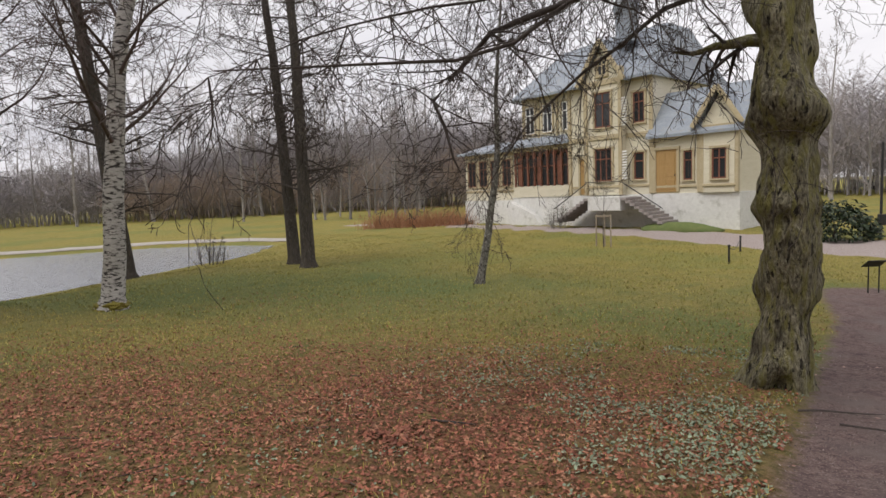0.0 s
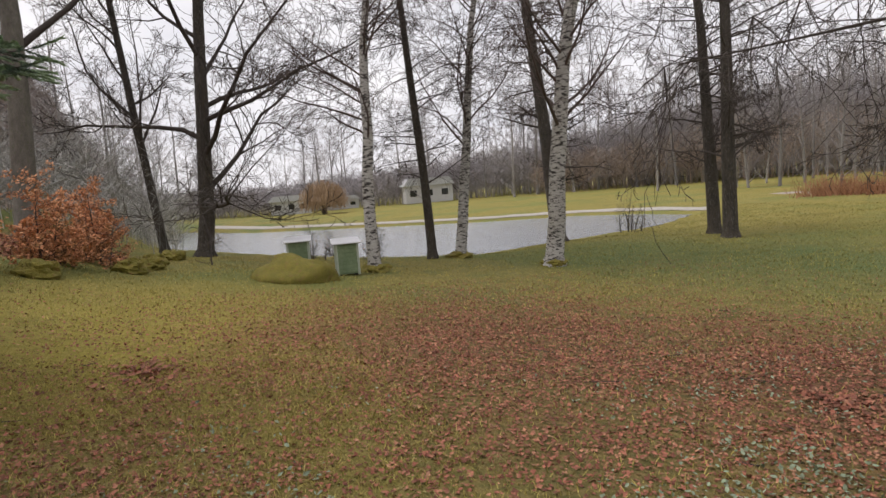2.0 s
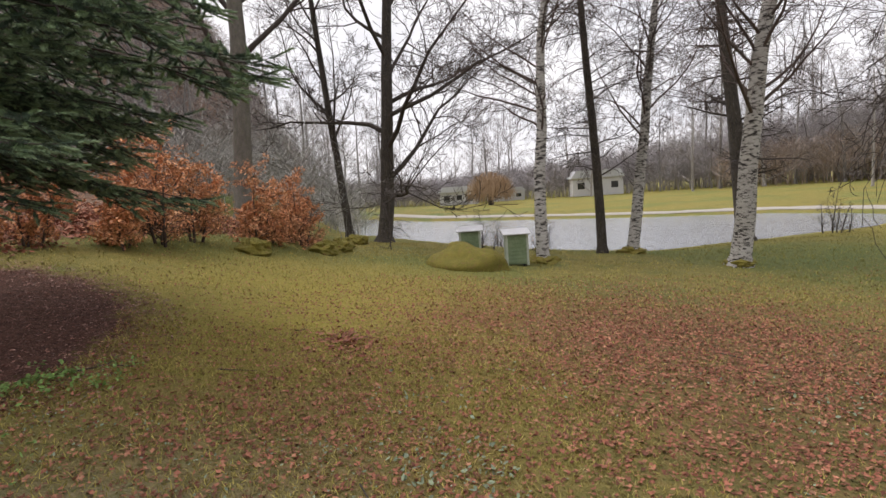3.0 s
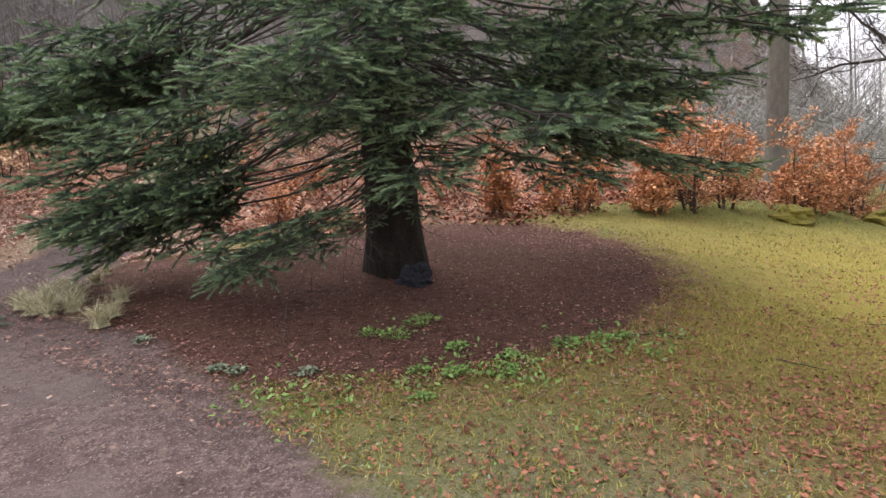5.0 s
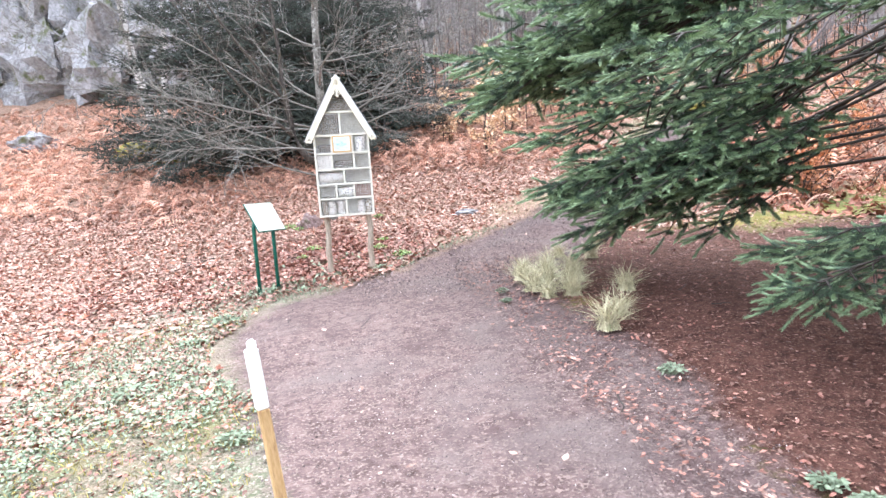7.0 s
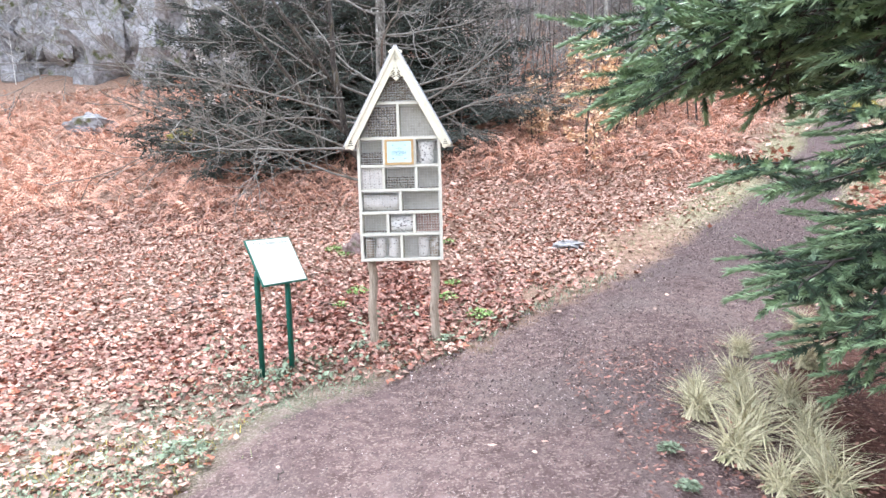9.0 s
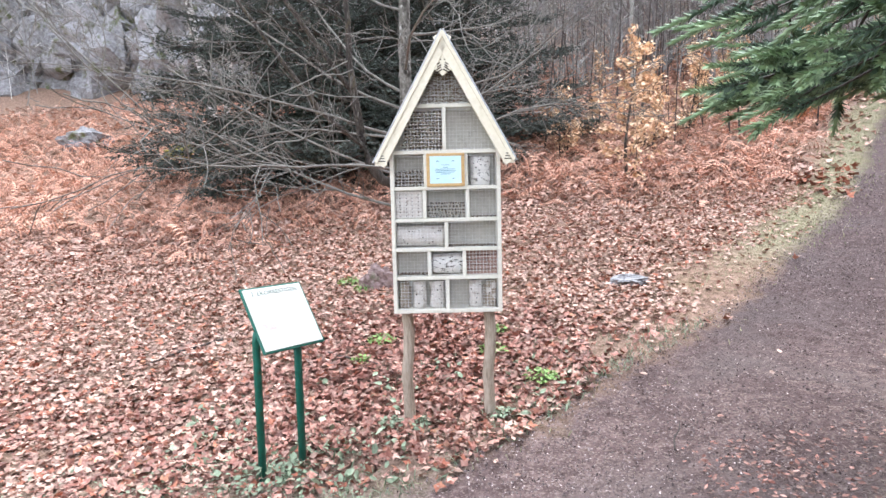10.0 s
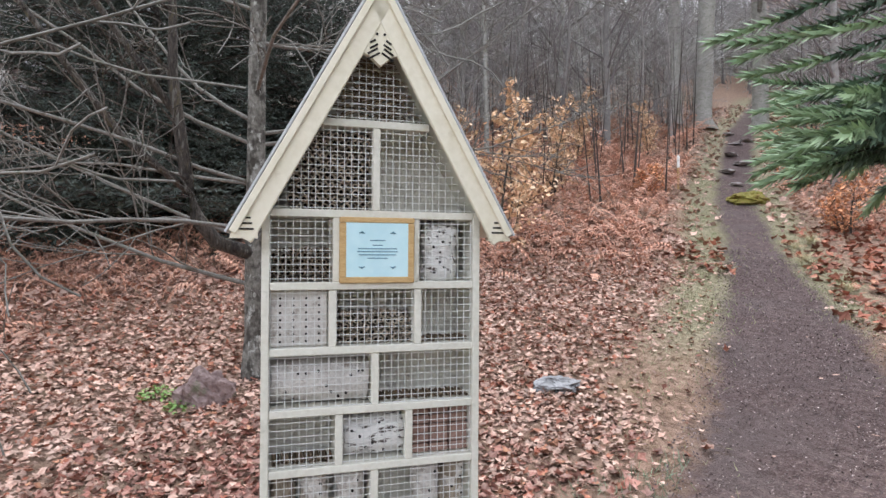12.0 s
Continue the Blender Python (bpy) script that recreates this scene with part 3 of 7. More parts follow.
    bp = n.new("ShaderNodeBump")
    bp.inputs["Strength"].default_value, bp.inputs["Distance"].default_value = 0.9, 0.04
    l.new(math_("ADD", fine, grit), bp.inputs["Height"])
    l.new(bp.outputs["Normal"], bs.inputs["Normal"])
    return m


me.materials.append(ground_mat())
tagged(new("ground", me), "uneven park ground of lawn, moss, leaf litter and trodden earth paths", "ground", kind="structure")

g = Geo()
g.add([(x, y, POND_Z) for x, y in POND], [tuple(range(len(POND)))])
tagged(part("water", g, M["water"]), "pale grey pond reflecting an overcast sky", "water", kind="structure")

# ---- trees ----
def wander(rng, d, k):
    v = (d[0] + rng.gauss(0, k), d[1] + rng.gauss(0, k), d[2] + rng.gauss(0, k))
    q = math.sqrt(v[0] ** 2 + v[1] ** 2 + v[2] ** 2) or 1
    return (v[0] / q, v[1] / q, v[2] / q)


def fork(rng, d, angle, az=None):
    """A direction that leaves d at an angle."""
    a = Vector(d)
    u = a.orthogonal().normalized()
    w = a.cross(u)
    az = rng.uniform(0, 2 * math.pi) if az is None else az
    v = a * math.cos(angle) + (u * math.cos(az) + w * math.sin(az)) * math.sin(angle)
    return (v.x, v.y, v.z)


def grow(rng, geos, p, d, length, r, lev, c):
    """A limb and, by recursion, all that it bears. geos: one Geo for each level."""
    k = c["segs"][lev]
    pts, rad, dirs = [p], [r], [d]
    for i in range(k):
        d = wander(rng, d, c["bend"][lev])
        z = d[2] + c["lift"][lev]
        q = math.sqrt(d[0] ** 2 + d[1] ** 2 + z * z) or 1
        d = (d[0] / q, d[1] / q, z / q)
        p = (p[0] + d[0] * length / k, p[1] + d[1] * length / k, p[2] + d[2] * length / k)
        pts.append(p)
        dirs.append(d)
        rad.append(max(r * (1 - (i + 1) / k * c["taper"][lev]), c["thin"]))
    if lev == 0 and c.get("flare"):
        f = 0.4 / length * k
        pts[1:1] = [tuple(pts[0][e] + (pts[1][e] - pts[0][e]) * f for e in range(3))]
        rad[1:1], dirs[1:1], k = [r], [dirs[1]], k + 1
        rad[0] = r * c["flare"]
    geos[lev].tube(pts, rad, c["sides"][lev], cap=False)
    if lev + 1 < len(c["segs"]):
        n = c["kids"][lev]
        for j in range(n):
            t = c["from"][lev] + (1 - c["from"][lev]) * (j + rng.random()) / n
            s = min(int(t * k), k - 1)
            f = t * k - s
            a, b = pts[s], pts[s + 1]
            q = tuple(a[e] + (b[e] - a[e]) * f for e in range(3))
            rr = rad[s] + (rad[s + 1] - rad[s]) * f
            ln = length * c["ratio"][lev] * rng.uniform(0.6, 1.15) * (1 - c["shrink"][lev] * (t - c["from"][lev]))
            grow(rng, geos, q, fork(rng, dirs[s + 1], rng.uniform(*c["angle"][lev])), ln, rr * c["thick"][lev], lev + 1, c)
    return pts, rad


BIRCH = dict(segs=(12, 6, 4, 3), bend=(0.05, 0.12, 0.18, 0.22), lift=(0.03, 0.02, -0.08, -0.22), taper=(0.88, 0.9, 0.9, 0.8), thin=0.006, sides=(10, 5, 3, 3), kids=(44, 12, 9, 0), **{"from": (0.28, 0.15, 0.1, 0)},
             ratio=(0.24, 0.45, 0.55), shrink=(0.55, 0.4, 0.3), thick=(0.26, 0.5, 0.6), angle=((0.6, 1.1), (0.5, 1.0), (0.4, 1.0)), flare=1.5)
LARCH = dict(BIRCH, bend=(0.016, 0.10, 0.16, 0.2), thick=(0.2, 0.5, 0.6), kids=(60, 11, 7, 0), angle=((1.1, 1.6), (0.6, 1.1), (0.5, 1.0)), lift=(0.03, -0.02, -0.05, -0.1), ratio=(0.16, 0.4, 0.5), **{"from": (0.2, 0.15, 0.1, 0)})
OAK = dict(segs=(9, 7, 5, 4, 3), bend=(0.03, 0.22, 0.26, 0.28, 0.3), lift=(0.04, 0.06, 0.04, 0.03, 0.0), taper=(0.65, 0.85, 0.88, 0.88, 0.7), thin=0.008, sides=(12, 7, 5, 3, 3), kids=(18, 10, 8, 6, 0),
           **{"from": (0.2, 0.25, 0.2, 0.1, 0)}, ratio=(0.62, 0.5, 0.45, 0.5), shrink=(0.35, 0.3, 0.3, 0.3), thick=(0.42, 0.5, 0.5, 0.6), angle=((0.7, 1.25), (0.5, 1.0), (0.5, 1.1), (0.4, 1.0)), flare=1.7)
PARK = dict(OAK, kids=(16, 8, 6, 4, 0), ratio=(0.36, 0.5, 0.5, 0.5), **{"from": (0.3, 0.25, 0.2, 0.1, 0)}, bend=(0.018, 0.14, 0.2, 0.22, 0.25), lift=(0.04, 0.08, 0.03, 0.0, -0.05), angle=((0.5, 1.0), (0.4, 0.9), (0.4, 1.0), (0.4, 1.0)))
FAR = dict(segs=(6, 4, 3, 2), bend=(0.05, 0.14, 0.2, 0.25), lift=(0.04, 0.06, 0.04, 0), taper=(0.8, 0.85, 0.85, 0.7), thin=0.014, sides=(6, 3, 3, 3), kids=(17, 7, 6, 0), **{"from": (0.14, 0.12, 0.1, 0)},
           ratio=(0.42, 0.48, 0.5), shrink=(0.45, 0.3, 0.3), thick=(0.42, 0.5, 0.6), angle=((0.55, 1.15), (0.4, 1.0), (0.4, 1.1)), flare=1.4)


def tree(name, x, y, height, r, style, bark, twig, seed, label, category="tree", lean=(0, 0), group="", split=1):
    rng = random.Random(seed)
    geos = [Geo() for _ in style["segs"]]
    d = Vector((lean[0], lean[1], 1)).normalized()
    grow(rng, geos, (0, 0, 0), tuple(d), height, r, 0, style)
    ob = thing(name, on_ground(x, y, 0, 0.12), label, category, group)
    trunk, crown = geos[0], Geo()
    for i, q in enumerate(geos[1:], 1):
        (trunk if i < split else crown).add(q.v, q.f)
    part("trunk", trunk, bark, ob, smooth=True)
    part("crown", crown, twig, ob, "bare leafless branches and fine twigs", smooth=True)
    return ob


tree("birch_tree", -13.25, 9.6, 17, 0.27, dict(BIRCH, flare=1.7), M["bark_birch"], M["twig_birch"], 11, "white-barked bare birch with a mossy foot on the lawn", lean=(0.17, 0.07))
tree("birch_tree", -15.0, 4.7, 16, 0.19, BIRCH, M["bark_birch"], M["twig_birch"], 12, "slender white birch beside a green box by the pond", lean=(0.0, 0.0))
tree("birch_tree", -17.3, 8.7, 17, 0.20, BIRCH, M["bark_birch"], M["twig_birch"], 13, "white birch leaning slightly on the pond bank", lean=(0.0, 0.09))
tree("larch_tree", -17.8, 7.9, 19, 0.17, LARCH, M["bark_dark"], M["twig"], 14, "thin dark bare larch on the pond bank", lean=(0.02, -0.06))
tree("larch_tree", -21.0, 16.0, 20, 0.36, LARCH, M["bark_dark"], M["twig"], 15, "tall dark bare tree at the water's edge", lean=(-0.05, -0.05))
tree("larch_tree", -14.6, 19.3, 21, 0.30, LARCH, M["bark_dark"], M["twig"], 16, "tall dark-barked tree, one of a pair on the lawn", group="pair of tall trees", lean=(0.0, 0.0))
tree("larch_tree", -16.0, 20.2, 21, 0.28, LARCH, M["bark_dark"], M["twig"], 17, "tall dark-barked tree, one of a pair on the lawn", group="pair of tall trees", lean=(-0.01, 0.0))
tree("young_birch", -5.93, 15.8, 9.5, 0.125, dict(BIRCH, kids=(22, 9, 7, 0)), M["bark_mottled"], M["twig"], 18, "slim leaning young birch with speckled bark on the lawn", lean=(0.14, 0.06))
tree("oak_tree", -22.1, 0.9, 15, 0.29, OAK, M["bark_dark"], M["twig"], 19, "spreading bare oak with long low limbs by the pond", lean=(0.0, 0.20))
tree("beech_tree", -20.5, -4.0, 19, 0.33, PARK, M["bark_grey"], M["twig"], 20, "tall grey-barked beech on the wooded bank", lean=(0.0, 0.09))
tree("bare_tree", -24.0, -0.3, 15, 0.17, PARK, M["bark_dark"], M["twig"], 21, "thin dark bare tree behind the beech shrubs", lean=(0.0, -0.12))

# the gnarled hornbeam beside the path: a lumpy trunk with one low limb
rng = random.Random(5)
hb = thing("hornbeam_tree", on_ground(0.84, 7.5, 0, 0.1), "gnarled mossy hornbeam with a swollen trunk beside the path", "tree")
g = Geo()
seg, rows = 56, 190
burrs = [(-1.95, 3.35, 0.22, 0.07), (-1.3, 3.2, 0.24, 0.07), (-1.66, 3.62, 0.26, 0.05), (-1.62, 2.9, 0.10, -0.08), (-1.2, 2.9, 0.10, -0.06), (-1.95, 2.2, 0.16, 0.06), (-1.85, 2.05, 0.09, -0.06), (-1.5, 0.12, 0.16, -0.12), (-1.95, 0.10, 0.10, -0.09)]
burrs += [(rng.uniform(0, 6.28), rng.uniform(0.3, 5.5), rng.uniform(0.10, 0.26), rng.choice((-0.07, -0.05, 0.05, 0.08, 0.06))) for _ in range(60)]
for i in range(rows + 1):
    h = 9.0 * i / rows
    base = 0.28 + 0.19 * math.exp(-h / 0.24) + 0.055 * math.exp(-((h - 3.3) / 0.4) ** 2) + 0.02 * math.exp(-((h - 2.1) / 0.3) ** 2) - 0.02 * math.exp(-((h - 1.5) / 0.5) ** 2) - 0.004 * h
    ox, oy = 0.05 * math.sin(h * 0.9) - 0.06 * math.exp(-h / 0.5), 0.05 * math.sin(h * 1.3 + 1)
    for j in range(seg):
        a = 2 * math.pi * j / seg
        d = Vector((math.cos(a), math.sin(a), h * 0.8))
        k = 1 + 0.13 * noise.noise(d * 1.7) + 0.11 * noise.noise(d * 4.1) + 0.05 * noise.noise(d * 9) + 0.06 * math.sin(a * 5 + h * 0.7) * (1 + 2 * math.exp(-h / 0.3))
        k += 0.07 * abs(noise.noise(Vector((math.cos(a) * 5, math.sin(a) * 5, h * 1.2)))) + 0.05 * noise.noise(Vector((math.cos(a) * 8, math.sin(a) * 8, h * 7)))
        for ba, bh, bw, bd in burrs:
            q = ((h - bh) / bw) ** 2 + (math.remainder(a - ba, 2 * math.pi) * 0.26 / bw) ** 2
            if q < 6:
                k += bd / 0.26 * math.exp(-q)
        g.v.append((ox + math.cos(a) * base * k, oy + math.sin(a) * base * k, h))
for i in range(rows):
    for j in range(seg):
        e = (j + 1) % seg
        g.f.append((i * seg + j, i * seg + e, (i + 1) * seg + e, (i + 1) * seg + j))
part("trunk", g, M["bark_hornbeam"], hb, "mossy bark with burrs and flared roots", smooth=True)
arm_style = dict(segs=(9, 6, 5, 4), bend=(0.16, 0.22, 0.24, 0.26), lift=(-0.03, -0.06, -0.10, -0.08), taper=(0.85, 0.88, 0.9, 0.8), thin=0.003, sides=(7, 5, 4, 3), kids=(13, 7, 6, 0), **{"from": (0.12, 0.1, 0.1, 0)},
                 ratio=(0.40, 0.45, 0.5), shrink=(0.3, 0.3, 0.3), thick=(0.45, 0.55, 0.6), angle=((0.5, 1.2), (0.5, 1.1), (0.4, 1.0)))
low = [Geo() for _ in range(4)]
grow(rng, low, (-0.15, -0.1, 4.0), (-0.95, -0.2, -0.05), 1.0, 0.085, 0, dict(arm_style, kids=(9, 7, 5, 0), ratio=(0.9, 0.5, 0.5)))
moss_limb = part("limb", low[0], M["bark_moss"], hb, "moss-covered low limb", smooth=True)
g = Geo()
for q in low[1:]:
    g.add(q.v, q.f)
for k, line in enumerate((((0.0, 0.0, 5.2), (-0.5, -0.4, 4.95), (-1.2, -0.9, 4.65), (-1.91, -1.32, 4.41), (-2.83, -1.58, 4.12), (-3.15, -1.70, 3.76), (-3.41, -1.82, 3.45), (-3.31, -1.77, 3.18), (-3.24, -1.74, 2.85), (-3.18, -1.71, 2.70)),)):
    rr = [0.05, 0.042, 0.036, 0.033, 0.029, 0.025, 0.022, 0.017, 0.012, 0.008]
    g.tube(line, rr, 7)
    for i in range(2, 10):
        for q in range(3):
            hi = [Geo() for _ in range(3)]
            a = rng.uniform(0, 6.28)
            grow(rng, hi, line[i], (math.cos(a), math.sin(a), rng.uniform(-0.9, 0.3)), rng.uniform(0.7, 1.9), rr[i] * 0.45, 0, dict(arm_style, segs=(7, 4, 3), kids=(7, 4, 0)))
            for w in hi:
                g.add(w.v, w.f)
for k in range(20):
    hi = [Geo() for _ in range(4)]
    a = 2 * math.pi * k * 0.382 + 0.4
    grow(rng, hi, (0, 0, 4.5 + 0.15 * k), (math.cos(a), math.sin(a), 0.25), 6.4, 0.038, 0, arm_style)
    for q in hi:
        g.add(q.v, q.f)
# long arms with hanging twigs over the lawn
for az, z0, ln in ((172, 5.2, 6.0), (190, 4.9, 6.6), (204, 5.3, 6.8), (216, 4.9, 6.2), (228, 5.4, 6.0), (181, 5.7, 7.0)):
    arm = [Geo() for _ in range(3)]
    pts, _r = grow(rng, arm, (0, 0, z0), (math.cos(radians(az)), math.sin(radians(az)), 0.06), ln, 0.028, 0, dict(arm_style, segs=(14, 5, 4), kids=(12, 6, 0), lift=(0.0, -0.1, -0.1), bend=(0.10, 0.2, 0.24)))
    for q in arm:
        g.add(q.v, q.f)
    for p in pts[3:]:
        for q in range(3):
            hang = [Geo() for _ in range(3)]
            grow(rng, hang, p, wander(rng, (0, 0, -1), 0.35), rng.uniform(0.5, 1.5), 0.0075, 0, dict(arm_style, segs=(7, 4, 3), kids=(8, 4, 0), bend=(0.14, 0.22, 0.25), lift=(-0.03, -0.05, -0.08), ratio=(0.32, 0.4)))
            for w in hang:
                g.add(w.v, w.f)
part("crown", g, M["twig"], hb, "bare hanging branches", smooth=True)

# far woods: a few bare trees, repeated
rng = random.Random(77)
far_meshes = []
for s in range(5):
    r2, geos = random.Random(200 + s), [Geo() for _ in range(4)]
    grow(r2, geos, (0, 0, 0), (0, 0, 1), 12 + s, 0.17, 0, FAR)
    crown = Geo()
    for q in geos[1:]:
        crown.add(q.v, q.f)
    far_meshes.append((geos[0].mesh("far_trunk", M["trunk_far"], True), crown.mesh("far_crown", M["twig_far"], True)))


def far_tree(x, y, scale, label="bare leafless tree in the woods", group="far woods", turn=None):
    a, b = far_meshes[rng.randrange(5)]
    t = rng.uniform(0, 360) if turn is None else turn
    ob = thing("bare_tree", on_ground(x, y, t, 0.2) @ Matrix.Diagonal((scale, scale, scale * rng.uniform(0.9, 1.15), 1)), label, "tree", group)
    part("trunk", a, None, ob)
    part("crown", b, None, ob)
    return ob


# the rim of wood beyond the pond and the lawn
for k in range(120):
    a = radians(rng.uniform(-4, 96))
    d = rng.uniform(105, 150)
    x, y = -d * math.cos(a), d * math.sin(a)
    far_tree(x, y, rng.uniform(0.8, 1.35))
for k in range(34):
    a, d = radians(34 + 38 * k / 33), 100 + 30 * ((k * 0.618) % 1)
    far_tree(-d * math.cos(a), d * math.sin(a), 1.2 + 0.5 * ((k * 0.37) % 1))
for k in range(26):
    far_tree(rng.uniform(8, 75), rng.uniform(75, 130), rng.uniform(0.8, 1.3))
for k in range(16):
    far_tree(rng.uniform(-55, -24), rng.uniform(55, 85), rng.uniform(0.7, 1.1), "bare park tree on the far lawn", "park trees")
# the wooded hill behind
n = 0
while n < 130:
    x, y = rng.uniform(-48, 26), rng.uniform(-52, -17)
    if strip(x, y, PATH) < 1.2 or (1 < x < 16 and y > -33) or (-5 < x < 4 and y > -23) or (y > -21 and x > -12):
        continue
    far_tree(x, y, rng.uniform(0.5, 1.0), "bare leafless tree on the wooded hillside", "hillside wood")
    n += 1
for k in range(60):
    x, y = rng.uniform(-34, -4), rng.uniform(-46, -22)
    if strip(x, y, PATH) > 1.0:
        far_tree(x, y, rng.uniform(0.28, 0.5), "thin bare young tree on the wooded hillside", "hillside wood")
for k in range(14):
    far_tree(rng.uniform(-48, -26), rng.uniform(-13, -2), rng.uniform(0.45, 0.8), "thin bare tree by the pond", "pond thicket")


# ---- the great spruce ----
def spray(rng, needles, tips, wood, p, d, length, r, dense=115, needle=0.034, width=0.0062, young=0.45):
    """A finger-like twig set with needles all round."""
    k = 3
    pts = [p]
    for i in range(k):
        d = wander(rng, (d[0], d[1], d[2] + 0.03), 0.06)
        p = (p[0] + d[0] * length / k, p[1] + d[1] * length / k, p[2] + d[2] * length / k)
        pts.append(p)
    wood.tube([pts[0], pts[2]], [r, r * 0.6], 3, cap=False)
    ax = Vector(d)
    u = ax.orthogonal().normalized()
    w = ax.cross(u)
    n = max(int(length * dense), 9)
    for j in range(n):
        t = (j + rng.random()) / n
        s = min(int(t * k), k - 1)
        f = t * k - s
        a, b = pts[s], pts[s + 1]
        c = Vector((a[0] + (b[0] - a[0]) * f, a[1] + (b[1] - a[1]) * f, a[2] + (b[2] - a[2]) * f))
        az = j * 2.4 + rng.uniform(-0.5, 0.5)
        o = u * math.cos(az) + w * math.sin(az)
        tip = c + (o * (0.85 - 0.4 * t) + ax * (0.55 + 0.4 * t)) * needle * rng.uniform(0.8, 1.15)
        q = ax.cross(o) * width
        (tips if t > young else needles).add([tuple(c - q), tuple(c + q), tuple(tip)], [(0, 1, 2)])


def bough(seed, length, droop, bare=0.12, mats=("twig", "needles", "needles_tip"), side=12, gap=0.105, dense=115, needle=0.034, width=0.0062, hang=(-0.42, -0.08), finger=(0.14, 0.27)):
    """A bough along +x: wood, needles, young tips."""
    rng = random.Random(seed)
    wood, needles, tips = Geo(), Geo(), Geo()
    pts, rad, k = [], [], 10
    for i in range(k + 1):
        t = i / k
        pts.append((length * t * (1 - 0.05 * droop), 0.10 * math.sin(2.5 * t + seed), -length * droop * (t * 0.9 - 0.45 * t * t) + rng.gauss(0, 0.012)))
        rad.append(0.012 * (1 - t) ** 0.7 + 0.003)
    wood.tube(pts, rad, 5, cap=False)
    for j in range(side):
        for sd0 in (-1, 1):
            t = bare + (1 - bare) * (j + rng.random() * 0.8) / side
            s = min(int(t * k), k - 1)
            f = t * k - s
            p = tuple(pts[s][e] + (pts[s + 1][e] - pts[s][e]) * f for e in range(3))
            ln = length * 0.27 * (1 - t) ** 0.6 * min(1, 0.35 + 2.2 * t) * rng.uniform(0.7, 1.25) + 0.14
            a = radians(rng.uniform(38, 66)) * sd0
            d = Vector((math.cos(a), math.sin(a), rng.uniform(*hang))).normalized()
            q, sp, kk = [p], p, 4
            for i in range(kk):
                d = Vector(wander(rng, (d.x, d.y, d.z + 0.04), 0.07))
                sp = (sp[0] + d.x * ln / kk, sp[1] + d.y * ln / kk, sp[2] + d.z * ln / kk)
                q.append(sp)
            wood.tube(q, [0.009 * (1 - 0.7 * i / kk) for i in range(kk + 1)], 3, cap=False)
            c = max(int(ln / gap), 2)
            for i in range(c):
                for sd in (-1, 1):
                    tt = (i + 0.3 + 0.5 * rng.random()) / c
                    s2 = min(int(tt * kk), kk - 1)
                    f2 = tt * kk - s2
                    b = tuple(q[s2][e] + (q[s2 + 1][e] - q[s2][e]) * f2 for e in range(3))
                    ang = a + radians(rng.uniform(35, 60)) * sd
                    spray(rng, needles, tips, wood, b, (math.cos(ang), math.sin(ang), rng.uniform(-0.25, 0.12) + 0.2 * hang[0]), rng.uniform(*finger) * (1.15 - 0.4 * tt), 0.003, dense, needle, width)
            spray(rng, needles, tips, wood, q[-1], tuple(d), 0.2, 0.003, dense, needle, width)
    spray(rng, needles, tips, wood, pts[-1], (1, 0, 0), 0.25, 0.003, dense, needle, width)
    return wood.mesh("bough_wood", M[mats[0]], True), needles.mesh("bough_needles", M[mats[1]]), tips.mesh("bough_tips", M[mats[2]])


OPEN = dict(bare=0.42, side=8, gap=0.185, dense=310, needle=0.037, width=0.0062, hang=(-0.62, -0.08), finger=(0.19, 0.36))
BOUGHS = [bough(301, 3.2, 0.55, **OPEN), bough(302, 3.0, 0.35, **OPEN), bough(303, 2.6, 0.75, **OPEN), bough(304, 2.9, 0.15, **OPEN), bough(305, 1.1, 0.35, 0.15, side=5, gap=0.14, dense=280, needle=0.036, width=0.0065)]
SX, SY = -5.05, -6.2
spruce = thing("spruce_tree", on_ground(SX, SY, 0, 0.1), "huge dark green spruce with drooping boughs over a bed of needles", "tree")
g = Geo()
for i in range(31):
    h = 18.0 * i / 30
    base = 0.31 * (1 - 0.85 * i / 30) + 0.10 * math.exp(-h / 0.35)
    for j in range(20):
        a = 2 * math.pi * j / 20
        k = 1 + 0.10 * noise.noise(Vector((math.cos(a) * 2, math.sin(a) * 2, h * 1.1))) + 0.10 * math.sin(5 * a) * math.exp(-h / 0.4)
        g.v.append((math.cos(a) * base * k, math.sin(a) * base * k, h))
for i in range(30):
    for j in range(20):
        e = (j + 1) % 20
        g.f.append((i * 20 + j, i * 20 + e, (i + 1) * 20 + e, (i + 1) * 20 + j))
part("trunk", g, M["bark_spruce"], spruce, smooth=True)


def hang_bough(h, az, scale, dip, kind):
    m = pose(0, 0, h, 0, 0, az) @ pose(0.2, 0, 0, random.Random(int(az * 7 + h * 31)).uniform(-12, 12), dip, 0) @ Matrix.Scale(scale, 4)
    if scale < 0.6:
        m, kind = m @ Matrix.Scale(2.4, 4), 4
    w, nd, tp = BOUGHS[kind]
    ob = part("bough", w, None, spruce, m=m)
    tagged(part("needles", nd, None, ob), kind="stuff")
    tagged(part("young_needles", tp, None, ob, "fresh green shoot tips"), kind="stuff")


rng = random.Random(42)
h, az = 2.7, 0.0
k = 0
while h < 12:
    az += 137.5 + rng.uniform(-18, 18)
    s = 1.12 * (1 - 0.055 * (h - 2)) * rng.uniform(0.85, 1.12)
    hang_bough(h, az % 360, s, rng.uniform(-4, 12), rng.randrange(4))
    h += 0.12 + 0.002 * k
    k += 1
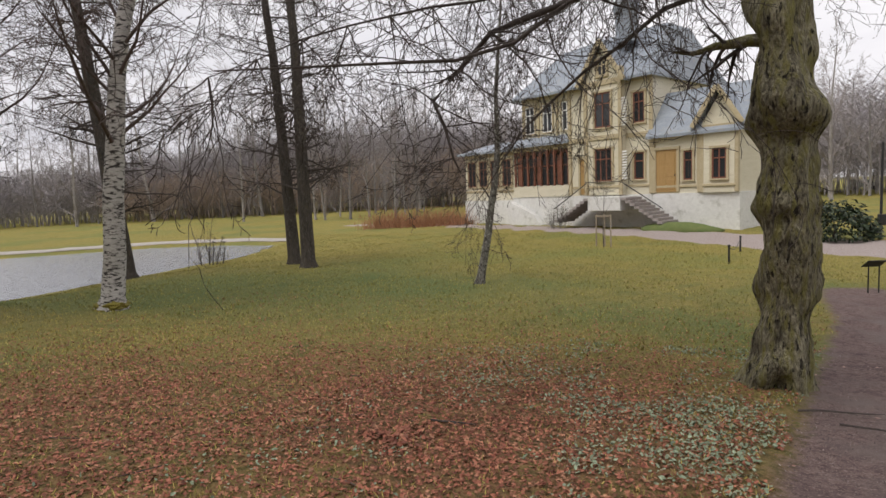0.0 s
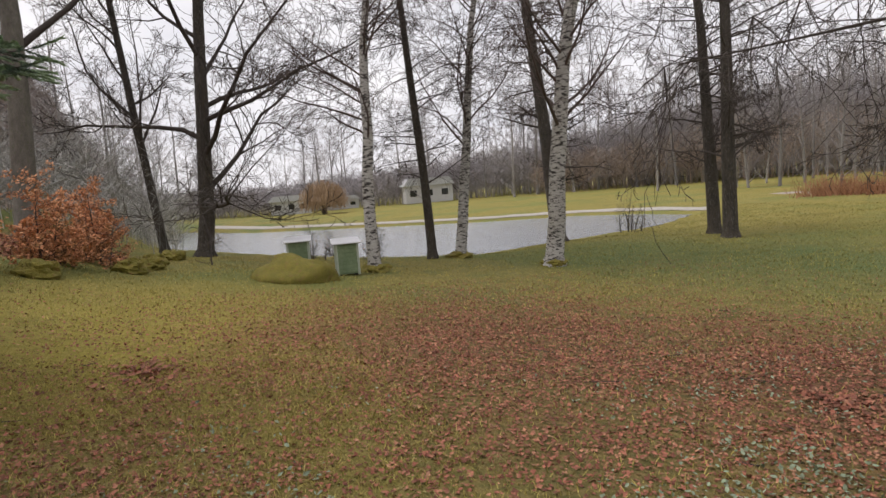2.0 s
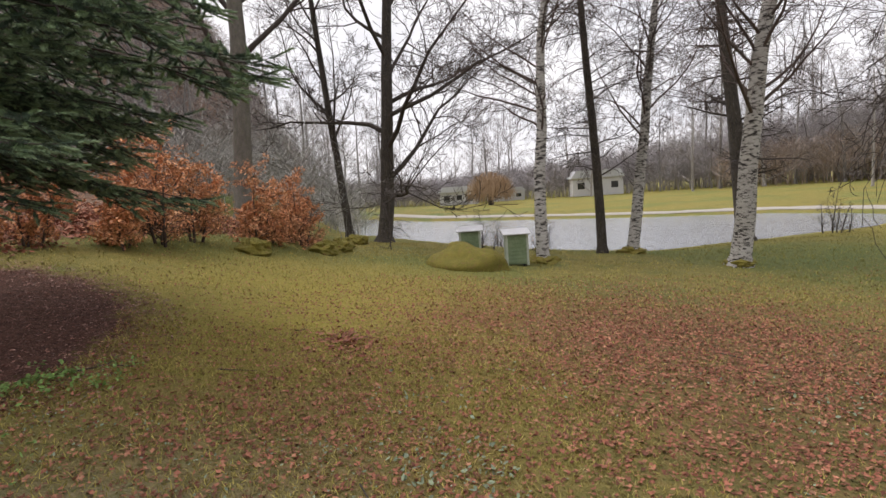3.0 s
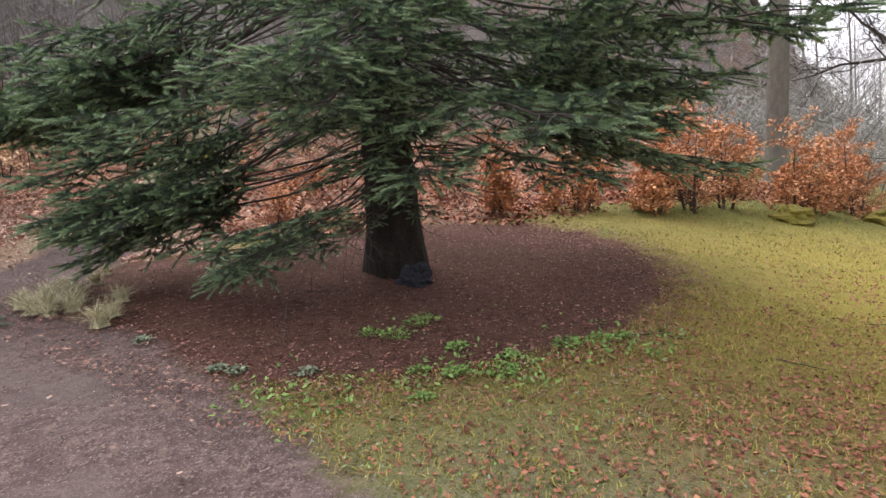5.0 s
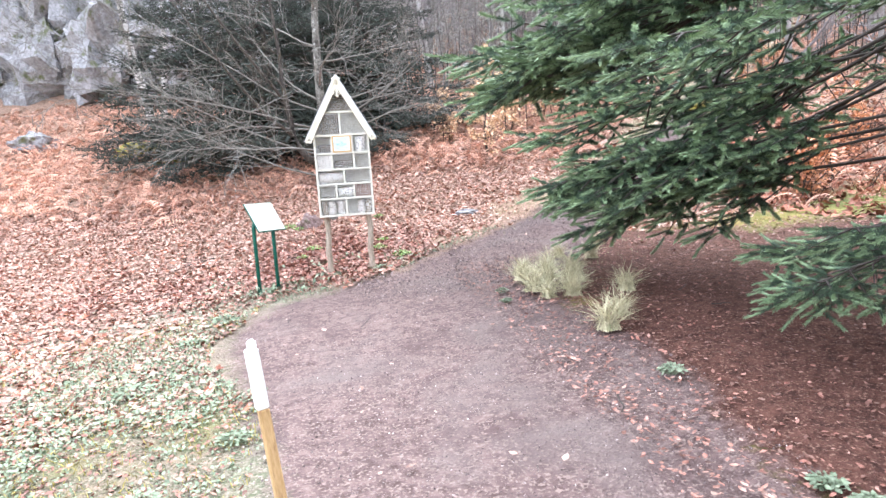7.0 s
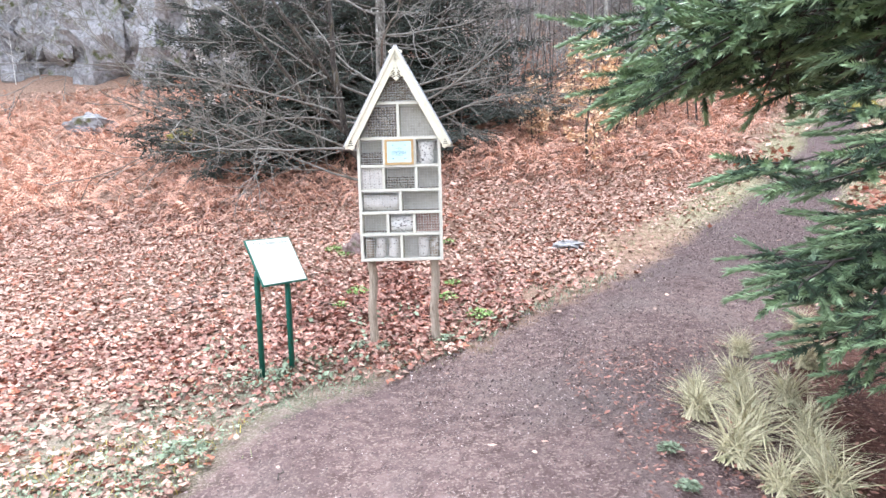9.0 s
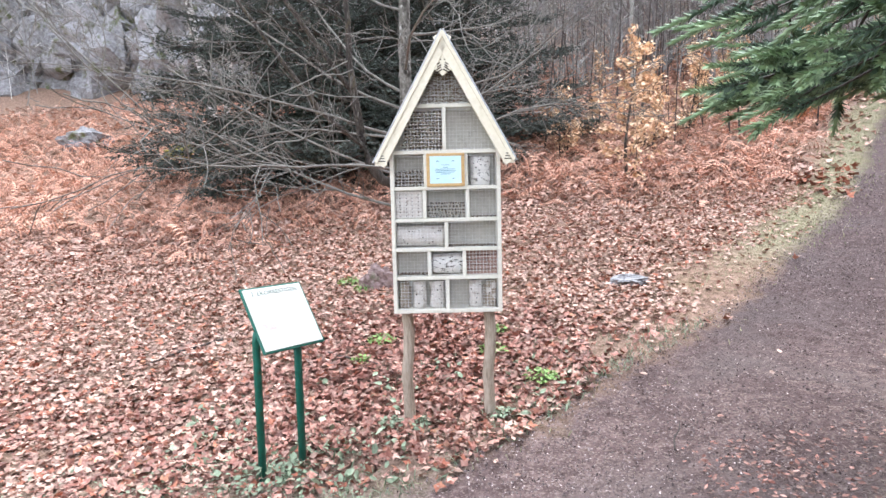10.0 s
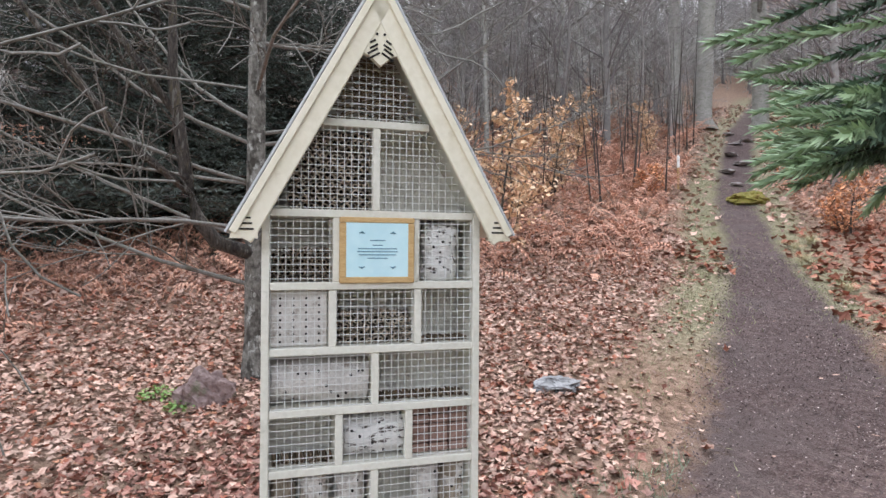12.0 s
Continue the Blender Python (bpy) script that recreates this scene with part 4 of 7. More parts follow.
# low boughs sweeping down towards the path and the lawn
for az, h, s, dip, kind in ((-8, 2.9, 1.0, 6, 0), (22, 2.75, 1.0, 6, 1), (-48, 2.3, 0.95, 8, 3), (50, 2.4, 1.0, 10, 2), (74, 2.4, 1.05, 6, 1),
                            (98, 2.3, 1.0, 10, 2), (128, 2.4, 1.0, 8, 3), (-38, 2.7, 1.05, 10, 0), (60, 2.8, 1.15, 10, 0), (110, 2.7, 1.1, 12, 1), (34, 2.7, 1.1, 10, 3),
                            (-56, 3.6, 1.5, 3, 1), (-64, 4.1, 1.35, 5, 0), (-50, 3.7, 1.4, 5, 3), (-72, 3.5, 1.3, 2, 1), (-60, 4.5, 1.5, 3, 2), (-60, 3.0, 1.45, 2, 3), (-45, 3.0, 1.2, 9, 0),
                            (120, 2.8, 1.3, 12, 0), (138, 2.5, 1.25, 12, 1), (150, 3.0, 1.35, 10, 3), (104, 4.1, 1.45, 8, 0), (86, 4.1, 1.42, 6, 2), (92, 3.6, 1.4, 6, 0), (80, 3.5, 1.38, 4, 3), (97, 3.8, 1.45, 5, 3),
                            (44, 2.75, 0.8, 14, 2), (115, 3.7, 1.4, 4, 3), (128, 4.0, 1.45, 5, 1), (142, 3.6, 1.4, 6, 0), (132, 3.2, 1.3, 8, 2), (100, 4.1, 1.4, 4, 3), (158, 4.0, 1.4, 6, 1), (28, 2.9, 0.9, 12, 0), (38, 3.2, 1.0, 10, 1),
                            # dense tiers over the lawn by the beech shrubs
                            (108, 3.0, 1.05, 8, 0), (116, 2.6, 1.02, 5, 1), (124, 3.3, 1.15, 10, 3), (131, 2.7, 1.05, 8, 0), (139, 3.1, 1.1, 6, 2), (147, 2.7, 1.0, 8, 1), (104, 3.5, 1.2, 12, 0), (121, 3.9, 1.3, 14, 2), (135, 3.6, 1.25, 10, 1), (112, 2.35, 0.95, 3, 3), (127, 2.4, 1.0, 4, 2), (152, 3.4, 1.2, 8, 0),
                            # short shoots clothing the trunk
                            (10, 0.9, 0.26, 10, 0), (40, 1.2, 0.3, 8, 1), (75, 1.0, 0.24, 12, 2), (100, 1.5, 0.3, 6, 3), (25, 1.6, 0.34, 10, 2), (60, 1.9, 0.36, 8, 0), (-15, 1.5, 0.3, 12, 1), (88, 2.1, 0.36, 10, 1), (5, 2.1, 0.4, 8, 3), (48, 2.5, 0.42, 12, 1), (-35, 2.0, 0.36, 8, 0), (118, 2.3, 0.36, 8, 2), (30, 2.9, 0.5, 14, 0), (70, 3.0, 0.5, 14, 3),
                            # clusters hanging before the trunk
                            (41, 2.7, 0.62, 12, 0), (28, 2.5, 0.66, 10, 2), (58, 2.6, 0.64, 14, 1), (14, 2.9, 0.72, 12, 0), (70, 3.1, 0.72, 10, 0), (47, 3.1, 0.78, 8, 2), (33, 3.3, 0.8, 10, 1), (84, 2.7, 0.62, 12, 2), (2, 2.6, 0.62, 10, 1), (52, 2.2, 0.61, 6, 2), (36, 3.7, 0.9, 12, 0), (62, 3.6, 0.9, 10, 2), (98, 2.9, 0.75, 10, 0),
                            # long ones over the path by the insect hotel
                            (-53.0, 3.31, 1.68, 5, 3), (-61.6, 2.86, 1.66, 1, 3), (-55.6, 4.63, 1.66, 13.2, 0), (-55.4, 3.66, 1.82, -3.5, 2),
                            (-59, 3.71, 1.82, -2.1, 2), (-59, 4.39, 1.60, 10.5, 0), (-57, 3.68, 1.83, -2.8, 2),
                            # low skirt beside the path
                            (-33, 2.3, 1.02, 9.7, 0), (-38, 1.55, 1.08, 8, 3), (-46, 1.32, 1.15, 4.3, 3), (-50.5, 2.5, 1.2, 15, 0), (-45, 2.2, 1.25, 0.2, 2),
                            (-40.8, 1.65, 1.08, -2.4, 1), (-49.6, 1.55, 1.12, -3.5, 1), (-43, 2.15, 1.08, 5, 0), (-37, 2.53, 1.15, 9, 0), (-48, 2.54, 1.3, 13.7, 1), (-41, 2.0, 1.1, 1, 3),
                            # a lone low tier on the lawn side
                            (5.8, 1.12, 0.80, 11.8, 3), (-9, 1.42, 0.74, 17.8, 1), (-7.2, 1.16, 0.78, -3.5, 2), (7.2, 1.18, 0.80, 0.1, 1), (-1, 1.32, 0.80, 13, 1)):
    hang_bough(h, az, s, dip, kind)
# dead grey twigs low on the trunk
rng = random.Random(23)
dead = Geo()
for k in range(26):
    tw = [Geo() for _ in range(3)]
    a = rng.uniform(0, 6.28)
    grow(rng, tw, (0.25 * math.cos(a), 0.25 * math.sin(a), rng.uniform(0.8, 3.2)), (math.cos(a), math.sin(a), -0.15), rng.uniform(1.0, 2.6), 0.013, 0, dict(arm_style, segs=(6, 4, 3), kids=(9, 5, 0), ratio=(0.35, 0.4), lift=(-0.05, -0.05, -0.05), bend=(0.1, 0.2, 0.25)))
    for q in tw:
        dead.add(q.v, q.f)
tagged(part("dead_branch_tangle", dead, M["twig"], spruce, "dead bare lower branches"), kind="stuff")

# ---- the insect hotel ----
hotel = thing("insect_hotel", pose(-0.478, -10.55, 0, 0, 0, -4.5), "cream-painted wooden insect hotel with a steep gable on two posts", "insect hotel")
BW, BD, Z0, Z1, ZT = 0.645, 0.16, 1.615, 2.575, 3.17   # box width, depth, foot, eaves, ridge
TH = 0.022
FY = 0.0                                             # its front lies at y = 0, facing +y


def hpart(name, geo, mat, label=""):
    return part(name, geo, M[mat], hotel, label)


gb = gz(-0.47, -10.62)
for sx in (0.25, -0.25):
    g = Geo()
    r2 = random.Random(int(sx * 100))
    pts = [(sx + r2.gauss(0, 0.006), -0.1 + r2.gauss(0, 0.006), gb - 0.15 + (Z0 + 0.3 - gb) * i / 7) for i in range(8)]
    g.tube(pts, [0.036, 0.037, 0.034, 0.035, 0.034, 0.035, 0.034, 0.034], 12)
    part("post", g, M["old_wood"], hotel, "weathered round post", smooth=True)
slope = math.atan2(ZT - Z1, BW / 2 + 0.01)
hpart("back_panel", Geo().prism([(-BW / 2, Z0), (BW / 2, Z0), (BW / 2, Z1 + 0.02), (0.0, ZT - 0.005), (-BW / 2, Z1 + 0.02)], -BD - 0.012, -BD), "back_panel")
for sx in (-1, 1):
    hpart("side_board", Geo().box((sx * (BW / 2 - TH / 2), -BD / 2 + 0.004, (Z0 + Z1) / 2), (TH, BD, Z1 - Z0), bev=0.002), "paint")
hpart("bottom_board", Geo().box((0, -BD / 2 + 0.006, Z0 + TH / 2), (BW - 2 * TH - 0.001, BD, TH), bev=0.002), "paint")
IW = BW - 2 * TH
# shelves and uprights, row by row from below: height of the shelf above it, and its dividers
ROW_Z = [Z0 + TH, 1.813, 1.982, 2.156, 2.343, 2.552]
for z in ROW_Z[1:]:
    hpart("shelf", Geo().box((0, -BD / 2 + 0.004, z + 0.011), (IW - 0.001, BD - 0.004, TH), bev=0.002), "paint")


def upright(x, za, zb):
    hpart("divider", Geo().box((x, -BD / 2 + 0.003, (za + zb) / 2), (TH, BD - 0.006, zb - za - 0.001), bev=0.002), "paint")


tops = [z for z in ROW_Z[1:]]
bots = [ROW_Z[0]] + [z + TH for z in ROW_Z[1:]]
DIV = [[0.0], [0.105, -0.103], [0.0], [0.125, -0.128], [0.115, -0.12]]   # seen from the front, +x is to the left
for row, xsn in enumerate(DIV):
    for x in xsn:
        upright(x, bots[row], tops[row])
GZ = 2.828    # the shelf in the gable
hw = (ZT - 0.03 - GZ) / math.tan(slope)
hpart("shelf", Geo().box((0, -BD / 2 + 0.003, GZ), (2 * hw - 0.03, BD - 0.006, TH), bev=0.002), "paint")
upright(0.0, bots[5], GZ - TH / 2)
# the inner slopes of the gable
for sx in (-1, 1):
    a2 = math.atan2(ZT - 0.03 - Z1, BW / 2)
    hpart("gable_side", Geo().box((sx * (BW / 4 + math.sin(a2) * 0.013), -BD / 2 - 0.002, (Z1 + ZT - 0.03) / 2 + math.cos(a2) * 0.013), (math.hypot(BW / 2, ZT - 0.03 - Z1) + 0.02, BD, 0.022), Matrix.Rotation(sx * a2, 4, "Y"), 0.002), "paint")
# roof: two slabs with sheet on top, barge boards and a fretted peak
for sx in (-1, 1):
    ang = math.atan2(0.725, 0.40)
    mx = Matrix.Rotation(sx * ang, 4, "Y")
    mid = (sx * 0.198, -0.075, 2.868)
    hpart("roof_board", Geo().box(mid, (0.828, 0.25, 0.016), mx, 0.002), "paint_warm")
    nrm = (sx * math.sin(ang) * 0.014, 0, math.cos(ang) * 0.014)
    hpart("roof_sheet", Geo().box((mid[0] + nrm[0], mid[1], mid[2] + nrm[2]), (0.846, 0.268, 0.007), mx, 0.001), "roof_felt", "grey roofing sheet")
    hpart("barge_board", Geo().box((mid[0] - sx * math.sin(ang) * 0.033, 0.046, mid[2] - math.cos(ang) * 0.033 - 0.002), (0.83, 0.016, 0.05), mx, 0.003), "paint_warm", "warm cream barge board")
    hpart("fillet", Geo().box((mid[0] - sx * math.sin(ang) * 0.002, 0.058, mid[2] - math.cos(ang) * 0.002), (0.83, 0.012, 0.02), mx, 0.002), "paint_warm")
    # eaves blocks with three slots and a dot
    ex = sx * 0.368
    hpart("eaves_block", Geo().prism([(ex - 0.036, 2.488), (ex + 0.036, 2.488), (ex + sx * 0.030, 2.513), (ex - sx * 0.028, 2.613), (ex - sx * 0.036, 2.613)][::1 if sx > 0 else -1], 0.03, 0.0535), "paint_warm")
    for q in range(3):
        hpart("slot", Geo().box((ex - sx * 0.006, 0.0545, 2.513 + 0.015 * q), (0.040 - 0.008 * q, 0.003, 0.005)), "hole")
peak = [(-0.078, 3.018), (-0.055, 3.023), (-0.028, 3.010), (0.0, 2.985), (0.028, 3.010), (0.055, 3.023), (0.078, 3.018), (0.0, 3.165)]
hpart("gable_fretwork", Geo().prism(peak, 0.030, 0.0515), "paint_warm", "fretted cream gable ornament")
for sx in (-1, 1):
    for q in range(4):
        mx = Matrix.Rotation(sx * radians(32), 4, "Y")
        hpart("slot", Geo().box((sx * (0.020 + 0.003 * (q % 2)), 0.0525, 3.012 + 0.014 * q), (0.040 - 0.007 * q, 0.003, 0.0055), mx), "hole")
    hpart("slot", Geo().tube([(sx * 0.011, 0.050, 3.076), (sx * 0.011, 0.0535, 3.076)], [0.004, 0.004], 8), "hole")


def cell(row, i):
    """The open space of compartment i (from the left) in a row: x from left to right, z from below."""
    edges = [IW / 2] + [e for x in DIV[row] for e in (x + TH / 2, x - TH / 2)] + [-IW / 2]
    return edges[2 * i], edges[2 * i + 1], bots[row], tops[row]


def reeds(c, rmin, rmax, fill, seed, mat="reed"):
    xl, xr, za, zb = c
    zb = za + (zb - za) * fill
    r2, tubes, holes = random.Random(seed), Geo(), Geo()
    z = za + rmax
    while z < zb - rmin:
        x = xr + rmax
        while x < xl - rmin:
            r = r2.uniform(rmin, rmax)
            f = -0.03 - r2.random() * 0.02
            px, pz = x + r2.uniform(-0.001, 0.001), z + r2.uniform(-0.002, 0.002)
            n = 8
            o = len(tubes.v)
            for yy, rr in ((f - 0.08, r), (f, r), (f, r * 0.74), (f - 0.03, r * 0.72)):
                tubes.v.extend((px + math.cos(6.283 * j / n) * rr, yy, pz + math.sin(6.283 * j / n) * rr) for j in range(n))
            for q in range(3):
                tubes.f.extend((o + q * n + j, o + q * n + (j + 1) % n, o + (q + 1) * n + (j + 1) % n, o + (q + 1) * n + j) for j in range(n))
            # a black disc paints the shade inside the hollow stem
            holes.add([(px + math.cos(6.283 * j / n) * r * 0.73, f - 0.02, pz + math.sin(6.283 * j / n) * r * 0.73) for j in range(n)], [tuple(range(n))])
            x += 2 * r + 0.001
        z += 2 * rmax * 0.92
    tagged(hpart("reed_fill", tubes, mat, "bundle of cut hollow stems"), kind="stuff")
    tagged(hpart("reed_bore", holes, "hole"), kind="stuff")


def log(c, axis_x, mat, seed, frac=(0, 1), dots=14, size=1.0):
    """A drilled log lying or standing in a compartment."""
    xl, xr, za, zb = c
    w = xl - xr
    xa, xb = xr + w * frac[0], xr + w * frac[1]
    r2, g = random.Random(seed), Geo()
    if axis_x:
        r = (zb - za) * 0.44 * size
        cz, cy = za + r, -0.08
        pts = [(xa + 0.004 + (xb - xa - 0.008) * i / 5, cy + r2.gauss(0, 0.002), cz + r2.gauss(0, 0.002)) for i in range(6)]
    else:
        r = min((xb - xa) * 0.46, 0.06) * size
        cx, cy = (xa + xb) / 2, -0.075
        pts = [(cx + r2.gauss(0, 0.002), cy, za + 0.001 + (zb - za) * 0.90 * i / 5) for i in range(6)]
    g.tube(pts, [r * r2.uniform(0.84, 1.02) for _ in pts], 14)
    ob = part("log", g, M[mat], hotel, "drilled log", smooth=True)
    # the holes are black discs set on the bark, painted shade without depth
    for k in range(dots):
        t, a = (k + 0.5) / dots, r2.uniform(-0.8, 0.8)
        if axis_x:
            p = (xa + (xb - xa) * (0.08 + 0.84 * ((k * 0.382) % 1)), cy + math.cos(a) * r * 1.02, cz + math.sin(a) * r * 1.02)
        else:
            p = (cx + math.sin(a) * r * 0.9, cy + math.cos(a) * r * 1.02, za + (zb - za) * (0.1 + 0.75 * t))
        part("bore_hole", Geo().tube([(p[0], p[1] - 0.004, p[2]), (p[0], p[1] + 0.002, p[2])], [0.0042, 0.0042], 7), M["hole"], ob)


reeds(cell(4, 0), 0.005, 0.009, 0.6, 1, "cone")
log(cell(4, 2), False, "birch_log", 3, (0.1, 0.95), 9)
xl, xr, za, zb = cell(3, 0)
block = hpart("drilled_block", Geo().box(((xl + xr) / 2, -0.075, (za + zb) / 2), (xl - xr - 0.006, 0.10, zb - za - 0.004), bev=0.003), "log_wood", "block of wood with rows of bored holes")
# bored rows as black discs on the face, their shade painted
for i in range(4):
    for j in range(7):
        px, pz = xr + (xl - xr) * (0.16 + 0.22 * i), za + (zb - za) * (0.1 + 0.125 * j)
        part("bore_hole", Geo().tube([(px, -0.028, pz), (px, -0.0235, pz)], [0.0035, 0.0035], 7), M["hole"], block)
reeds(cell(3, 1), 0.006, 0.0105, 0.58, 4)
reeds((*cell(3, 2)[:3], cell(3, 2)[2] + 0.013), 0.004, 0.006, 1.0, 5, "cone")
log(cell(2, 0), True, "log_wood", 6, dots=12)
reeds((*cell(2, 1)[:3], cell(2, 1)[2] + 0.012), 0.004, 0.006, 1.0, 7, "cone")
reeds((*cell(1, 0)[:3], cell(1, 0)[2] + 0.016), 0.005, 0.007, 1.0, 8, "cone")
log(cell(1, 1), True, "birch_log", 9, dots=8)
xl, xr, za, zb = cell(1, 2)
for i in range(3):
    for j in range(5):
        hpart("brick", Geo().box((xr + (xl - xr) * (i + 0.5) / 3, -0.085, za + (zb - za) * (j + 0.5) / 5), ((xl - xr) / 3 - 0.004, 0.09, (zb - za) / 5 - 0.004), bev=0.002), "brick")
for i, (fa, fb, size) in enumerate(((0.01, 0.36, 1.0), (0.38, 0.72, 1.0), (0.75, 0.99, 1.0))):
    log(cell(0, 0), False, "log_wood" if i < 2 else "old_wood", 20 + i, (fa, fb), 5 if i < 2 else 0, size)
    log(cell(0, 1), False, "log_wood" if i > 0 else "old_wood", 30 + i, (1 - fb, 1 - fa) if i == 2 else ((0.01, 0.25), (0.28, 0.62))[i], 5 if i > 0 else 0, size)
reeds((hw + 0.08, TH / 2, bots[5], GZ - 0.012), 0.0065, 0.0115, 1.0, 10)
straw, r2 = Geo(), random.Random(8)
for k in range(260):
    z = r2.uniform(GZ + 0.012, 3.04)
    lim = max((ZT - 0.04 - z) / math.tan(slope) - 0.02, 0.01)
    x = r2.uniform(-lim, lim)
    d = wander(r2, (r2.choice((-1, 1)), 0, 0), 0.5)
    straw.tube([(x, -0.05 - 0.03 * r2.random(), z), (x + d[0] * 0.05, -0.05 - 0.02 * r2.random(), z + d[2] * 0.03)], [0.0022, 0.0018], 3)
tagged(hpart("straw_fill", straw, "cone", "straw packed under the gable"), kind="stuff")
# wire mesh over the front
MESH_STEP = 0.0205


def gable_half(z):
    return BW / 2 - TH if z < Z1 else max((ZT - 0.035 - z) / math.tan(slope) - 0.012, 0)


wires = Geo()
z = Z0 + TH
while z < 3.04:
    q = gable_half(z)
    wires.box((0, -0.0095, z), (2 * q, 0.0017, 0.0019))
    z += MESH_STEP
x = -IW / 2 + 0.004
while x < IW / 2:
    zt = min(Z1 + (BW / 2 - abs(x)) * math.tan(slope) - 0.05, 3.04)
    wires.box((x, -0.0112, (Z0 + TH + zt) / 2), (0.0019, 0.0017, zt - Z0 - TH))
    x += MESH_STEP
tagged(hpart("wire_mesh", wires, "wire", "fine galvanised square mesh"), kind="stuff")
# the framed plaque
xl, xr, za, zb = cell(4, 1)
pc, pz = (xl + xr) / 2, (za + zb) / 2
pw, ph = xl - xr + 0.008, zb - za + 0.006
for nm, c, s in (("plaque_frame", (pc, 0.004, pz + ph / 2 - 0.009), (pw, 0.016, 0.016)), ("plaque_frame", (pc, 0.004, pz - ph / 2 + 0.009), (pw, 0.016, 0.018)),
                 ("plaque_frame", (pc - pw / 2 + 0.01, 0.0035, pz), (0.02, 0.015, ph - 0.036)), ("plaque_frame", (pc + pw / 2 - 0.01, 0.0035, pz), (0.02, 0.015, ph - 0.036))):
    hpart(nm, Geo().box(c, s, bev=0.002), "honey_wood", "honey-coloured wooden frame")
plq = hpart("plaque", Geo().box((pc, 0.006, pz), (pw - 0.036, 0.008, ph - 0.020), bev=0.001), "plaque", "pale blue plaque with fine lettering")
for i, (wd, zz) in enumerate(((0.045, 0.028), (0.03, 0.014), (0.115, 0.004), (0.12, -0.005), (0.11, -0.014), (0.06, -0.024))):
    part("printed_line", Geo().box((pc, 0.0105, pz + zz), (wd, 0.001, 0.0032)), M["ink"], plq)
for sx, sz in ((1, 1), (-1, 1), (1, -1), (-1, -1)):
    part("printed_insect", Geo().tube([(pc + sx * 0.046 - 0.009, 0.0105, pz + sz * 0.048), (pc + sx * 0.046, 0.0105, pz + sz * 0.052), (pc + sx * 0.046 + 0.009, 0.0105, pz + sz * 0.049)], [0.001, 0.0035, 0.001], 6), M["ink"], plq)

# ---- the slanted information board ----
board = thing("information_board", pose(0.44, -10.25, gz(0.45, -10.2)), "slanted white information board on two dark green posts", "sign")
bz = board.matrix_basis.translation.z
e1, e2 = Vector((-0.72, -0.69, 0)).normalized(), Vector((0.436, -0.38, 0.817)).normalized()
e3 = e1.cross(e2).normalized()
e2 = e3.cross(e1)
bm_ = Matrix((e1, e2, e3)).transposed().to_4x4()
bc = Vector((0.44, -10.29, 1.68)) - board.matrix_basis.translation
part("panel", Geo().box(tuple(bc), (0.375, 0.385, 0.012), bm_, 0.003), M["green_metal"], board, "dark green panel rim")
face = part("printed_face", Geo().box(tuple(bc + e3 * 0.008), (0.352, 0.362, 0.006), bm_, 0.001), M["sign_face"], board, "white printed face with a heading in capitals")


def print_bar(u, v, w, h, mat):
    part("printed_line", Geo().box(tuple(bc + e1 * u + e2 * v + e3 * 0.0116), (w, h, 0.001), bm_), M[mat], face)


# the heading in capitals
cu = bpy.data.curves.new("heading", "FONT")
cu.body, cu.size, cu.align_x, cu.align_y, cu.extrude = "2. EKORRESTIGEN", 0.036, "CENTER", "CENTER", 0.0004
tmp = new("heading_text", cu)
bpy.context.view_layer.update()
text_mesh = bpy.data.meshes.new_from_object(tmp.evaluated_get(bpy.context.evaluated_depsgraph_get()))
bpy.data.objects.remove(tmp)
text_mesh.materials.clear()
text_mesh.materials.append(M["sign_ink"])
part("heading", text_mesh, None, face, "green-black capitals", m=Matrix.Translation(bc + e1 * 0.005 + e2 * 0.148 + e3 * 0.0116) @ bm_ @ Matrix.Diagonal((0.98, 1, 1, 1)))
print_bar(0.02, 0.118, 0.19, 0.006, "sign_grey")
print_bar(0.12, 0.105, 0.035, 0.022, "sign_grey")
for q in range(3):
    print_bar(-0.11 + 0.012 * q, -0.035 - 0.014 * q, 0.07 - 0.01 * q, 0.012, "sign_pink")
for px, py in ((0.555, -10.165), (0.365, -10.275)):
    p0 = Vector((px, py, gz(px, py) - 0.15)) - board.matrix_basis.translation
    top = bc + e1 * ((Vector((px, py, 0)) + Vector((-0.44, 10.29, 0))).dot(e1)) - e3 * 0.012 - e2 * 0.06
    g = Geo()
    g.tube([tuple(p0), (p0.x, p0.y, top.z - 0.05), (top.x, top.y, top.z)], [0.021, 0.021, 0.020], 12)
    part("post", g, M["green_metal"], board, "dark green tubular post", smooth=True)

# ---- the white-topped marker stake ----
stake = thing("marker_stake", on_ground(0.045, -5.92, 20, 0.0) @ pose(0, 0, 0, 2.0, 4.5, 0), "wooden marker stake with a white-painted top beside the path", "stake")
g = Geo()
g.box((0, 0, 0.16), (0.044, 0.044, 0.62), bev=0.006)
part("shaft", g, M["stake_wood"], stake)
g = Geo()
g.box((0.002, 0, 0.595), (0.050, 0.048, 0.25), bev=0.006)
g.box((-0.004, 0, 0.735), (0.036, 0.036, 0.04), bev=0.010)
part("painted_top", g, M["white_paint"], stake, "chipped white paint")

# ---- the villa across the lawn ----
villa = thing("villa", Matrix.Translation((1.9, 37.0, 0)) @ pose(0, 0, 0, 0, 0, 154.43), "large ornate yellow wooden villa with slate roofs and a white plinth", "house")
# along +x to the left as seen from the lawn, y < 0 goes into the house, y > 0 towards the lawn


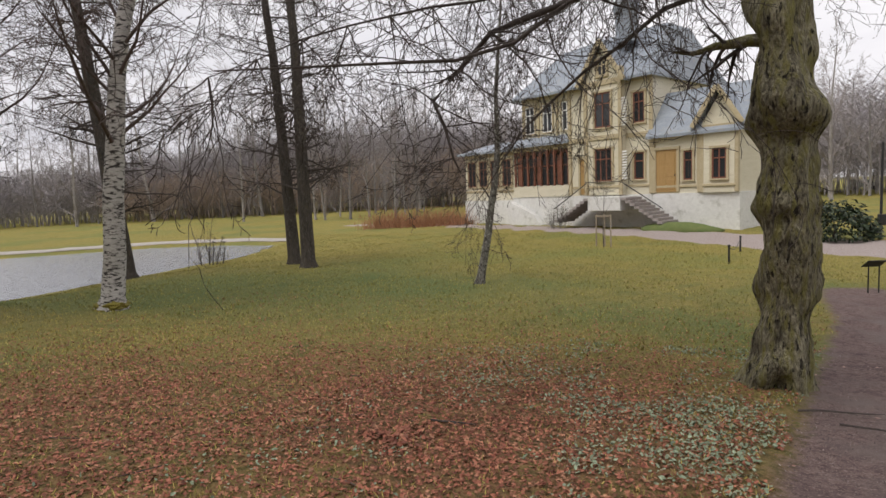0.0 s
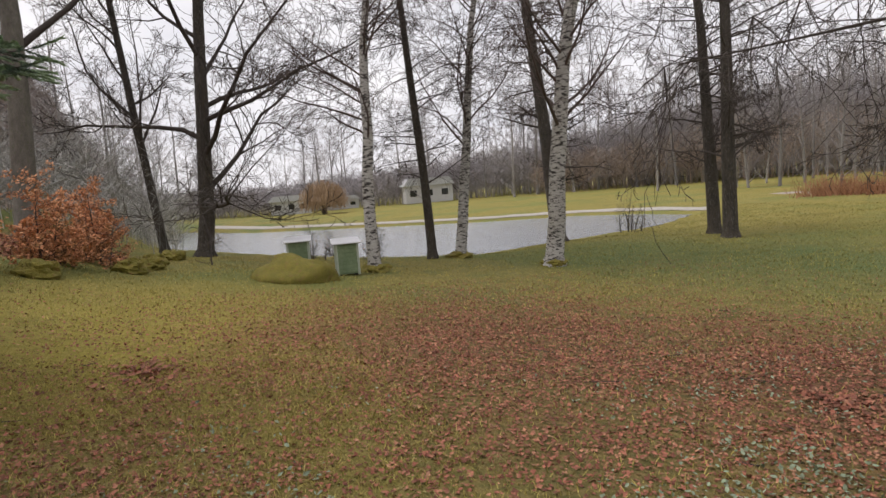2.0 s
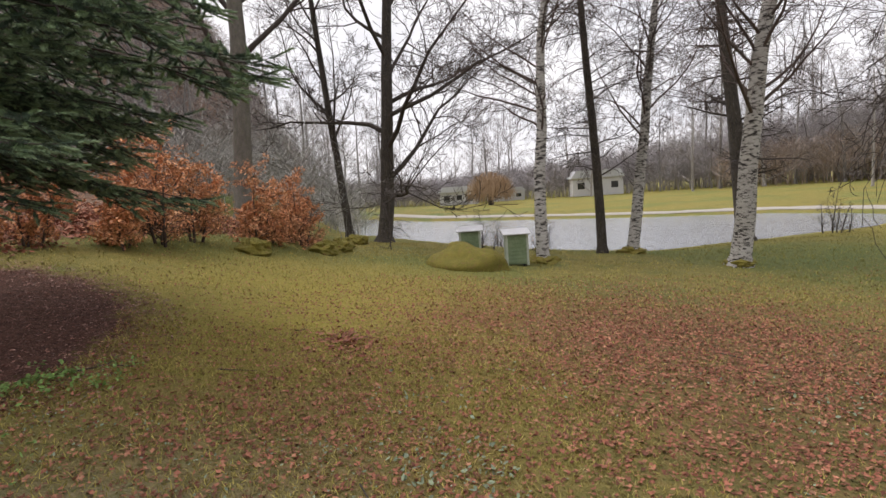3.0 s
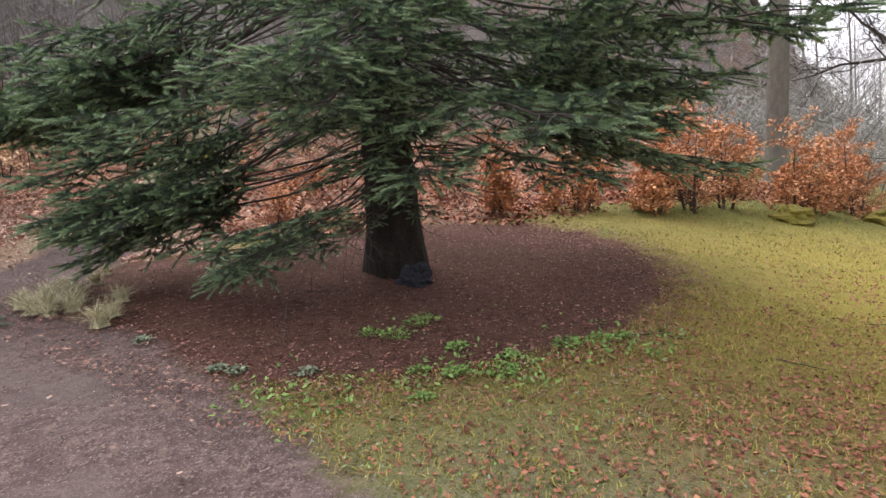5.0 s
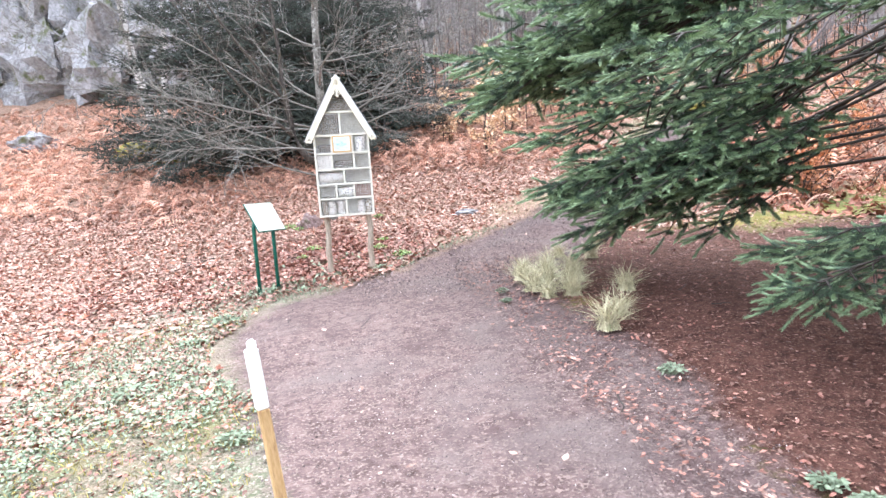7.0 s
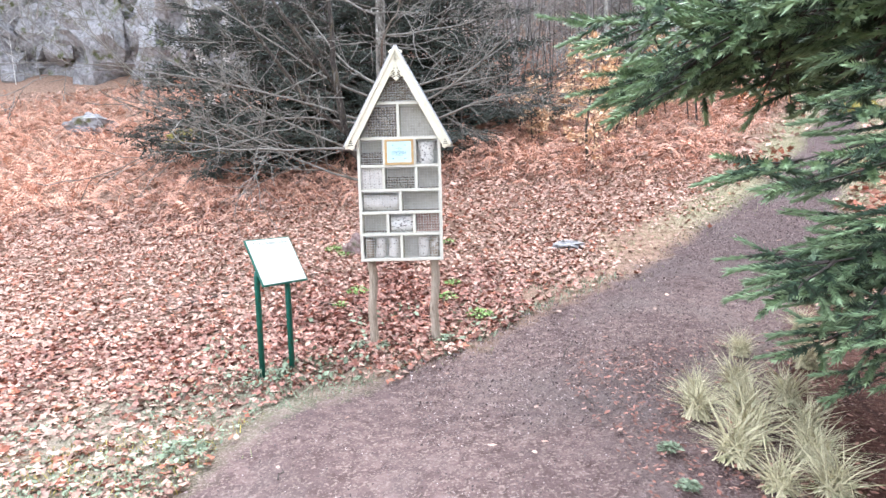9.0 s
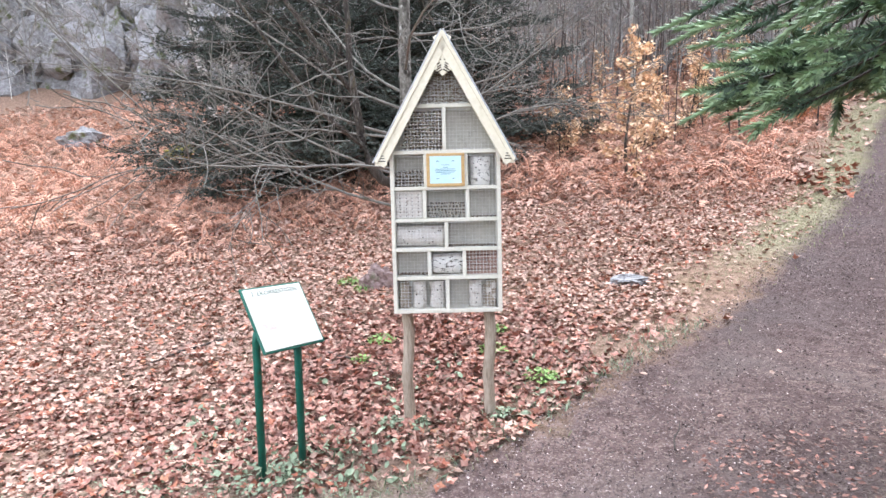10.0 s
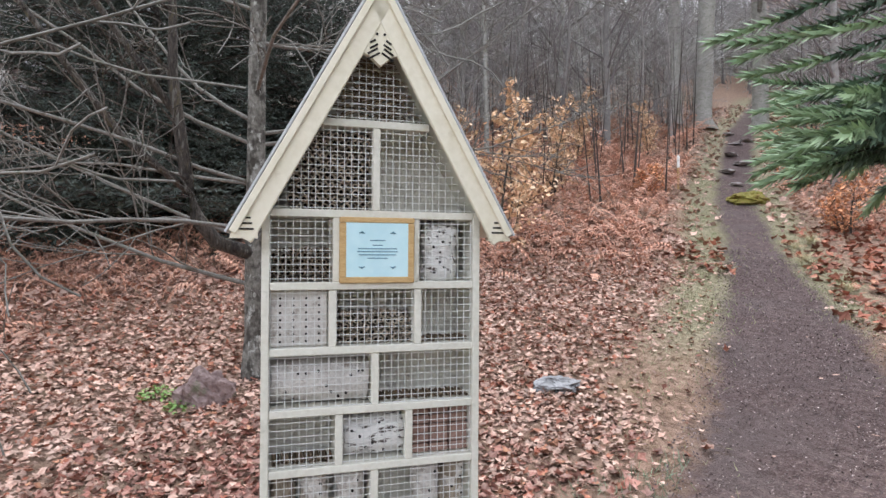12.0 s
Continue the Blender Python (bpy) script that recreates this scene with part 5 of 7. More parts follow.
def vpart(name, g, mat, parent=None, label="", smooth=False):
    return part(name, g, M[mat], villa if parent is None else parent, label, smooth=smooth)


def block(u0, u1, v0, v1, z0, z1, mat="siding", name="wall"):
    return vpart(name, Geo().box(((u0 + u1) / 2, (v0 + v1) / 2, (z0 + z1) / 2), (u1 - u0, v1 - v0, z1 - z0)), mat)


def window(u, z0, z1, w, v, bars=1, trans=True, frame_mat="brown_frame"):
    fr = Geo()
    fr.box((u, v + 0.05, z1 + 0.07), (w + 0.34, 0.16, 0.14), bev=0.02)
    fr.box((u, v + 0.06, z0 - 0.06), (w + 0.30, 0.18, 0.10), bev=0.02)
    for s in (-1, 1):
        fr.box((u + s * (w / 2 + 0.06), v + 0.04, (z0 + z1) / 2), (0.12, 0.12, z1 - z0))
    win = vpart("window", fr, "ochre_trim")
    sash = Geo()
    for s in (-1, 1):
        sash.box((u + s * (w / 2 - 0.04), v + 0.02, (z0 + z1) / 2), (0.08, 0.07, z1 - z0))
    for zz in (z0 + 0.04, z1 - 0.04) + ((z0 + (z1 - z0) * 0.68,) if trans else ()):
        sash.box((u, v + 0.018, zz), (w - 0.16, 0.07, 0.08))
    for i in range(bars):
        sash.box((u - w / 2 + w * (i + 1) / (bars + 1), v + 0.015, (z0 + z1) / 2), (0.07, 0.075, z1 - z0 - 0.16))
    part("window_frame", sash, M[frame_mat], win)
    part("pane", Geo().box((u, v + 0.006, (z0 + z1) / 2), (w - 0.1, 0.02, z1 - z0 - 0.1)), M["glass"], win)


def door(u, z0, z1, w, v):
    d = Geo()
    d.box((u, v + 0.03, (z0 + z1) / 2), (w, 0.07, z1 - z0), bev=0.01)
    for s in (-1, 1):
        for q in range(3):
            d.box((u + s * w * 0.23, v + 0.07, z0 + (z1 - z0) * (0.18 + 0.31 * q)), (w * 0.34, 0.03, (z1 - z0) * 0.24), bev=0.01)
    dd = vpart("door", d, "ochre_door", label="closed ochre panelled door")
    fr = Geo()
    fr.box((u, v + 0.06, z1 + 0.09), (w + 0.4, 0.2, 0.18), bev=0.02)
    for s in (-1, 1):
        fr.box((u + s * (w / 2 + 0.08), v + 0.05, (z0 + z1) / 2), (0.16, 0.14, z1 - z0))
    part("door_frame", fr, M["ochre_trim"], dd)
    part("door_handle", Geo().box((u - w * 0.42, v + 0.1, z0 + 1.05), (0.04, 0.06, 0.16), bev=0.01), M["black_metal"], dd)


def roof(poly, name="roof", mat="slate", thick=0.18):
    n = len(poly)
    g = Geo()
    g.add(list(poly) + [(x, y, z - thick) for x, y, z in poly], [tuple(range(n)), tuple(range(2 * n - 1, n - 1, -1))] + [(i, n + i, n + (i + 1) % n, (i + 1) % n) for i in range(n)])
    return vpart(name, g, mat)


def band(u0, u1, v, z, h=0.16, d=0.10):
    vpart("trim_board", Geo().box(((u0 + u1) / 2, v + d / 2 - 0.01, z), (u1 - u0, d, h), bev=0.02), "ochre_trim")


PZ = 0.93
block(-0.15, 5.2, -3.4, 0.06, -1.9, PZ, "plinth", "plinth")
block(5.2, 11.6, -10.0, 0.10, -1.9, PZ, "plinth", "plinth")
block(11.6, 17.2, -9.0, -0.1, -1.9, PZ, "plinth", "plinth")
block(17.2, 23.3, -7.5, -0.6, -1.9, PZ - 0.2, "plinth", "plinth")
# right wing
block(0.0, 5.2, -3.3, 0.0, PZ, 4.75)
block(-0.05, 1.95, -0.2, 0.25, PZ, 4.9)
vpart("gable_wall", Geo().prism([(-0.05, 4.9), (1.95, 4.9), (0.95, 6.5)], -0.2, 0.25), "siding")
roof([(-0.6, 0.5, 4.5), (5.4, 0.5, 4.5), (5.2, -1.8, 7.3), (-0.2, -1.8, 7.3)])
roof([(-0.6, -3.9, 4.5), (-0.2, -1.8, 7.3), (5.2, -1.8, 7.3), (5.4, -3.9, 4.5)])
vpart("gable_wall", Geo().add([(0.0, 0.0, 4.7), (0.0, -3.3, 4.7), (0.0, -1.7, 7.0), (0.2, 0.0, 4.7), (0.2, -3.3, 4.7), (0.2, -1.7, 7.0)], [(0, 1, 2), (3, 5, 4), (0, 2, 5, 3), (1, 4, 5, 2), (0, 3, 4, 1)]), "siding")
for s in (-1, 1):
    roof([(0.95, 0.6, 7.0), (0.95 + s * 1.5, 0.6, 4.7), (0.95 + s * 1.5, -0.9, 4.7), (0.95, -1.6, 7.0)][::s])
    vpart("barge_board", Geo().box((0.95 + s * 0.72, 0.62, 5.82), (2.6, 0.08, 0.28), Matrix.Rotation(s * math.atan2(2.3, 1.5), 4, "Y"), 0.02), "ochre_trim")
window(0.92, 1.72, 3.45, 0.82, 0.25)
window(2.87, 1.72, 3.45, 0.55, 0.0, bars=0)
door(4.25, 1.0, 3.6, 1.35, 0.0)
for u in (-0.02, 1.95, 2.2, 5.1):
    vpart("pilaster", Geo().box((u, 0.14 if u < 2 else 0.06, 2.85), (0.22, 0.28 if u < 2 else 0.14, 3.8), bev=0.03), "ochre_trim")
band(2.0, 5.2, 0.0, 1.35)
band(0.0, 1.9, 0.25, 1.35)
band(2.0, 5.2, 0.0, 4.45, 0.3)
band(0.0, 1.9, 0.25, 4.7, 0.22)
# main block with its tall central gable
block(5.2, 11.6, -9.8, 0.0, PZ, 8.55)
block(7.1, 9.75, -0.5, 0.55, PZ, 8.9)
vpart("gable_wall", Geo().prism([(7.1, 8.9), (9.75, 8.9), (8.42, 10.6)], -0.5, 0.55), "siding")
for s in (-1, 1):
    roof([(8.42, 0.9, 11.1), (8.42 + s * 1.85, 0.9, 8.3), (8.42 + s * 1.85, -4.5, 8.3), (8.42, -5.0, 11.1)][::s])
    vpart("barge_board", Geo().box((8.42 + s * 0.9, 0.93, 9.6), (3.3, 0.1, 0.30), Matrix.Rotation(s * math.atan2(2.8, 1.85), 4, "Y"), 0.02), "ochre_trim")
    vpart("bracket", Geo().box((8.42 + s * 1.5, 0.7, 8.75), (0.16, 0.5, 0.7), bev=0.04), "ochre_trim")
roof([(4.9, 0.6, 8.4), (11.9, 0.6, 8.4), (10.6, -3.6, 12.2), (6.0, -3.6, 12.2)])
roof([(4.9, 0.6, 8.4), (6.0, -3.6, 12.2), (6.0, -6.4, 12.2), (4.9, -10.3, 8.4)])
roof([(11.9, 0.6, 8.4), (11.9, -10.3, 8.4), (10.6, -6.4, 12.2), (10.6, -3.6, 12.2)])
roof([(4.9, -10.3, 8.4), (6.0, -6.4, 12.2), (10.6, -6.4, 12.2), (11.9, -10.3, 8.4)])
roof([(6.0, -3.6, 12.2), (10.6, -3.6, 12.2), (10.6, -6.4, 12.2), (6.0, -6.4, 12.2)])
spire = Geo()
spire.tube([(7.9, -1.6, 11.0), (7.9, -1.6, 12.6), (7.9, -1.6, 13.2), (7.9, -1.6, 14.6), (7.9, -1.6, 17.0)], [0.75, 0.75, 0.95, 0.5, 0.04], 8)
vpart("spire", spire, "slate", label="slender slate spire")
door(10.1, 1.0, 3.45, 1.05, 0.0)
window(8.4, 1.87, 4.0, 1.3, 0.55, bars=2)
window(8.42, 5.4, 7.65, 1.2, 0.55, bars=1)
window(8.42, 8.75, 9.75, 0.7, 0.55, bars=1, frame_mat="ochre_trim")
window(6.1, 1.9, 3.6, 0.7, 0.0, bars=0)
window(6.1, 5.5, 7.4, 0.8, 0.0, bars=1)
for u, v in ((5.25, 0), (7.1, 0.55), (9.75, 0.55), (11.5, 0)):
    vpart("pilaster", Geo().box((u, v + 0.06, 4.75), (0.26, 0.16, 7.6), bev=0.03), "ochre_trim")
for z, h in ((1.5, 0.16), (4.75, 0.3), (8.3, 0.34)):
    band(5.2, 7.0, 0.0, z, h)
    band(7.2, 9.65, 0.55, z, h)
    band(9.85, 11.5, 0.0, z, h)
# shutters left open beside the middle
for q in range(11):
    vpart("slat", Geo().box((6.9, 0.62, 2.0 + 0.17 * q), (0.55, 0.05, 0.09), Matrix.Rotation(0.5, 4, "X")), "plinth")
for q in range(11):
    vpart("slat", Geo().box((6.9, 0.62, 5.4 + 0.17 * q), (0.55, 0.05, 0.09), Matrix.Rotation(0.5, 4, "X")), "plinth")
# left corner: set back upper storey, glazed veranda below
block(11.6, 16.6, -8.5, -0.9, PZ, 8.7)
block(11.6, 17.0, -0.85, -0.05, PZ, 1.75)
vpart("trim_board", Geo().box((14.3, -0.42, 4.6), (5.5, 0.9, 0.45), bev=0.04), "ochre_trim")
for i in range(9):
    u = 11.75 + 5.1 * i / 8
    vpart("veranda_post", Geo().box((u, -0.1, 3.1), (0.16, 0.16, 2.75), bev=0.02), "brown_frame")
    if i < 8:
        vpart("veranda_arch", Geo().tube([(u + 0.08, -0.1, 3.9), (u + 0.2, -0.1, 4.2), (u + 0.32, -0.1, 4.3), (u + 0.44, -0.1, 4.2), (u + 0.56, -0.1, 3.9)], [0.05] * 5, 5), "brown_frame")
        vpart("pane", Geo().box((u + 0.32, -0.22, 2.95), (0.5, 0.02, 2.3)), "glass")
        vpart("glazing_bar", Geo().box((u + 0.32, -0.12, 3.2), (0.46, 0.05, 0.07)), "brown_frame")
        if i % 3 == 1:
            vpart("curtain", Geo().box((u + 0.3, -0.19, 2.9), (0.3, 0.02, 2.1)), "brown_frame")
roof([(11.5, 0.35, 4.85), (17.4, 0.35, 4.85), (16.9, -1.0, 5.5), (11.5, -1.0, 5.5)])
for u in (12.4, 14.2, 15.9):
    window(u, 5.75, 7.8, 0.9, -0.9, bars=1, frame_mat="white_paint")
for u in (11.75, 13.3, 15.05, 16.55):
    vpart("pilaster", Geo().box((u, -0.84, 7.0), (0.2, 0.14, 3.2), bev=0.02), "ochre_trim")
band(11.6, 16.6, -0.9, 8.45, 0.34)
roof([(11.2, -0.2, 8.5), (17.2, -0.2, 8.5), (15.0, -4.0, 12.0), (11.2, -4.0, 12.3)])
roof([(17.2, -0.2, 8.5), (17.2, -9.0, 8.5), (15.0, -5.0, 12.0), (15.0, -4.0, 12.0)])
# low annex
block(17.2, 23.2, -7.4, -0.7, PZ - 0.2, 4.7)
roof([(16.9, -0.2, 4.75), (23.7, -0.2, 4.75), (23.0, -4.0, 5.7), (16.9, -4.0, 5.7)])
roof([(23.7, -0.2, 4.75), (23.7, -7.9, 4.75), (23.0, -4.2, 5.7), (23.0, -4.0, 5.7)])
for i in range(4):
    window(18.3 + 1.35 * i, 1.9, 4.0, 0.95, -0.7, bars=1)
band(17.2, 23.2, -0.7, 1.5)
band(17.2, 23.2, -0.7, 4.45, 0.3)
# stairs: a landing before the middle door, one flight each way
vpart("landing", Geo().box((7.3, 1.2, 0.42), (2.4, 2.2, 0.9), bev=0.03), "plinth")
for q in range(9):
    vpart("step", Geo().box((5.9 - 0.30 * q, 1.3, 0.70 - 0.18 * q), (0.34, 1.9, 0.17), bev=0.01), "stone_step")
    vpart("step", Geo().box((8.7 + 0.30 * q, 1.3, 0.70 - 0.18 * q), (0.34, 1.9, 0.17), bev=0.01), "stone_step")
for s, u in ((1, 8.6), (-1, 6.0)):
    vpart("stair_rail", Geo().tube([(u, 2.25, 1.75), (u + s * 2.7, 2.25, 0.1)], [0.03, 0.03], 6), "black_metal")
vpart("stair_rail", Geo().tube([(6.0, 2.3, 1.8), (8.6, 2.3, 1.8)], [0.03, 0.03], 6), "black_metal")
vpart("stair_cheek", Geo().prism([(17.0, 0.6), (14.6, -0.4), (14.0, -1.2), (17.0, -1.2)], 0.0, 0.5), "plinth")

# ---- things by the pond ----
for bx, by, tr in ((-14.5, 3.75, 12), (-15.6, 2.75, 10)):
    b = thing("pond_box", on_ground(bx, by, tr + 65, 0.02), "pale green boarded box with a sloping grey metal roof", "box", "green boxes")
    # its front faces the lawn along -y of its own frame
    for q in range(7):
        part("plank", Geo().box((0, -0.30, 0.16 + 0.105 * q), (0.50, 0.022, 0.098), bev=0.006), M["box_green"], b)
    part("body", Geo().box((0, 0, 0.47), (0.52, 0.56, 0.80)), M["box_green"], b)
    for sx in (-1, 1):
        for sy in (-1, 1):
            part("corner_post", Geo().box((sx * 0.275, sy * 0.29, 0.46), (0.06, 0.06, 0.84), bev=0.006), M["box_trim"], b)
    part("roof", Geo().box((0, 0, 0.93), (0.76, 0.80, 0.03), Matrix.Rotation(0.12, 4, "X"), 0.008), M["box_roof"], b)
    for sx in (-1, 1):
        part("foot", Geo().box((sx * 0.2, 0, 0.04), (0.08, 0.5, 0.10), bev=0.01), M["black_metal"], b)
rng = random.Random(3)
mound = part("mossy_mound", blob(rng, (0, 0, 0), (1.15, 0.95, 0.60), 0.30, 16, 26), M["moss"], m=on_ground(-13.9, 2.2, 20, 0.02), smooth=True)
tagged(mound, "low mound overgrown with yellow moss and dry leaves", "mound")

# ---- staked sapling, posts and small signs on the far lawn ----
st = thing("staked_sapling", on_ground(-4.1, 27.4), "thin sapling tied between wooden stakes on the lawn", "sapling")
for sx, sy in ((-0.34, 0.1), (0.34, -0.1), (0.0, 0.36)):
    part("stake", Geo().tube([(sx, sy, -0.1), (sx, sy, 1.5)], [0.035, 0.03], 8), M["old_wood"], st)
part("crossbar", Geo().box((0.0, 0.0, 1.42), (0.74, 0.04, 0.09), Matrix.Rotation(-0.29, 4, "Z"), 0.008), M["old_wood"], st)
geos = [Geo() for _ in range(3)]
grow(random.Random(9), geos, (0, 0, 0), (0, 0, 1), 3.2, 0.025, 0, dict(segs=(6, 4, 3), bend=(0.04, 0.1, 0.2), lift=(0.03, 0.1, 0), taper=(0.8, 0.9, 0.8), thin=0.004, sides=(5, 3, 3), kids=(10, 5, 0), **{"from": (0.4, 0.2, 0)}, ratio=(0.35, 0.5), shrink=(0.4, 0.3), thick=(0.5, 0.6), angle=((0.5, 0.9), (0.5, 1.0))))
for q in geos[1:]:
    geos[0].add(q.v, q.f)
part("stem", geos[0], M["twig"], st)
for px, py in ((0.88, 22.1), (1.42, 25.6)):
    p = thing("bollard", on_ground(px, py), "thin dark bollard beside the gravel drive", "bollard", "drive bollards")
    part("post", Geo().tube([(0, 0, -0.1), (0, 0, 0.62)], [0.035, 0.035], 8), M["black_metal"], p)
    part("cap", Geo().tube([(0, 0, 0.62), (0, 0, 0.65)], [0.05, 0.04], 8), M["black_metal"], p)
p = thing("small_sign", on_ground(3.7, 16.4, 200), "small dark slanted sign on two thin legs by the path", "sign")
for sx in (-0.12, 0.12):
    part("leg", Geo().tube([(sx, 0, -0.1), (sx, 0, 0.62)], [0.015, 0.015], 6), M["black_metal"], p)
part("panel", Geo().box((0, 0, 0.66), (0.42, 0.30, 0.02), Matrix.Rotation(0.6, 4, "X"), 0.005), M["black_metal"], p)

p = thing("drive_post", on_ground(7.4, 31.9, 20), "slim dark post with a small box beside the drive", "post")
part("pole", Geo().tube([(0, 0, -0.1), (0, 0, 4.2)], [0.06, 0.05], 8), M["black_metal"], p)
part("meter_box", Geo().box((0, -0.12, 0.75), (0.36, 0.2, 0.5), bev=0.02), M["black_metal"], p)
copy_thing(stake, on_ground(3.75, 15.3, 40))["label"] = "wooden marker stake with a white top beside the far path"

ch = Geo()
a_, b_ = Vector((0.88, 22.1, gz(0.88, 22.1) + 0.58)), Vector((1.42, 25.6, gz(1.42, 25.6) + 0.58))
ch.tube([tuple(a_.lerp(b_, t / 10) - Vector((0, 0, 1.0 * (t / 10) * (1 - t / 10)))) for t in range(11)], [0.012] * 11, 5)
tagged(part("chain", ch, M["black_metal"]), "thin slack chain between two bollards by the drive", "chain")
bank = part("grass_bank", blob(random.Random(12), (0, 0, 0), (2.6, 0.9, 0.55), 0.2, 10, 20), M["bank_grass"], m=on_ground(-1.2, 36.6, 154, 0.05), smooth=True)
tagged(bank, "small grassy bank against the white plinth", "bank")

# ---- things at the edge of the wood, round the insect hotel ----
def stone(x, y, size, seed, label, mat="rock", turn=0, sink=0.35, name="rock"):
    r2 = random.Random(seed)
    ob = part(name, blob(r2, (0, 0, 0), size, 0.42, 16, 24, 2.0), M[mat], m=on_ground(x, y, turn, -size[2] * (1 - 2 * sink) * 0.5), smooth=False)
    return tagged(ob, label, "rock")


stone(0.03, -13.42, (0.19, 0.16, 0.19), 1, "rounded pinkish granite rock at the foot of a tree")
stone(-2.46, -12.72, (0.18, 0.15, 0.065), 2, "flat grey lichened stone among the fallen leaves", "cliff")
stone(-10.3, -17.9, (0.45, 0.32, 0.18), 3, "mossy flat stone in the middle of the path", "moss")
stone(5.0, -22.5, (0.7, 0.5, 0.3), 4, "mossy boulder half buried on the leafy bank", "moss")
stone(3.6, -21.0, (0.6, 0.45, 0.22), 5, "mossy boulder half buried on the leafy bank", "moss")
stone(8.8, -25.0, (0.7, 0.5, 0.45), 6, "grey boulder on the leafy bank", "cliff")
for i, (x, y, sx, sy, sz) in enumerate(((5.0, -30.3, 2.2, 1.6, 2.6), (8.2, -31.5, 2.6, 1.8, 3.0), (11.8, -33.0, 2.8, 2.0, 3.2), (15.5, -34.0, 3.0, 2.0, 2.8), (2.6, -31.0, 1.6, 1.5, 2.4), (-0.5, -32.5, 2.0, 1.6, 2.6), (9.6, -34.5, 3.2, 2.0, 5.5), (4.5, -34.0, 3.0, 2.0, 5.0), (14.5, -37, 4.0, 2.0, 6.0))):
    r2 = random.Random(60 + i)
    ob = part("cliff", blob(r2, (0, 0, 0), (sx, sy, sz), 0.6, 24, 34, 2.2), M["cliff"], m=on_ground(x, y, r2.uniform(0, 360), -sz * 0.25))
    tagged(ob, "grey lichened rock face rising from the wooded bank", "cliff", "rock faces")
for i, (u, v) in enumerate(((-11.2, -19.2), (-12.3, -20.1), (-13.1, -20.8), (-14.0, -21.6), (-15.0, -22.5), (-16.0, -23.3), (-16.7, -24.0))):
    ob = part("stone_step", blob(random.Random(620 + i), (0, 0, 0), (0.24 + 0.13 * ((i * 5) % 4) / 1.5, 0.14 + 0.05 * (i % 3), 0.06), 0.5, 10, 16, 2.2), M["stone_step"], m=on_ground(u + 0.22 * math.sin(i * 2.4), v + 0.15 * math.cos(i * 3.7), 42 + 24 * math.sin(i * 1.9), 0.02))
    tagged(ob, "rough flat stone set into the hillside path", "step", "stone steps")
m2 = copy_thing(stake, on_ground(-9.6, -19.15, 60))
m2["label"] = "thin marker stake with a white top beside the hillside path"

# the spreading tree behind the hotel
SPREAD = dict(segs=(10, 9, 6, 4), bend=(0.03, 0.09, 0.16, 0.2), lift=(0.02, 0.035, 0.02, 0.0), taper=(0.75, 0.9, 0.9, 0.8), thin=0.0035, sides=(10, 6, 4, 3), kids=(24, 13, 8, 0), **{"from": (0.16, 0.12, 0.1, 0)},
              ratio=(0.46, 0.36, 0.45), shrink=(0.45, 0.3, 0.3), thick=(0.26, 0.45, 0.6), angle=((1.15, 1.55), (0.4, 0.9), (0.4, 1.0)), flare=1.5)
rng = random.Random(91)
geos = [Geo() for _ in range(4)]
grow(rng, geos, (0, 0, 0), (0, 0, 1), 8.5, 0.085, 0, SPREAD)
mp_ = thing("spreading_tree", on_ground(-0.32, -13.71, 0, 0.1), "grey-barked tree with long bare spreading branches behind the hotel", "tree")
part("trunk", geos[0], M["bark_mottled"], mp_, smooth=True)
crown = Geo()
for q in geos[1:]:
    crown.add(q.v, q.f)
for az, h, ln in ((5, 1.15, 5.0), (30, 1.6, 4.4), (-25, 1.6, 4.4), (8, 1.9, 4.8), (160, 1.7, 3.4), (190, 2.0, 3.4)):
    low = [Geo() for _ in range(4)]
    grow(rng, low, (0, 0, h), (math.cos(radians(az)), math.sin(radians(az)) - 0.25, 0.2), ln, 0.016, 0, dict(SPREAD, segs=(10, 7, 4, 3), bend=(0.08, 0.12, 0.18, 0.2), lift=(0.03, 0.03, 0.0, 0), kids=(11, 6, 4, 0), ratio=(0.35, 0.4, 0.4), angle=((0.35, 0.8), (0.4, 0.9), (0.4, 1.0)), flare=0, taper=(0.92, 0.9, 0.9, 0.8)))
    for q in low:
        crown.add(q.v, q.f)
part("crown", crown, M["twig_grey"], mp_, "long pale spreading branches", smooth=True)
bent = Geo()
main = [(0, 0, 1.05), (0.12, 0.08, 1.08), (0.30, 0.14, 1.14), (0.43, 0.18, 1.32), (0.50, 0.2, 1.6), (0.55, 0.22, 1.95), (0.60, 0.22, 2.35), (0.60, 0.22, 2.8), (0.66, 0.22, 3.5), (0.72, 0.2, 4.2)]
bent.tube(main, [0.06, 0.057, 0.055, 0.052, 0.048, 0.043, 0.037, 0.029, 0.022, 0.013], 9)
bent.tube([(0.57, 0.22, 2.05), (0.85, 0.24, 2.45), (1.2, 0.28, 2.95), (1.7, 0.3, 3.7), (2.1, 0.3, 4.3)], [0.028, 0.026, 0.022, 0.016, 0.008], 7)
bent.tube([(0.48, 0.2, 1.5), (0.9, 0.24, 1.85), (1.3, 0.28, 2.4), (1.75, 0.32, 3.05), (2.3, 0.35, 3.9)], [0.028, 0.026, 0.022, 0.016, 0.008], 7)
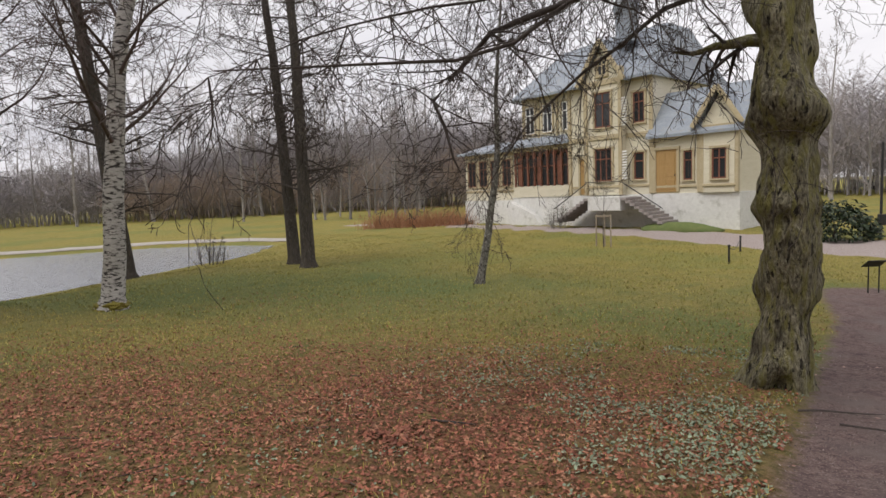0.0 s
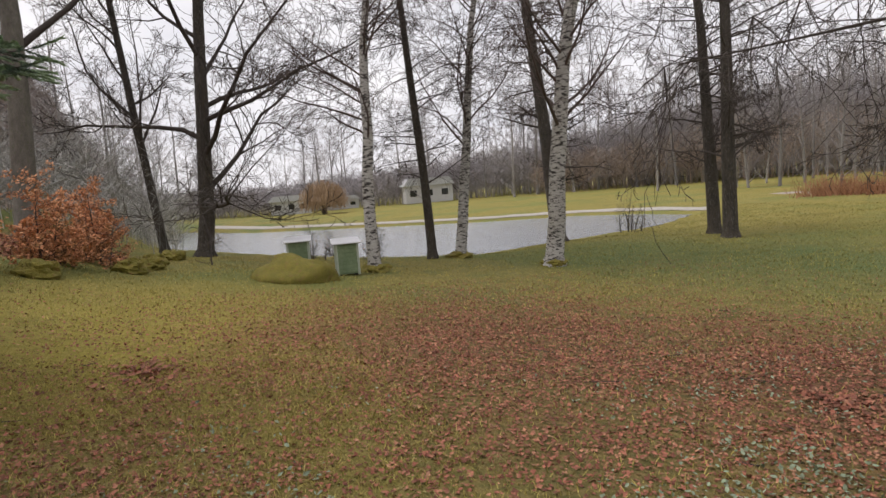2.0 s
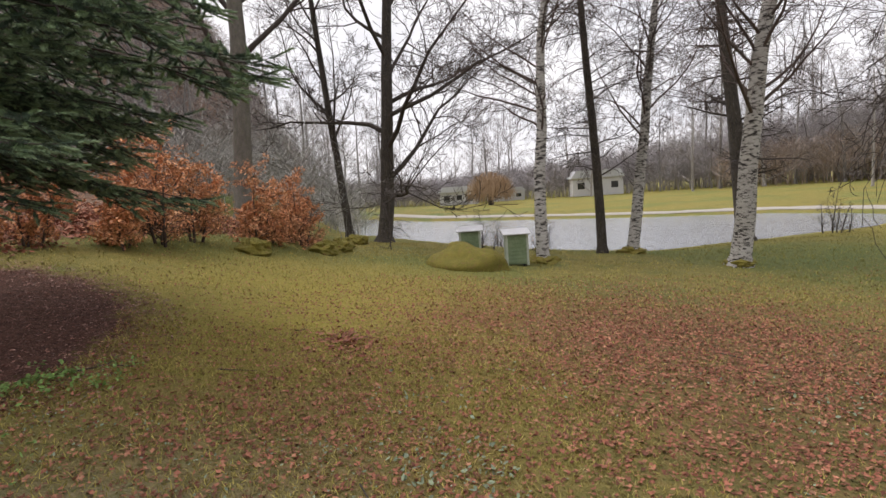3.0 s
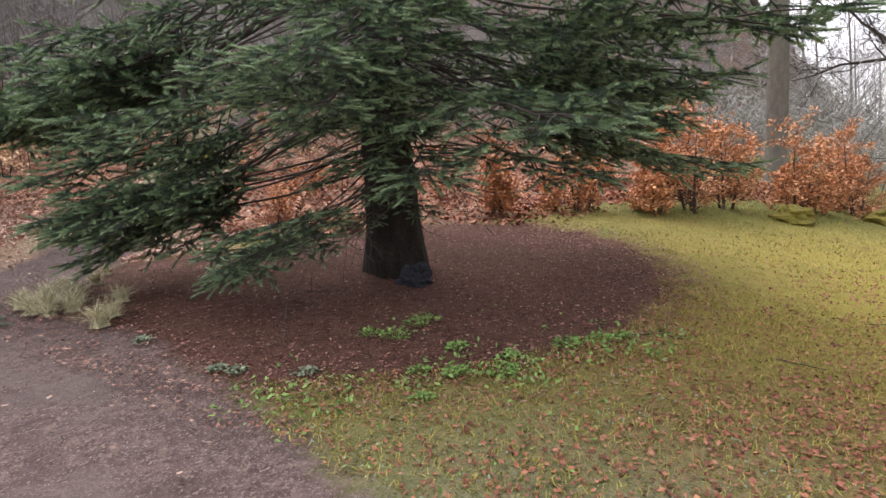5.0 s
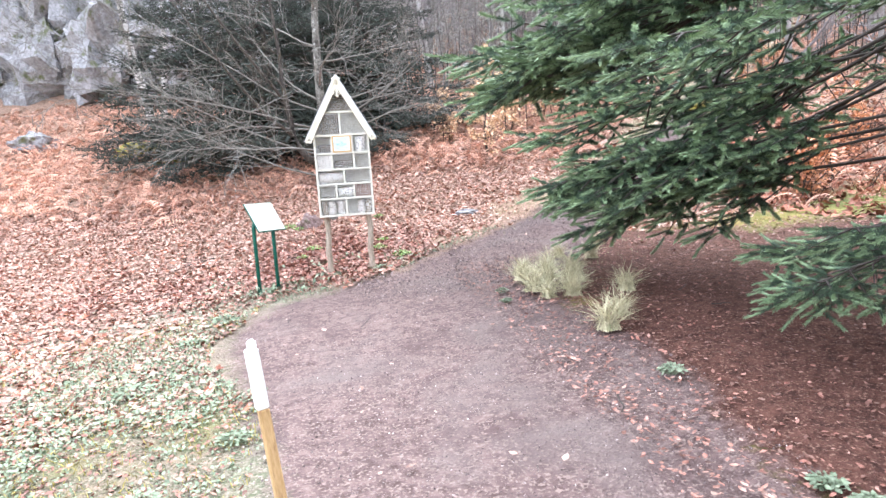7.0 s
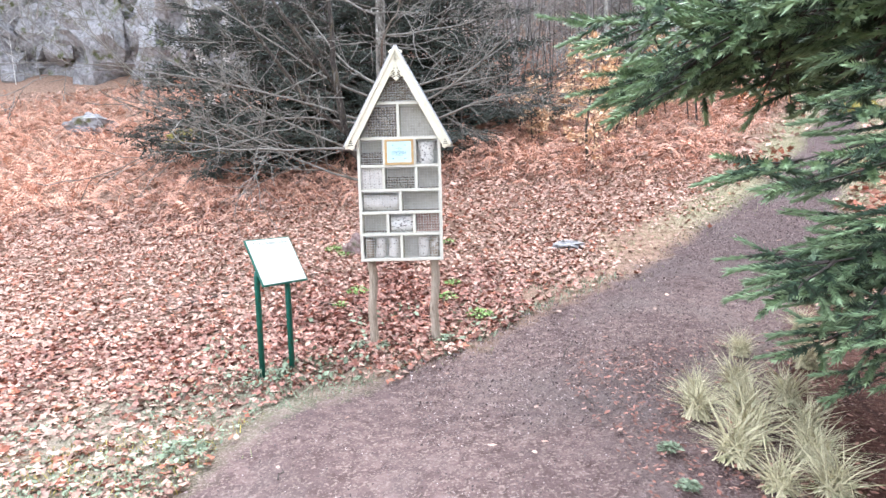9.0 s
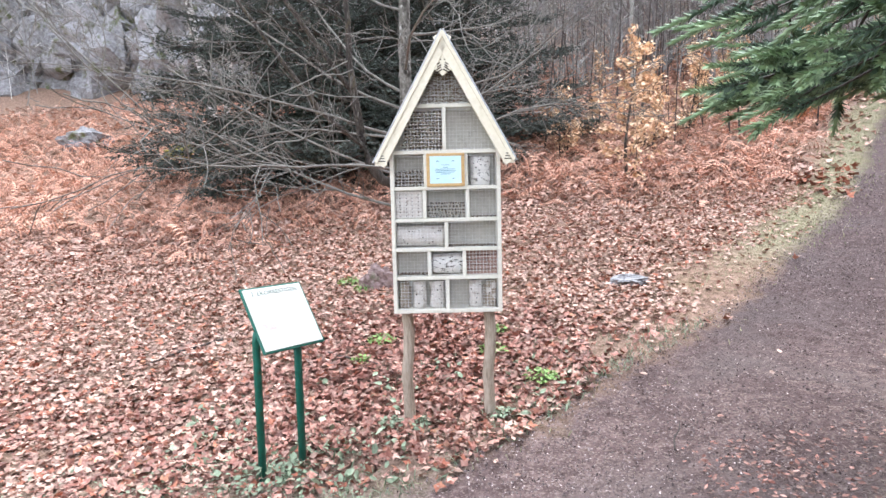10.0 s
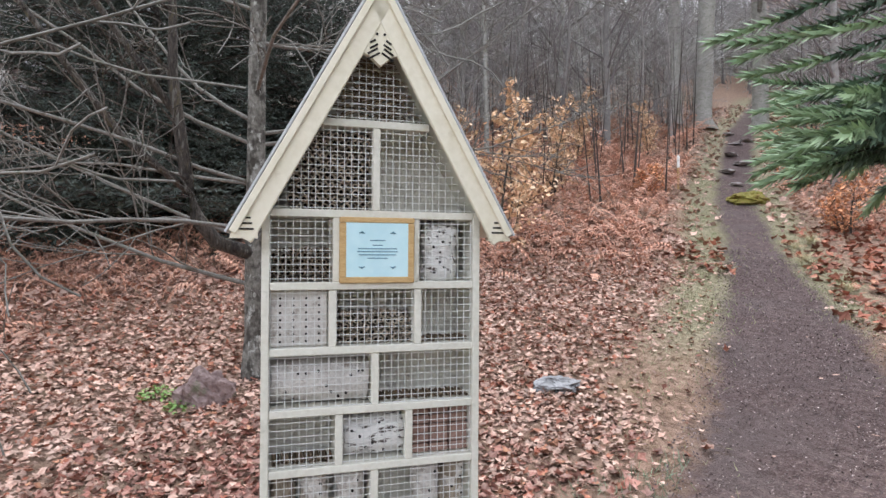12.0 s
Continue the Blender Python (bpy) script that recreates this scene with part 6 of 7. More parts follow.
for i in range(4, 10):
    for q in range(2):
        tw = [Geo() for _ in range(3)]
        a = rng.uniform(-1.3, 1.3)
        grow(rng, tw, main[i], (math.cos(a), math.sin(a), rng.uniform(0.0, 0.8)), rng.uniform(0.6, 1.4), 0.008, 0, dict(SPREAD, segs=(6, 4, 3), kids=(6, 3, 0), flare=0))
        for w in tw:
            bent.add(w.v, w.f)
part("bent_stem", bent, M["bark_dark"], mp_, "dark bent side stem", smooth=True)

# the dark yew behind it
DARK = bough(310, 2.0, 0.35, 0.05, ("twig", "needles_dark", "needles_dark"), 9, 0.14, 50, 0.06, 0.011)
yew = thing("conifer_bush", on_ground(0.9, -19.0, 0, 0.1), "dense dark conifer bush behind the spreading tree", "bush")
part("trunk", Geo().tube([(0, 0, 0), (0, 0, 2.5), (0, 0, 5.0)], [0.12, 0.08, 0.02], 8), M["bark_dark"], yew)
rng = random.Random(17)
for k in range(84):
    hh = 0.25 + 5.2 * (k / 84) ** 1.1
    m = pose(0, 0, hh, 0, 0, k * 137.5) @ pose(0.05, 0, 0, rng.uniform(-25, 25), rng.uniform(-18, 6), 0) @ Matrix.Scale(1.45 * (1 - 0.12 * hh) + 0.1, 4)
    b = part("bough", DARK[0], None, yew, m=m)
    tagged(part("needles", DARK[1], None, b), kind="stuff")
    tagged(part("young_foliage", DARK[2], None, b), kind="stuff")

copy_thing(yew, on_ground(-1.6, -20.2, 80, 0.1))
copy_thing(yew, on_ground(2.6, -20.4, 200, 0.1))
copy_thing(yew, on_ground(-0.2, -21.6, 310, 0.1))

# twin-stemmed birch before the rock face, tall pale trunks at the top of the path
tw = dict(BIRCH, kids=(20, 8, 5, 0))
tree("grey_birch", 5.3, -25.4, 9, 0.15, tw, M["bark_birch"], M["twig_grey"], 51, "pale lichened birch stem on the bank before the rocks", lean=(0.10, 0.0), group="bank birches")
tree("grey_birch", 5.0, -25.6, 9, 0.11, tw, M["bark_birch"], M["twig_grey"], 52, "pale lichened birch stem on the bank before the rocks", lean=(-0.10, 0.0), group="bank birches")
for i, (x, y, r) in enumerate(((-15.9, -26.1, 0.26), (-16.4, -25.3, 0.34), (-18.7, -24.8, 0.30), (-12.5, -27.5, 0.2), (-8.5, -27, 0.16), (-22.5, -24.0, 0.3), (-9.6, -24.2, 0.10), (-6.6, -22.8, 0.07))):
    tree("beech_tree", x, y, 17 if r > 0.15 else 9, r, dict(PARK, kids=(14, 6, 4, 3, 0)), M["bark_pale"], M["twig_grey"], 70 + i, "tall smooth grey beech trunk in the hillside wood", group="hillside beeches")


# ---- shrubs with dry leaves ----
LEAF = np.array([(-0.5, 0, 0), (-0.12, 0.30, 0.07), (-0.12, -0.30, 0.07), (-0.05, 0, 0.0), (0.28, 0.22, 0.05), (0.28, -0.22, 0.05), (0.58, 0, 0.12)])
LEAF_F = np.array([(0, 3, 1), (0, 2, 3), (1, 3, 4), (2, 5, 3), (4, 3, 6), (3, 5, 6)])


def many(name, template, faces, pos, yaw, tilt, roll, size, mat):
    """One mesh of many small copies of a template, each turned and sized its own way."""
    n = len(pos)
    cy, sy, ct, st_, cr, sr = np.cos(yaw), np.sin(yaw), np.cos(tilt), np.sin(tilt), np.cos(roll), np.sin(roll)
    R = np.empty((n, 3, 3))
    R[:, 0, 0], R[:, 0, 1], R[:, 0, 2] = cy * ct, cy * st_ * sr - sy * cr, cy * st_ * cr + sy * sr
    R[:, 1, 0], R[:, 1, 1], R[:, 1, 2] = sy * ct, sy * st_ * sr + cy * cr, sy * st_ * cr - cy * sr
    R[:, 2, 0], R[:, 2, 1], R[:, 2, 2] = -st_, ct * sr, ct * cr
    v = np.einsum("nij,nkj->nki", R, template[None] * np.asarray(size).reshape(n, 1, -1)) + np.asarray(pos)[:, None, :]
    k = len(template)
    f = (np.asarray(faces)[None] + (np.arange(n) * k)[:, None, None]).reshape(-1, np.shape(faces)[1])
    me_ = bpy.data.meshes.new(name)
    me_.from_pydata(v.reshape(-1, 3).tolist(), [], f.tolist())
    me_.materials.append(mat)
    return me_


def leafy_shrub(name, x, y, height, seed, label, leaf_mat, leaves, spread=0.5, leaf=0.06, category="shrub", group="", stems=3, bark="bark_dark"):
    r2, nr = random.Random(seed), np.random.default_rng(seed)
    wood = Geo()
    ends = []
    st_ = dict(segs=(7, 5, 4), bend=(0.07, 0.14, 0.2), lift=(0.03, 0.05, 0.0), taper=(0.85, 0.85, 0.8), thin=0.003, sides=(6, 4, 3), kids=(18, 7, 0), **{"from": (0.04, 0.12, 0)},
               ratio=(spread, 0.45), shrink=(0.6, 0.3), thick=(0.45, 0.55), angle=((0.8, 1.4), (0.4, 1.0)))
    for k in range(stems):
        geos = [Geo() for _ in range(3)]
        a = r2.uniform(0, 6.28)
        ln = height * (1.0 if k == 0 else r2.uniform(0.45, 0.8))
        grow(r2, geos, (0.12 * k * math.cos(a), 0.12 * k * math.sin(a), 0), (0.25 * math.cos(a) * (k > 0), 0.25 * math.sin(a) * (k > 0), 1), ln, 0.012 * height + 0.004, 0, st_)
        for q in geos:
            wood.add(q.v, q.f)
        ends += geos[2].v[::2] + geos[1].v[2::6]
    ob = thing(name, on_ground(x, y, r2.uniform(0, 360), 0.03), label, category, group)
    part("wood", wood, M[bark], ob, smooth=True)
    p = np.array(ends)[nr.integers(0, len(ends), leaves)] + nr.normal(0, 0.035, (leaves, 3))
    fol = part("foliage", many("foliage", LEAF, LEAF_F, p, nr.uniform(0, 6.28, leaves), nr.normal(0.3, 0.5, leaves), nr.normal(0, 0.6, leaves), nr.uniform(0.6, 1.2, leaves) * leaf, M[leaf_mat]), None, ob, "curled dry leaves still hanging")
    fol["kind"] = "stuff"
    return ob


for i, (x, y, hh) in enumerate(((-14.3, -2.9, 2.0), (-12.1, -4.5, 2.5), (-13.2, -4.2, 2.3), (-15.4, -2.5, 1.5), (-16.6, -2.0, 2.0), (-17.8, -2.3, 1.8), (-11.3, -5.0, 1.6), (-15.0, -5.5, 2.2), (-10.6, -6.3, 1.6), (-9.6, -7.6, 1.5))):
    leafy_shrub("beech_shrub", x, y, hh, 400 + i, "young beech shrub full of rust-orange winter leaves", "beech_leaf", 4600, 0.55, 0.07, group="beech shrubs", stems=4, bark="twig_birch")
leafy_shrub("beech_sapling", -3.98, -16.64, 2.2, 420, "slim beech sapling with a few golden leaves", "gold_leaf", 1700, 0.42, 0.085, "sapling", "beech saplings", 1)
for i, (x, y, hh) in enumerate(((-5.0, -18.3, 1.6), (-6.2, -19.0, 1.9), (-4.6, -19.8, 1.7), (-7.2, -20.4, 1.5), (-3.4, -18.6, 1.3), (-11.0, -21.8, 1.4), (-8.6, -21.6, 1.8))):
    leafy_shrub("beech_sapling", x, y, hh, 430 + i, "beech sapling with pale golden winter leaves", "gold_leaf", 1100, 0.45, 0.075, "sapling", "beech saplings", 2)
for i, (x, y, hh) in enumerate(((-8.5, -18.8, 0.7), (-14.6, -20.6, 1.0), (-12.2, -18.4, 0.8), (-9.5, -12.5, 1.2), (-8.0, -11.3, 1.0), (-11.5, -10.0, 1.3), (-6.8, -10.6, 0.8), (-10.0, -15.6, 1.1))):
    leafy_shrub("beech_shrub", x, y, hh, 450 + i, "low beech shrub with orange winter leaves on the bank", "beech_leaf", 900, 0.6, 0.07, group="beech shrubs", stems=3)
# bare shrubs
for i, (x, y, hh) in enumerate(((-21.3, 20.6, 2.2), (-17.6, 5.6, 1.6), (-24, 6.0, 1.5), (-19.0, 4.0, 1.6))):
    leafy_shrub("bare_shrub", x, y, hh, 470 + i, "bare thin-stemmed shrub at the water's edge", "beech_leaf", 12, 0.35, 0.05, group="pond shrubs", stems=6)
leafy_shrub("bare_shrub", -9.0, 39.5, 2.2, 480, "bare rounded shrub below the villa", "beech_leaf", 12, 0.5, 0.05, stems=9, bark="twig_grey")
# hummocks of moss at the beech shrubs
for i, (x, y) in enumerate(((-13.3, -2.9), (-16.0, -1.4), (-18.6, -0.8), (-20.6, -0.2), (-17.2, -1.0))):
    stone(x, y, (0.5, 0.4, 0.28), 500 + i, "yellow-green mossy stone at the edge of the lawn", "moss")
for i, (x, y) in enumerate(((-13.25, 9.6), (-15.0, 4.7), (-17.3, 8.7))):
    ob = stone(x, y, (0.42, 0.42, 0.20), 520 + i, "cushion of green moss at the foot of a birch", "moss", name="moss_cushion")
    ob["category"] = "moss"
# roots and a dark stone at the foot of the spruce
stone(-4.72, -5.7, (0.26, 0.18, 0.18), 511, "dark blue-grey stone at the foot of the spruce", "rock_dark", 40)

# ---- far off: brushwood, houses, willow, hedge, bush, van ----
def stems_(name, pos, height, width, lean, mat, label, seed):
    """Thin upright stems past counting, each a tapered three-sided rod."""
    nr, n = np.random.default_rng(seed), len(pos)
    a = np.array([(math.cos(2.094 * i), math.sin(2.094 * i)) for i in range(3)])
    base = np.concatenate([np.c_[a, np.zeros(3)], [(0, 0, 1)]])
    h, w = nr.uniform(*height, n), nr.uniform(*width, n)
    me_ = many(name, base, [(0, 1, 3), (1, 2, 3), (2, 0, 3)], pos, nr.uniform(0, 6.28, n), nr.normal(0, lean, n), nr.normal(0, lean, n), np.stack([w, w, h], 1), mat)
    return tagged(new(name, me_), label, "brushwood", kind="stuff")


nr = np.random.default_rng(6)


def treelets(seed, twigs):
    """A small bare tree one metre high: a thin stem and a rounded crown of twig slivers, as corners and faces."""
    r3 = np.random.default_rng(seed)
    vs, fs = [(0.5, 0, 0), (-0.25, 0.43, 0), (-0.25, -0.43, 0), (0, 0, 0.92)], [(0, 1, 3), (1, 2, 3), (2, 0, 3)]
    wide = [1.0] * 4
    for k in range(twigs):
        h = 0.18 + 0.72 * r3.random() ** 0.8
        a, up = r3.uniform(0, 6.28), r3.uniform(0.25, 1.1)
        ln = (0.16 + 0.28 * math.sin(math.pi * min(h, 0.95))) * r3.uniform(0.6, 1.1)
        start = r3.random() ** 1.5 * 0.22 * math.sin(math.pi * h)
        d = Vector((math.cos(a), math.sin(a), up)).normalized()
        p = Vector((math.cos(a) * start, math.sin(a) * start, h))
        q = p + d * ln
        w = d.cross(Vector((r3.normal(), r3.normal(), r3.normal()))).normalized()
        o = len(vs)
        vs += [tuple(p), tuple(p), tuple(q)]
        wide += [tuple(w * 0.34), tuple(w * -0.34), (0, 0, 0)]
        fs.append((o, o + 1, o + 2))
    return vs, wide, fs


def thicket(name, pos, tall, stem, mat, label, seed, twigs=44, category="brushwood"):
    """Many bare little trees in one mesh; stem is the width of a stem and of its twigs."""
    r3 = np.random.default_rng(seed)
    vs, wide, fs = treelets(seed, twigs)
    off = np.array([w if isinstance(w, tuple) else (0, 0, 0) for w in wide])
    base = np.array(vs, float)
    trunk = base[:4].copy()
    base[:4, :2] = 0
    off[:4, :2] = trunk[:, :2]
    n = len(pos)
    tall = np.broadcast_to(tall, n) * r3.uniform(0.6, 1.15, n)
    wd = stem * r3.uniform(0.6, 1.5, n)
    a, sq = r3.uniform(0, 6.28, n), r3.uniform(0.75, 1.3, n)
    lx, ly = r3.normal(0, 0.10, n), r3.normal(0, 0.10, n)
    p = base[None] * tall[:, None, None]
    p[:, :, :2] *= sq[:, None, None]
    p = p + off[None] * wd[:, None, None]
    c, d = np.cos(a)[:, None], np.sin(a)[:, None]
    x, y, z = p[:, :, 0] * c - p[:, :, 1] * d + lx[:, None] * p[:, :, 2], p[:, :, 0] * d + p[:, :, 1] * c + ly[:, None] * p[:, :, 2], p[:, :, 2]
    v = np.stack([x, y, z], -1) + np.asarray(pos)[:, None, :]
    f = (np.array(fs)[None] + (np.arange(n) * len(base))[:, None, None]).reshape(-1, 3)
    me_ = bpy.data.meshes.new(name)
    me_.from_pydata(v.reshape(-1, 3).tolist(), [], f.tolist())
    me_.materials.append(mat)
    return tagged(new(name, me_), label, category, kind="stuff")


def ring(n, a0, a1, d0, d1):
    a, d = np.radians(nr.uniform(a0, a1, n)), nr.uniform(d0, d1, n)
    x, y = -d * np.cos(a), d * np.sin(a)
    return np.stack([x, y, ground(x, y) - 0.2], 1), np.degrees(a)


SKYLINE = ((-12, 12, 18, 34, 46, 60, 98, 140), (5.5, 6, 7, 10, 14, 18, 16, 14))
# the haze over this wood lies in its pale colour only
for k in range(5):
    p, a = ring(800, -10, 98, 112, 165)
    thicket("far_brushwood", p, np.interp(a, *SKYLINE), 0.11, M["hazed_brush"], "hazy grey-brown leafless wood beyond the lawns", 610 + k)
for k in range(2):
    p, a = ring(900, 36, 96, 100, 150)
    thicket("far_brushwood", p, np.interp(a, *SKYLINE) * 0.6, 0.09, M["far_wood_warm"], "brown leafless undergrowth at the foot of the far wood", 620 + k)
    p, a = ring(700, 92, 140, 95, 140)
    thicket("far_brushwood", p, np.interp(a, *SKYLINE), 0.11, M["hazed_brush"], "hazy grey-brown leafless wood behind the villa", 630 + k)
for k in range(5):
    x, y = nr.uniform(-50, 30, 900), nr.uniform(-62, -23, 900)
    keep = (strip(x, y, PATH) > 1.6) & ~((x > 1) & (x < 16) & (y > -31))
    x, y = x[keep], y[keep]
    thicket("hillside_brushwood", np.stack([x, y, ground(x, y) - 0.1], 1), 1.2 + 6.5 * nr.random(len(x)) ** 1.5, 0.03, M["hill_brush"], "tangle of thin grey leafless stems on the wooded hillside", 640 + k)
for k in range(3):
    x, y = nr.uniform(-50, -22, 300), nr.uniform(-22, 0.5, 300)
    keep = pond_distance(x, y) > 0.6
    x, y = x[keep], y[keep]
    thicket("bank_brushwood", np.stack([x, y, ground(x, y) - 0.1], 1), nr.uniform(1.5, 5.5, len(x)), 0.03, M["hill_brush"], "thin bare saplings and scrub along the pond bank", 650 + k)
for k in range(4):
    x, y = nr.uniform(-96, -52, 800), nr.uniform(-40, -3, 800)
    thicket("hill_brushwood", np.stack([x, y, ground(x, y) - 0.1], 1), nr.uniform(1.5, 4.5, len(x)), 0.06, M["hill_scrub"], "grey-brown leafless scrub covering the steep hill", 660 + k)
x, y = nr.uniform(-20, -1.5, 260), nr.uniform(-30, -18, 260)
keep = strip(x, y, PATH) > 0.8
stems_("hillside_saplings", np.stack([x, y, ground(x, y) - 0.1], 1)[keep], (1.5, 5), (0.012, 0.03), 0.06, M["twig"], "slender dark upright saplings on the hillside", 65)

# orange-red hedge left of the villa, clipped willow and white houses beyond the pond
hx = nr.uniform(0, 1, 1500)
x, y = -25.4 + 7.2 * hx + nr.normal(0, 0.5, 1500), 42.6 + 3.2 * hx + nr.normal(0, 0.9, 1500)
ob = stems_("dogwood_hedge", np.stack([x, y, ground(x, y) - 0.05], 1), (0.8, 2.1), (0.012, 0.03), 0.4, M["dogwood"], "thicket of bare orange-red stems beside the villa", 66)
ob["category"] = "hedge"
wl_ = thing("willow_tree", on_ground(-90.8, 24.9), "round orange-twigged bare willow on the far lawn", "tree")
part("trunk", Geo().tube([(0, 0, -0.2), (0, 0, 2.0), (0.2, 0, 3.2)], [0.45, 0.35, 0.25], 8), M["bark_dark"], wl_)
a, e = nr.uniform(0, 6.28, 1600), np.arccos(nr.uniform(-0.35, 1, 1600))
r = nr.uniform(0.5, 1, 1600)
p = np.stack([4.0 * r * np.sin(e) * np.cos(a), 4.0 * r * np.sin(e) * np.sin(a), 2.4 + 3.2 * r * np.cos(e)], 1)
rod = np.array([(0.0, 0.06, 0), (0, -0.06, 0), (0.06, 0, 0.0), (0, 0, -1.4)])
fol = part("crown", many("willow_crown", rod, [(0, 1, 3), (1, 2, 3), (2, 0, 3)], p, a, nr.normal(0, 0.3, 1600), nr.normal(0, 0.3, 1600), nr.uniform(0.6, 1.3, 1600), M["willow"]), None, wl_, "drooping orange twigs")
fol["kind"] = "stuff"
for i, (x, y, w, d, h, tr) in enumerate(((-108, 23.5, 7, 5, 3.4, 80), (-101, 48, 9, 6, 4.6, 75), (-112, 34, 7, 5, 2.6, 80))):
    hs_ = thing("far_house", on_ground(x, y, tr), "low white house with a pale roof beyond the pond", "house", "far houses")
    part("wall", Geo().box((0, 0, h * 0.35), (w, d, h * 0.7)), M["house_white"], hs_)
    part("roof", Geo().prism([(-w / 2 - 0.4, h * 0.70), (w / 2 + 0.4, h * 0.70), (w / 2 - 0.6, h), (-w / 2 + 0.6, h)], -d / 2 - 0.4, d / 2 + 0.4), M["roof_felt"], hs_)
    for q in range(3):
        for s in (-1, 1):
            part("window", Geo().box((-w / 3 + q * w / 3, s * (d / 2 + 0.02), h * 0.40), (w * 0.14, 0.05, h * 0.25)), M["glass"], hs_)
rh = thing("rhododendron_bush", on_ground(5.3, 30.2), "low dark evergreen bush beside the gravel drive", "bush")
a, e, r = nr.uniform(0, 6.28, 2600), np.arccos(nr.uniform(0, 1, 2600)), nr.uniform(0.75, 1.05, 2600)
bump_ = 1 + 0.15 * np.sin(3 * a + 1) * np.sin(4 * e)
p = np.stack([1.75 * r * bump_ * np.sin(e) * np.cos(a), 1.3 * r * bump_ * np.sin(e) * np.sin(a), 1.55 * r * bump_ * np.cos(e)], 1)
part("stem", Geo().tube([(0, 0, -0.1), (0.1, 0, 0.5), (0.3, 0.1, 1.0)], [0.08, 0.06, 0.02], 6), M["twig"], rh)
fol = part("foliage", many("rhododendron_foliage", LEAF, LEAF_F, p, a, nr.normal(0.4, 0.5, 2600), nr.normal(0, 0.6, 2600), nr.uniform(0.12, 0.22, 2600), M["rhodo"]), None, rh)
fol["kind"] = "stuff"
van = thing("van", on_ground(27.0, 128.0, 8), "small white van parked far off by the road", "van")
body = Geo().prism([(-2.2, 0.45), (2.1, 0.45), (2.2, 0.9), (1.5, 1.15), (0.9, 1.85), (-2.1, 1.9), (-2.25, 1.2)], -0.85, 0.85)
part("body", body, M["white_paint"], van)
part("window", Geo().prism([(0.25, 1.2), (1.3, 1.2), (0.85, 1.75), (0.25, 1.75)], -0.87, 0.87), M["glass"], van)
for sx in (-1.4, 1.35):
    for sy in (-0.8, 0.8):
        part("wheel", Geo().tube([(sx, sy - 0.1, 0.33), (sx, sy + 0.1, 0.33)], [0.33, 0.33], 14), M["tyre"], van)

# the pale footpath round the far shore
shore = [Vector((x, y, 0)) for x, y in POND[6:13]]
fine = [shore[i].lerp(shore[i + 1], q / 12) for i in range(len(shore) - 1) for q in range(12)]
mid_ = Vector((-45, 10, 0))
g = Geo()
for i, p in enumerate(fine):
    t = (fine[min(i + 1, len(fine) - 1)] - fine[max(i - 1, 0)]).normalized()
    nrm = Vector((t.y, -t.x, 0))
    if (p + nrm - mid_).length < (p - mid_).length:
        nrm = -nrm
    for off, up in ((1.4, 0.03), (1.5, 0.10), (2.3, 0.12), (2.4, 0.04)):
        q = p + nrm * off
        g.v.append((q.x, q.y, gz(q.x, q.y) + up))
for i in range(len(fine) - 1):
    for j in range(3):
        g.f.append((4 * i + j, 4 * i + j + 1, 4 * i + 5 + j, 4 * i + 4 + j))
tagged(part("footpath", g, M["gravel_pale"]), "pale gravel footpath along the far shore of the pond", "path", kind="structure")

# ---- what lies and grows on the ground, past counting ----
nr = np.random.default_rng(12)


LOBED = np.array([(-0.42, 0.0, 0.0), (-0.02, 0.46, 0.12), (0.14, 0.17, 0.02), (0.58, 0.03, 0.10), (0.13, -0.19, 0.02), (-0.05, -0.44, 0.09)])
LOBED_F = np.array([(0, 5, 4), (0, 4, 3), (0, 3, 2), (0, 2, 1)])


def put_leaves(name, n, x0, x1, y0, y1, dens, size, mat, label, lift=0.012, curl=0.35, lobed=False):
    x, y = nr.uniform(x0, x1, n), nr.uniform(y0, y1, n)
    k = nr.random(n) < dens(x, y)
    x, y = x[k], y[k]
    m = len(x)
    z = ground(x, y) + nr.uniform(0.0, lift, m) + 0.006
    me_ = many(name, LOBED if lobed else LEAF, LOBED_F if lobed else LEAF_F, np.stack([x, y, z], 1), nr.uniform(0, 6.28, m), nr.normal(0, curl, m), nr.normal(0, curl, m) + (nr.random(m) < 0.3) * 3.14, nr.uniform(0.55, 1.4, m) * size, mat)
    return tagged(new(name, me_), label, "leaves", kind="stuff")


def off_path(x, y):
    return (strip(x, y, PATH) > 0.05 + 0.12 * ripple(x * 2, y * 2)) & (needle_bed(x, y) > -0.2)


def edge_thin(x, y):
    """Fewer leaves on the grassy rim of the path beyond the hotel."""
    rim = np.clip((strip(x, y, PATH) - 0.2 - 0.25 * ripple(x * 1.3, y * 1.3)) / 0.8, 0.12, 1)
    return np.where((y < -11.0) & (x < -1.6), rim, 1)


def patch(x, y, s=1.0, lo=0.1):
    return np.clip(0.5 + 0.45 * ripple(x * s, y * s + 3) - lo, 0, 1)


put_leaves("leaf_litter", 380000, -12, 3.5, -4.5, 13, lambda x, y: np.clip(litter_amount(x, y), 0.05, 1) * (0.45 + 0.55 * patch(x, y, 1.3, 0)) * off_path(x, y), 0.035, M["litter"], "scattered red-brown fallen leaves on the lawn", lobed=True)
def dark_floor(x, y):
    """Where the darker leaves lie, round the hotel and along the foot of the slope."""
    return np.clip(1.1 - np.hypot((x + 0.2) / 2.8, (y + 11.2) / 1.45) + 0.3 * ripple(x, y), 0, 1)


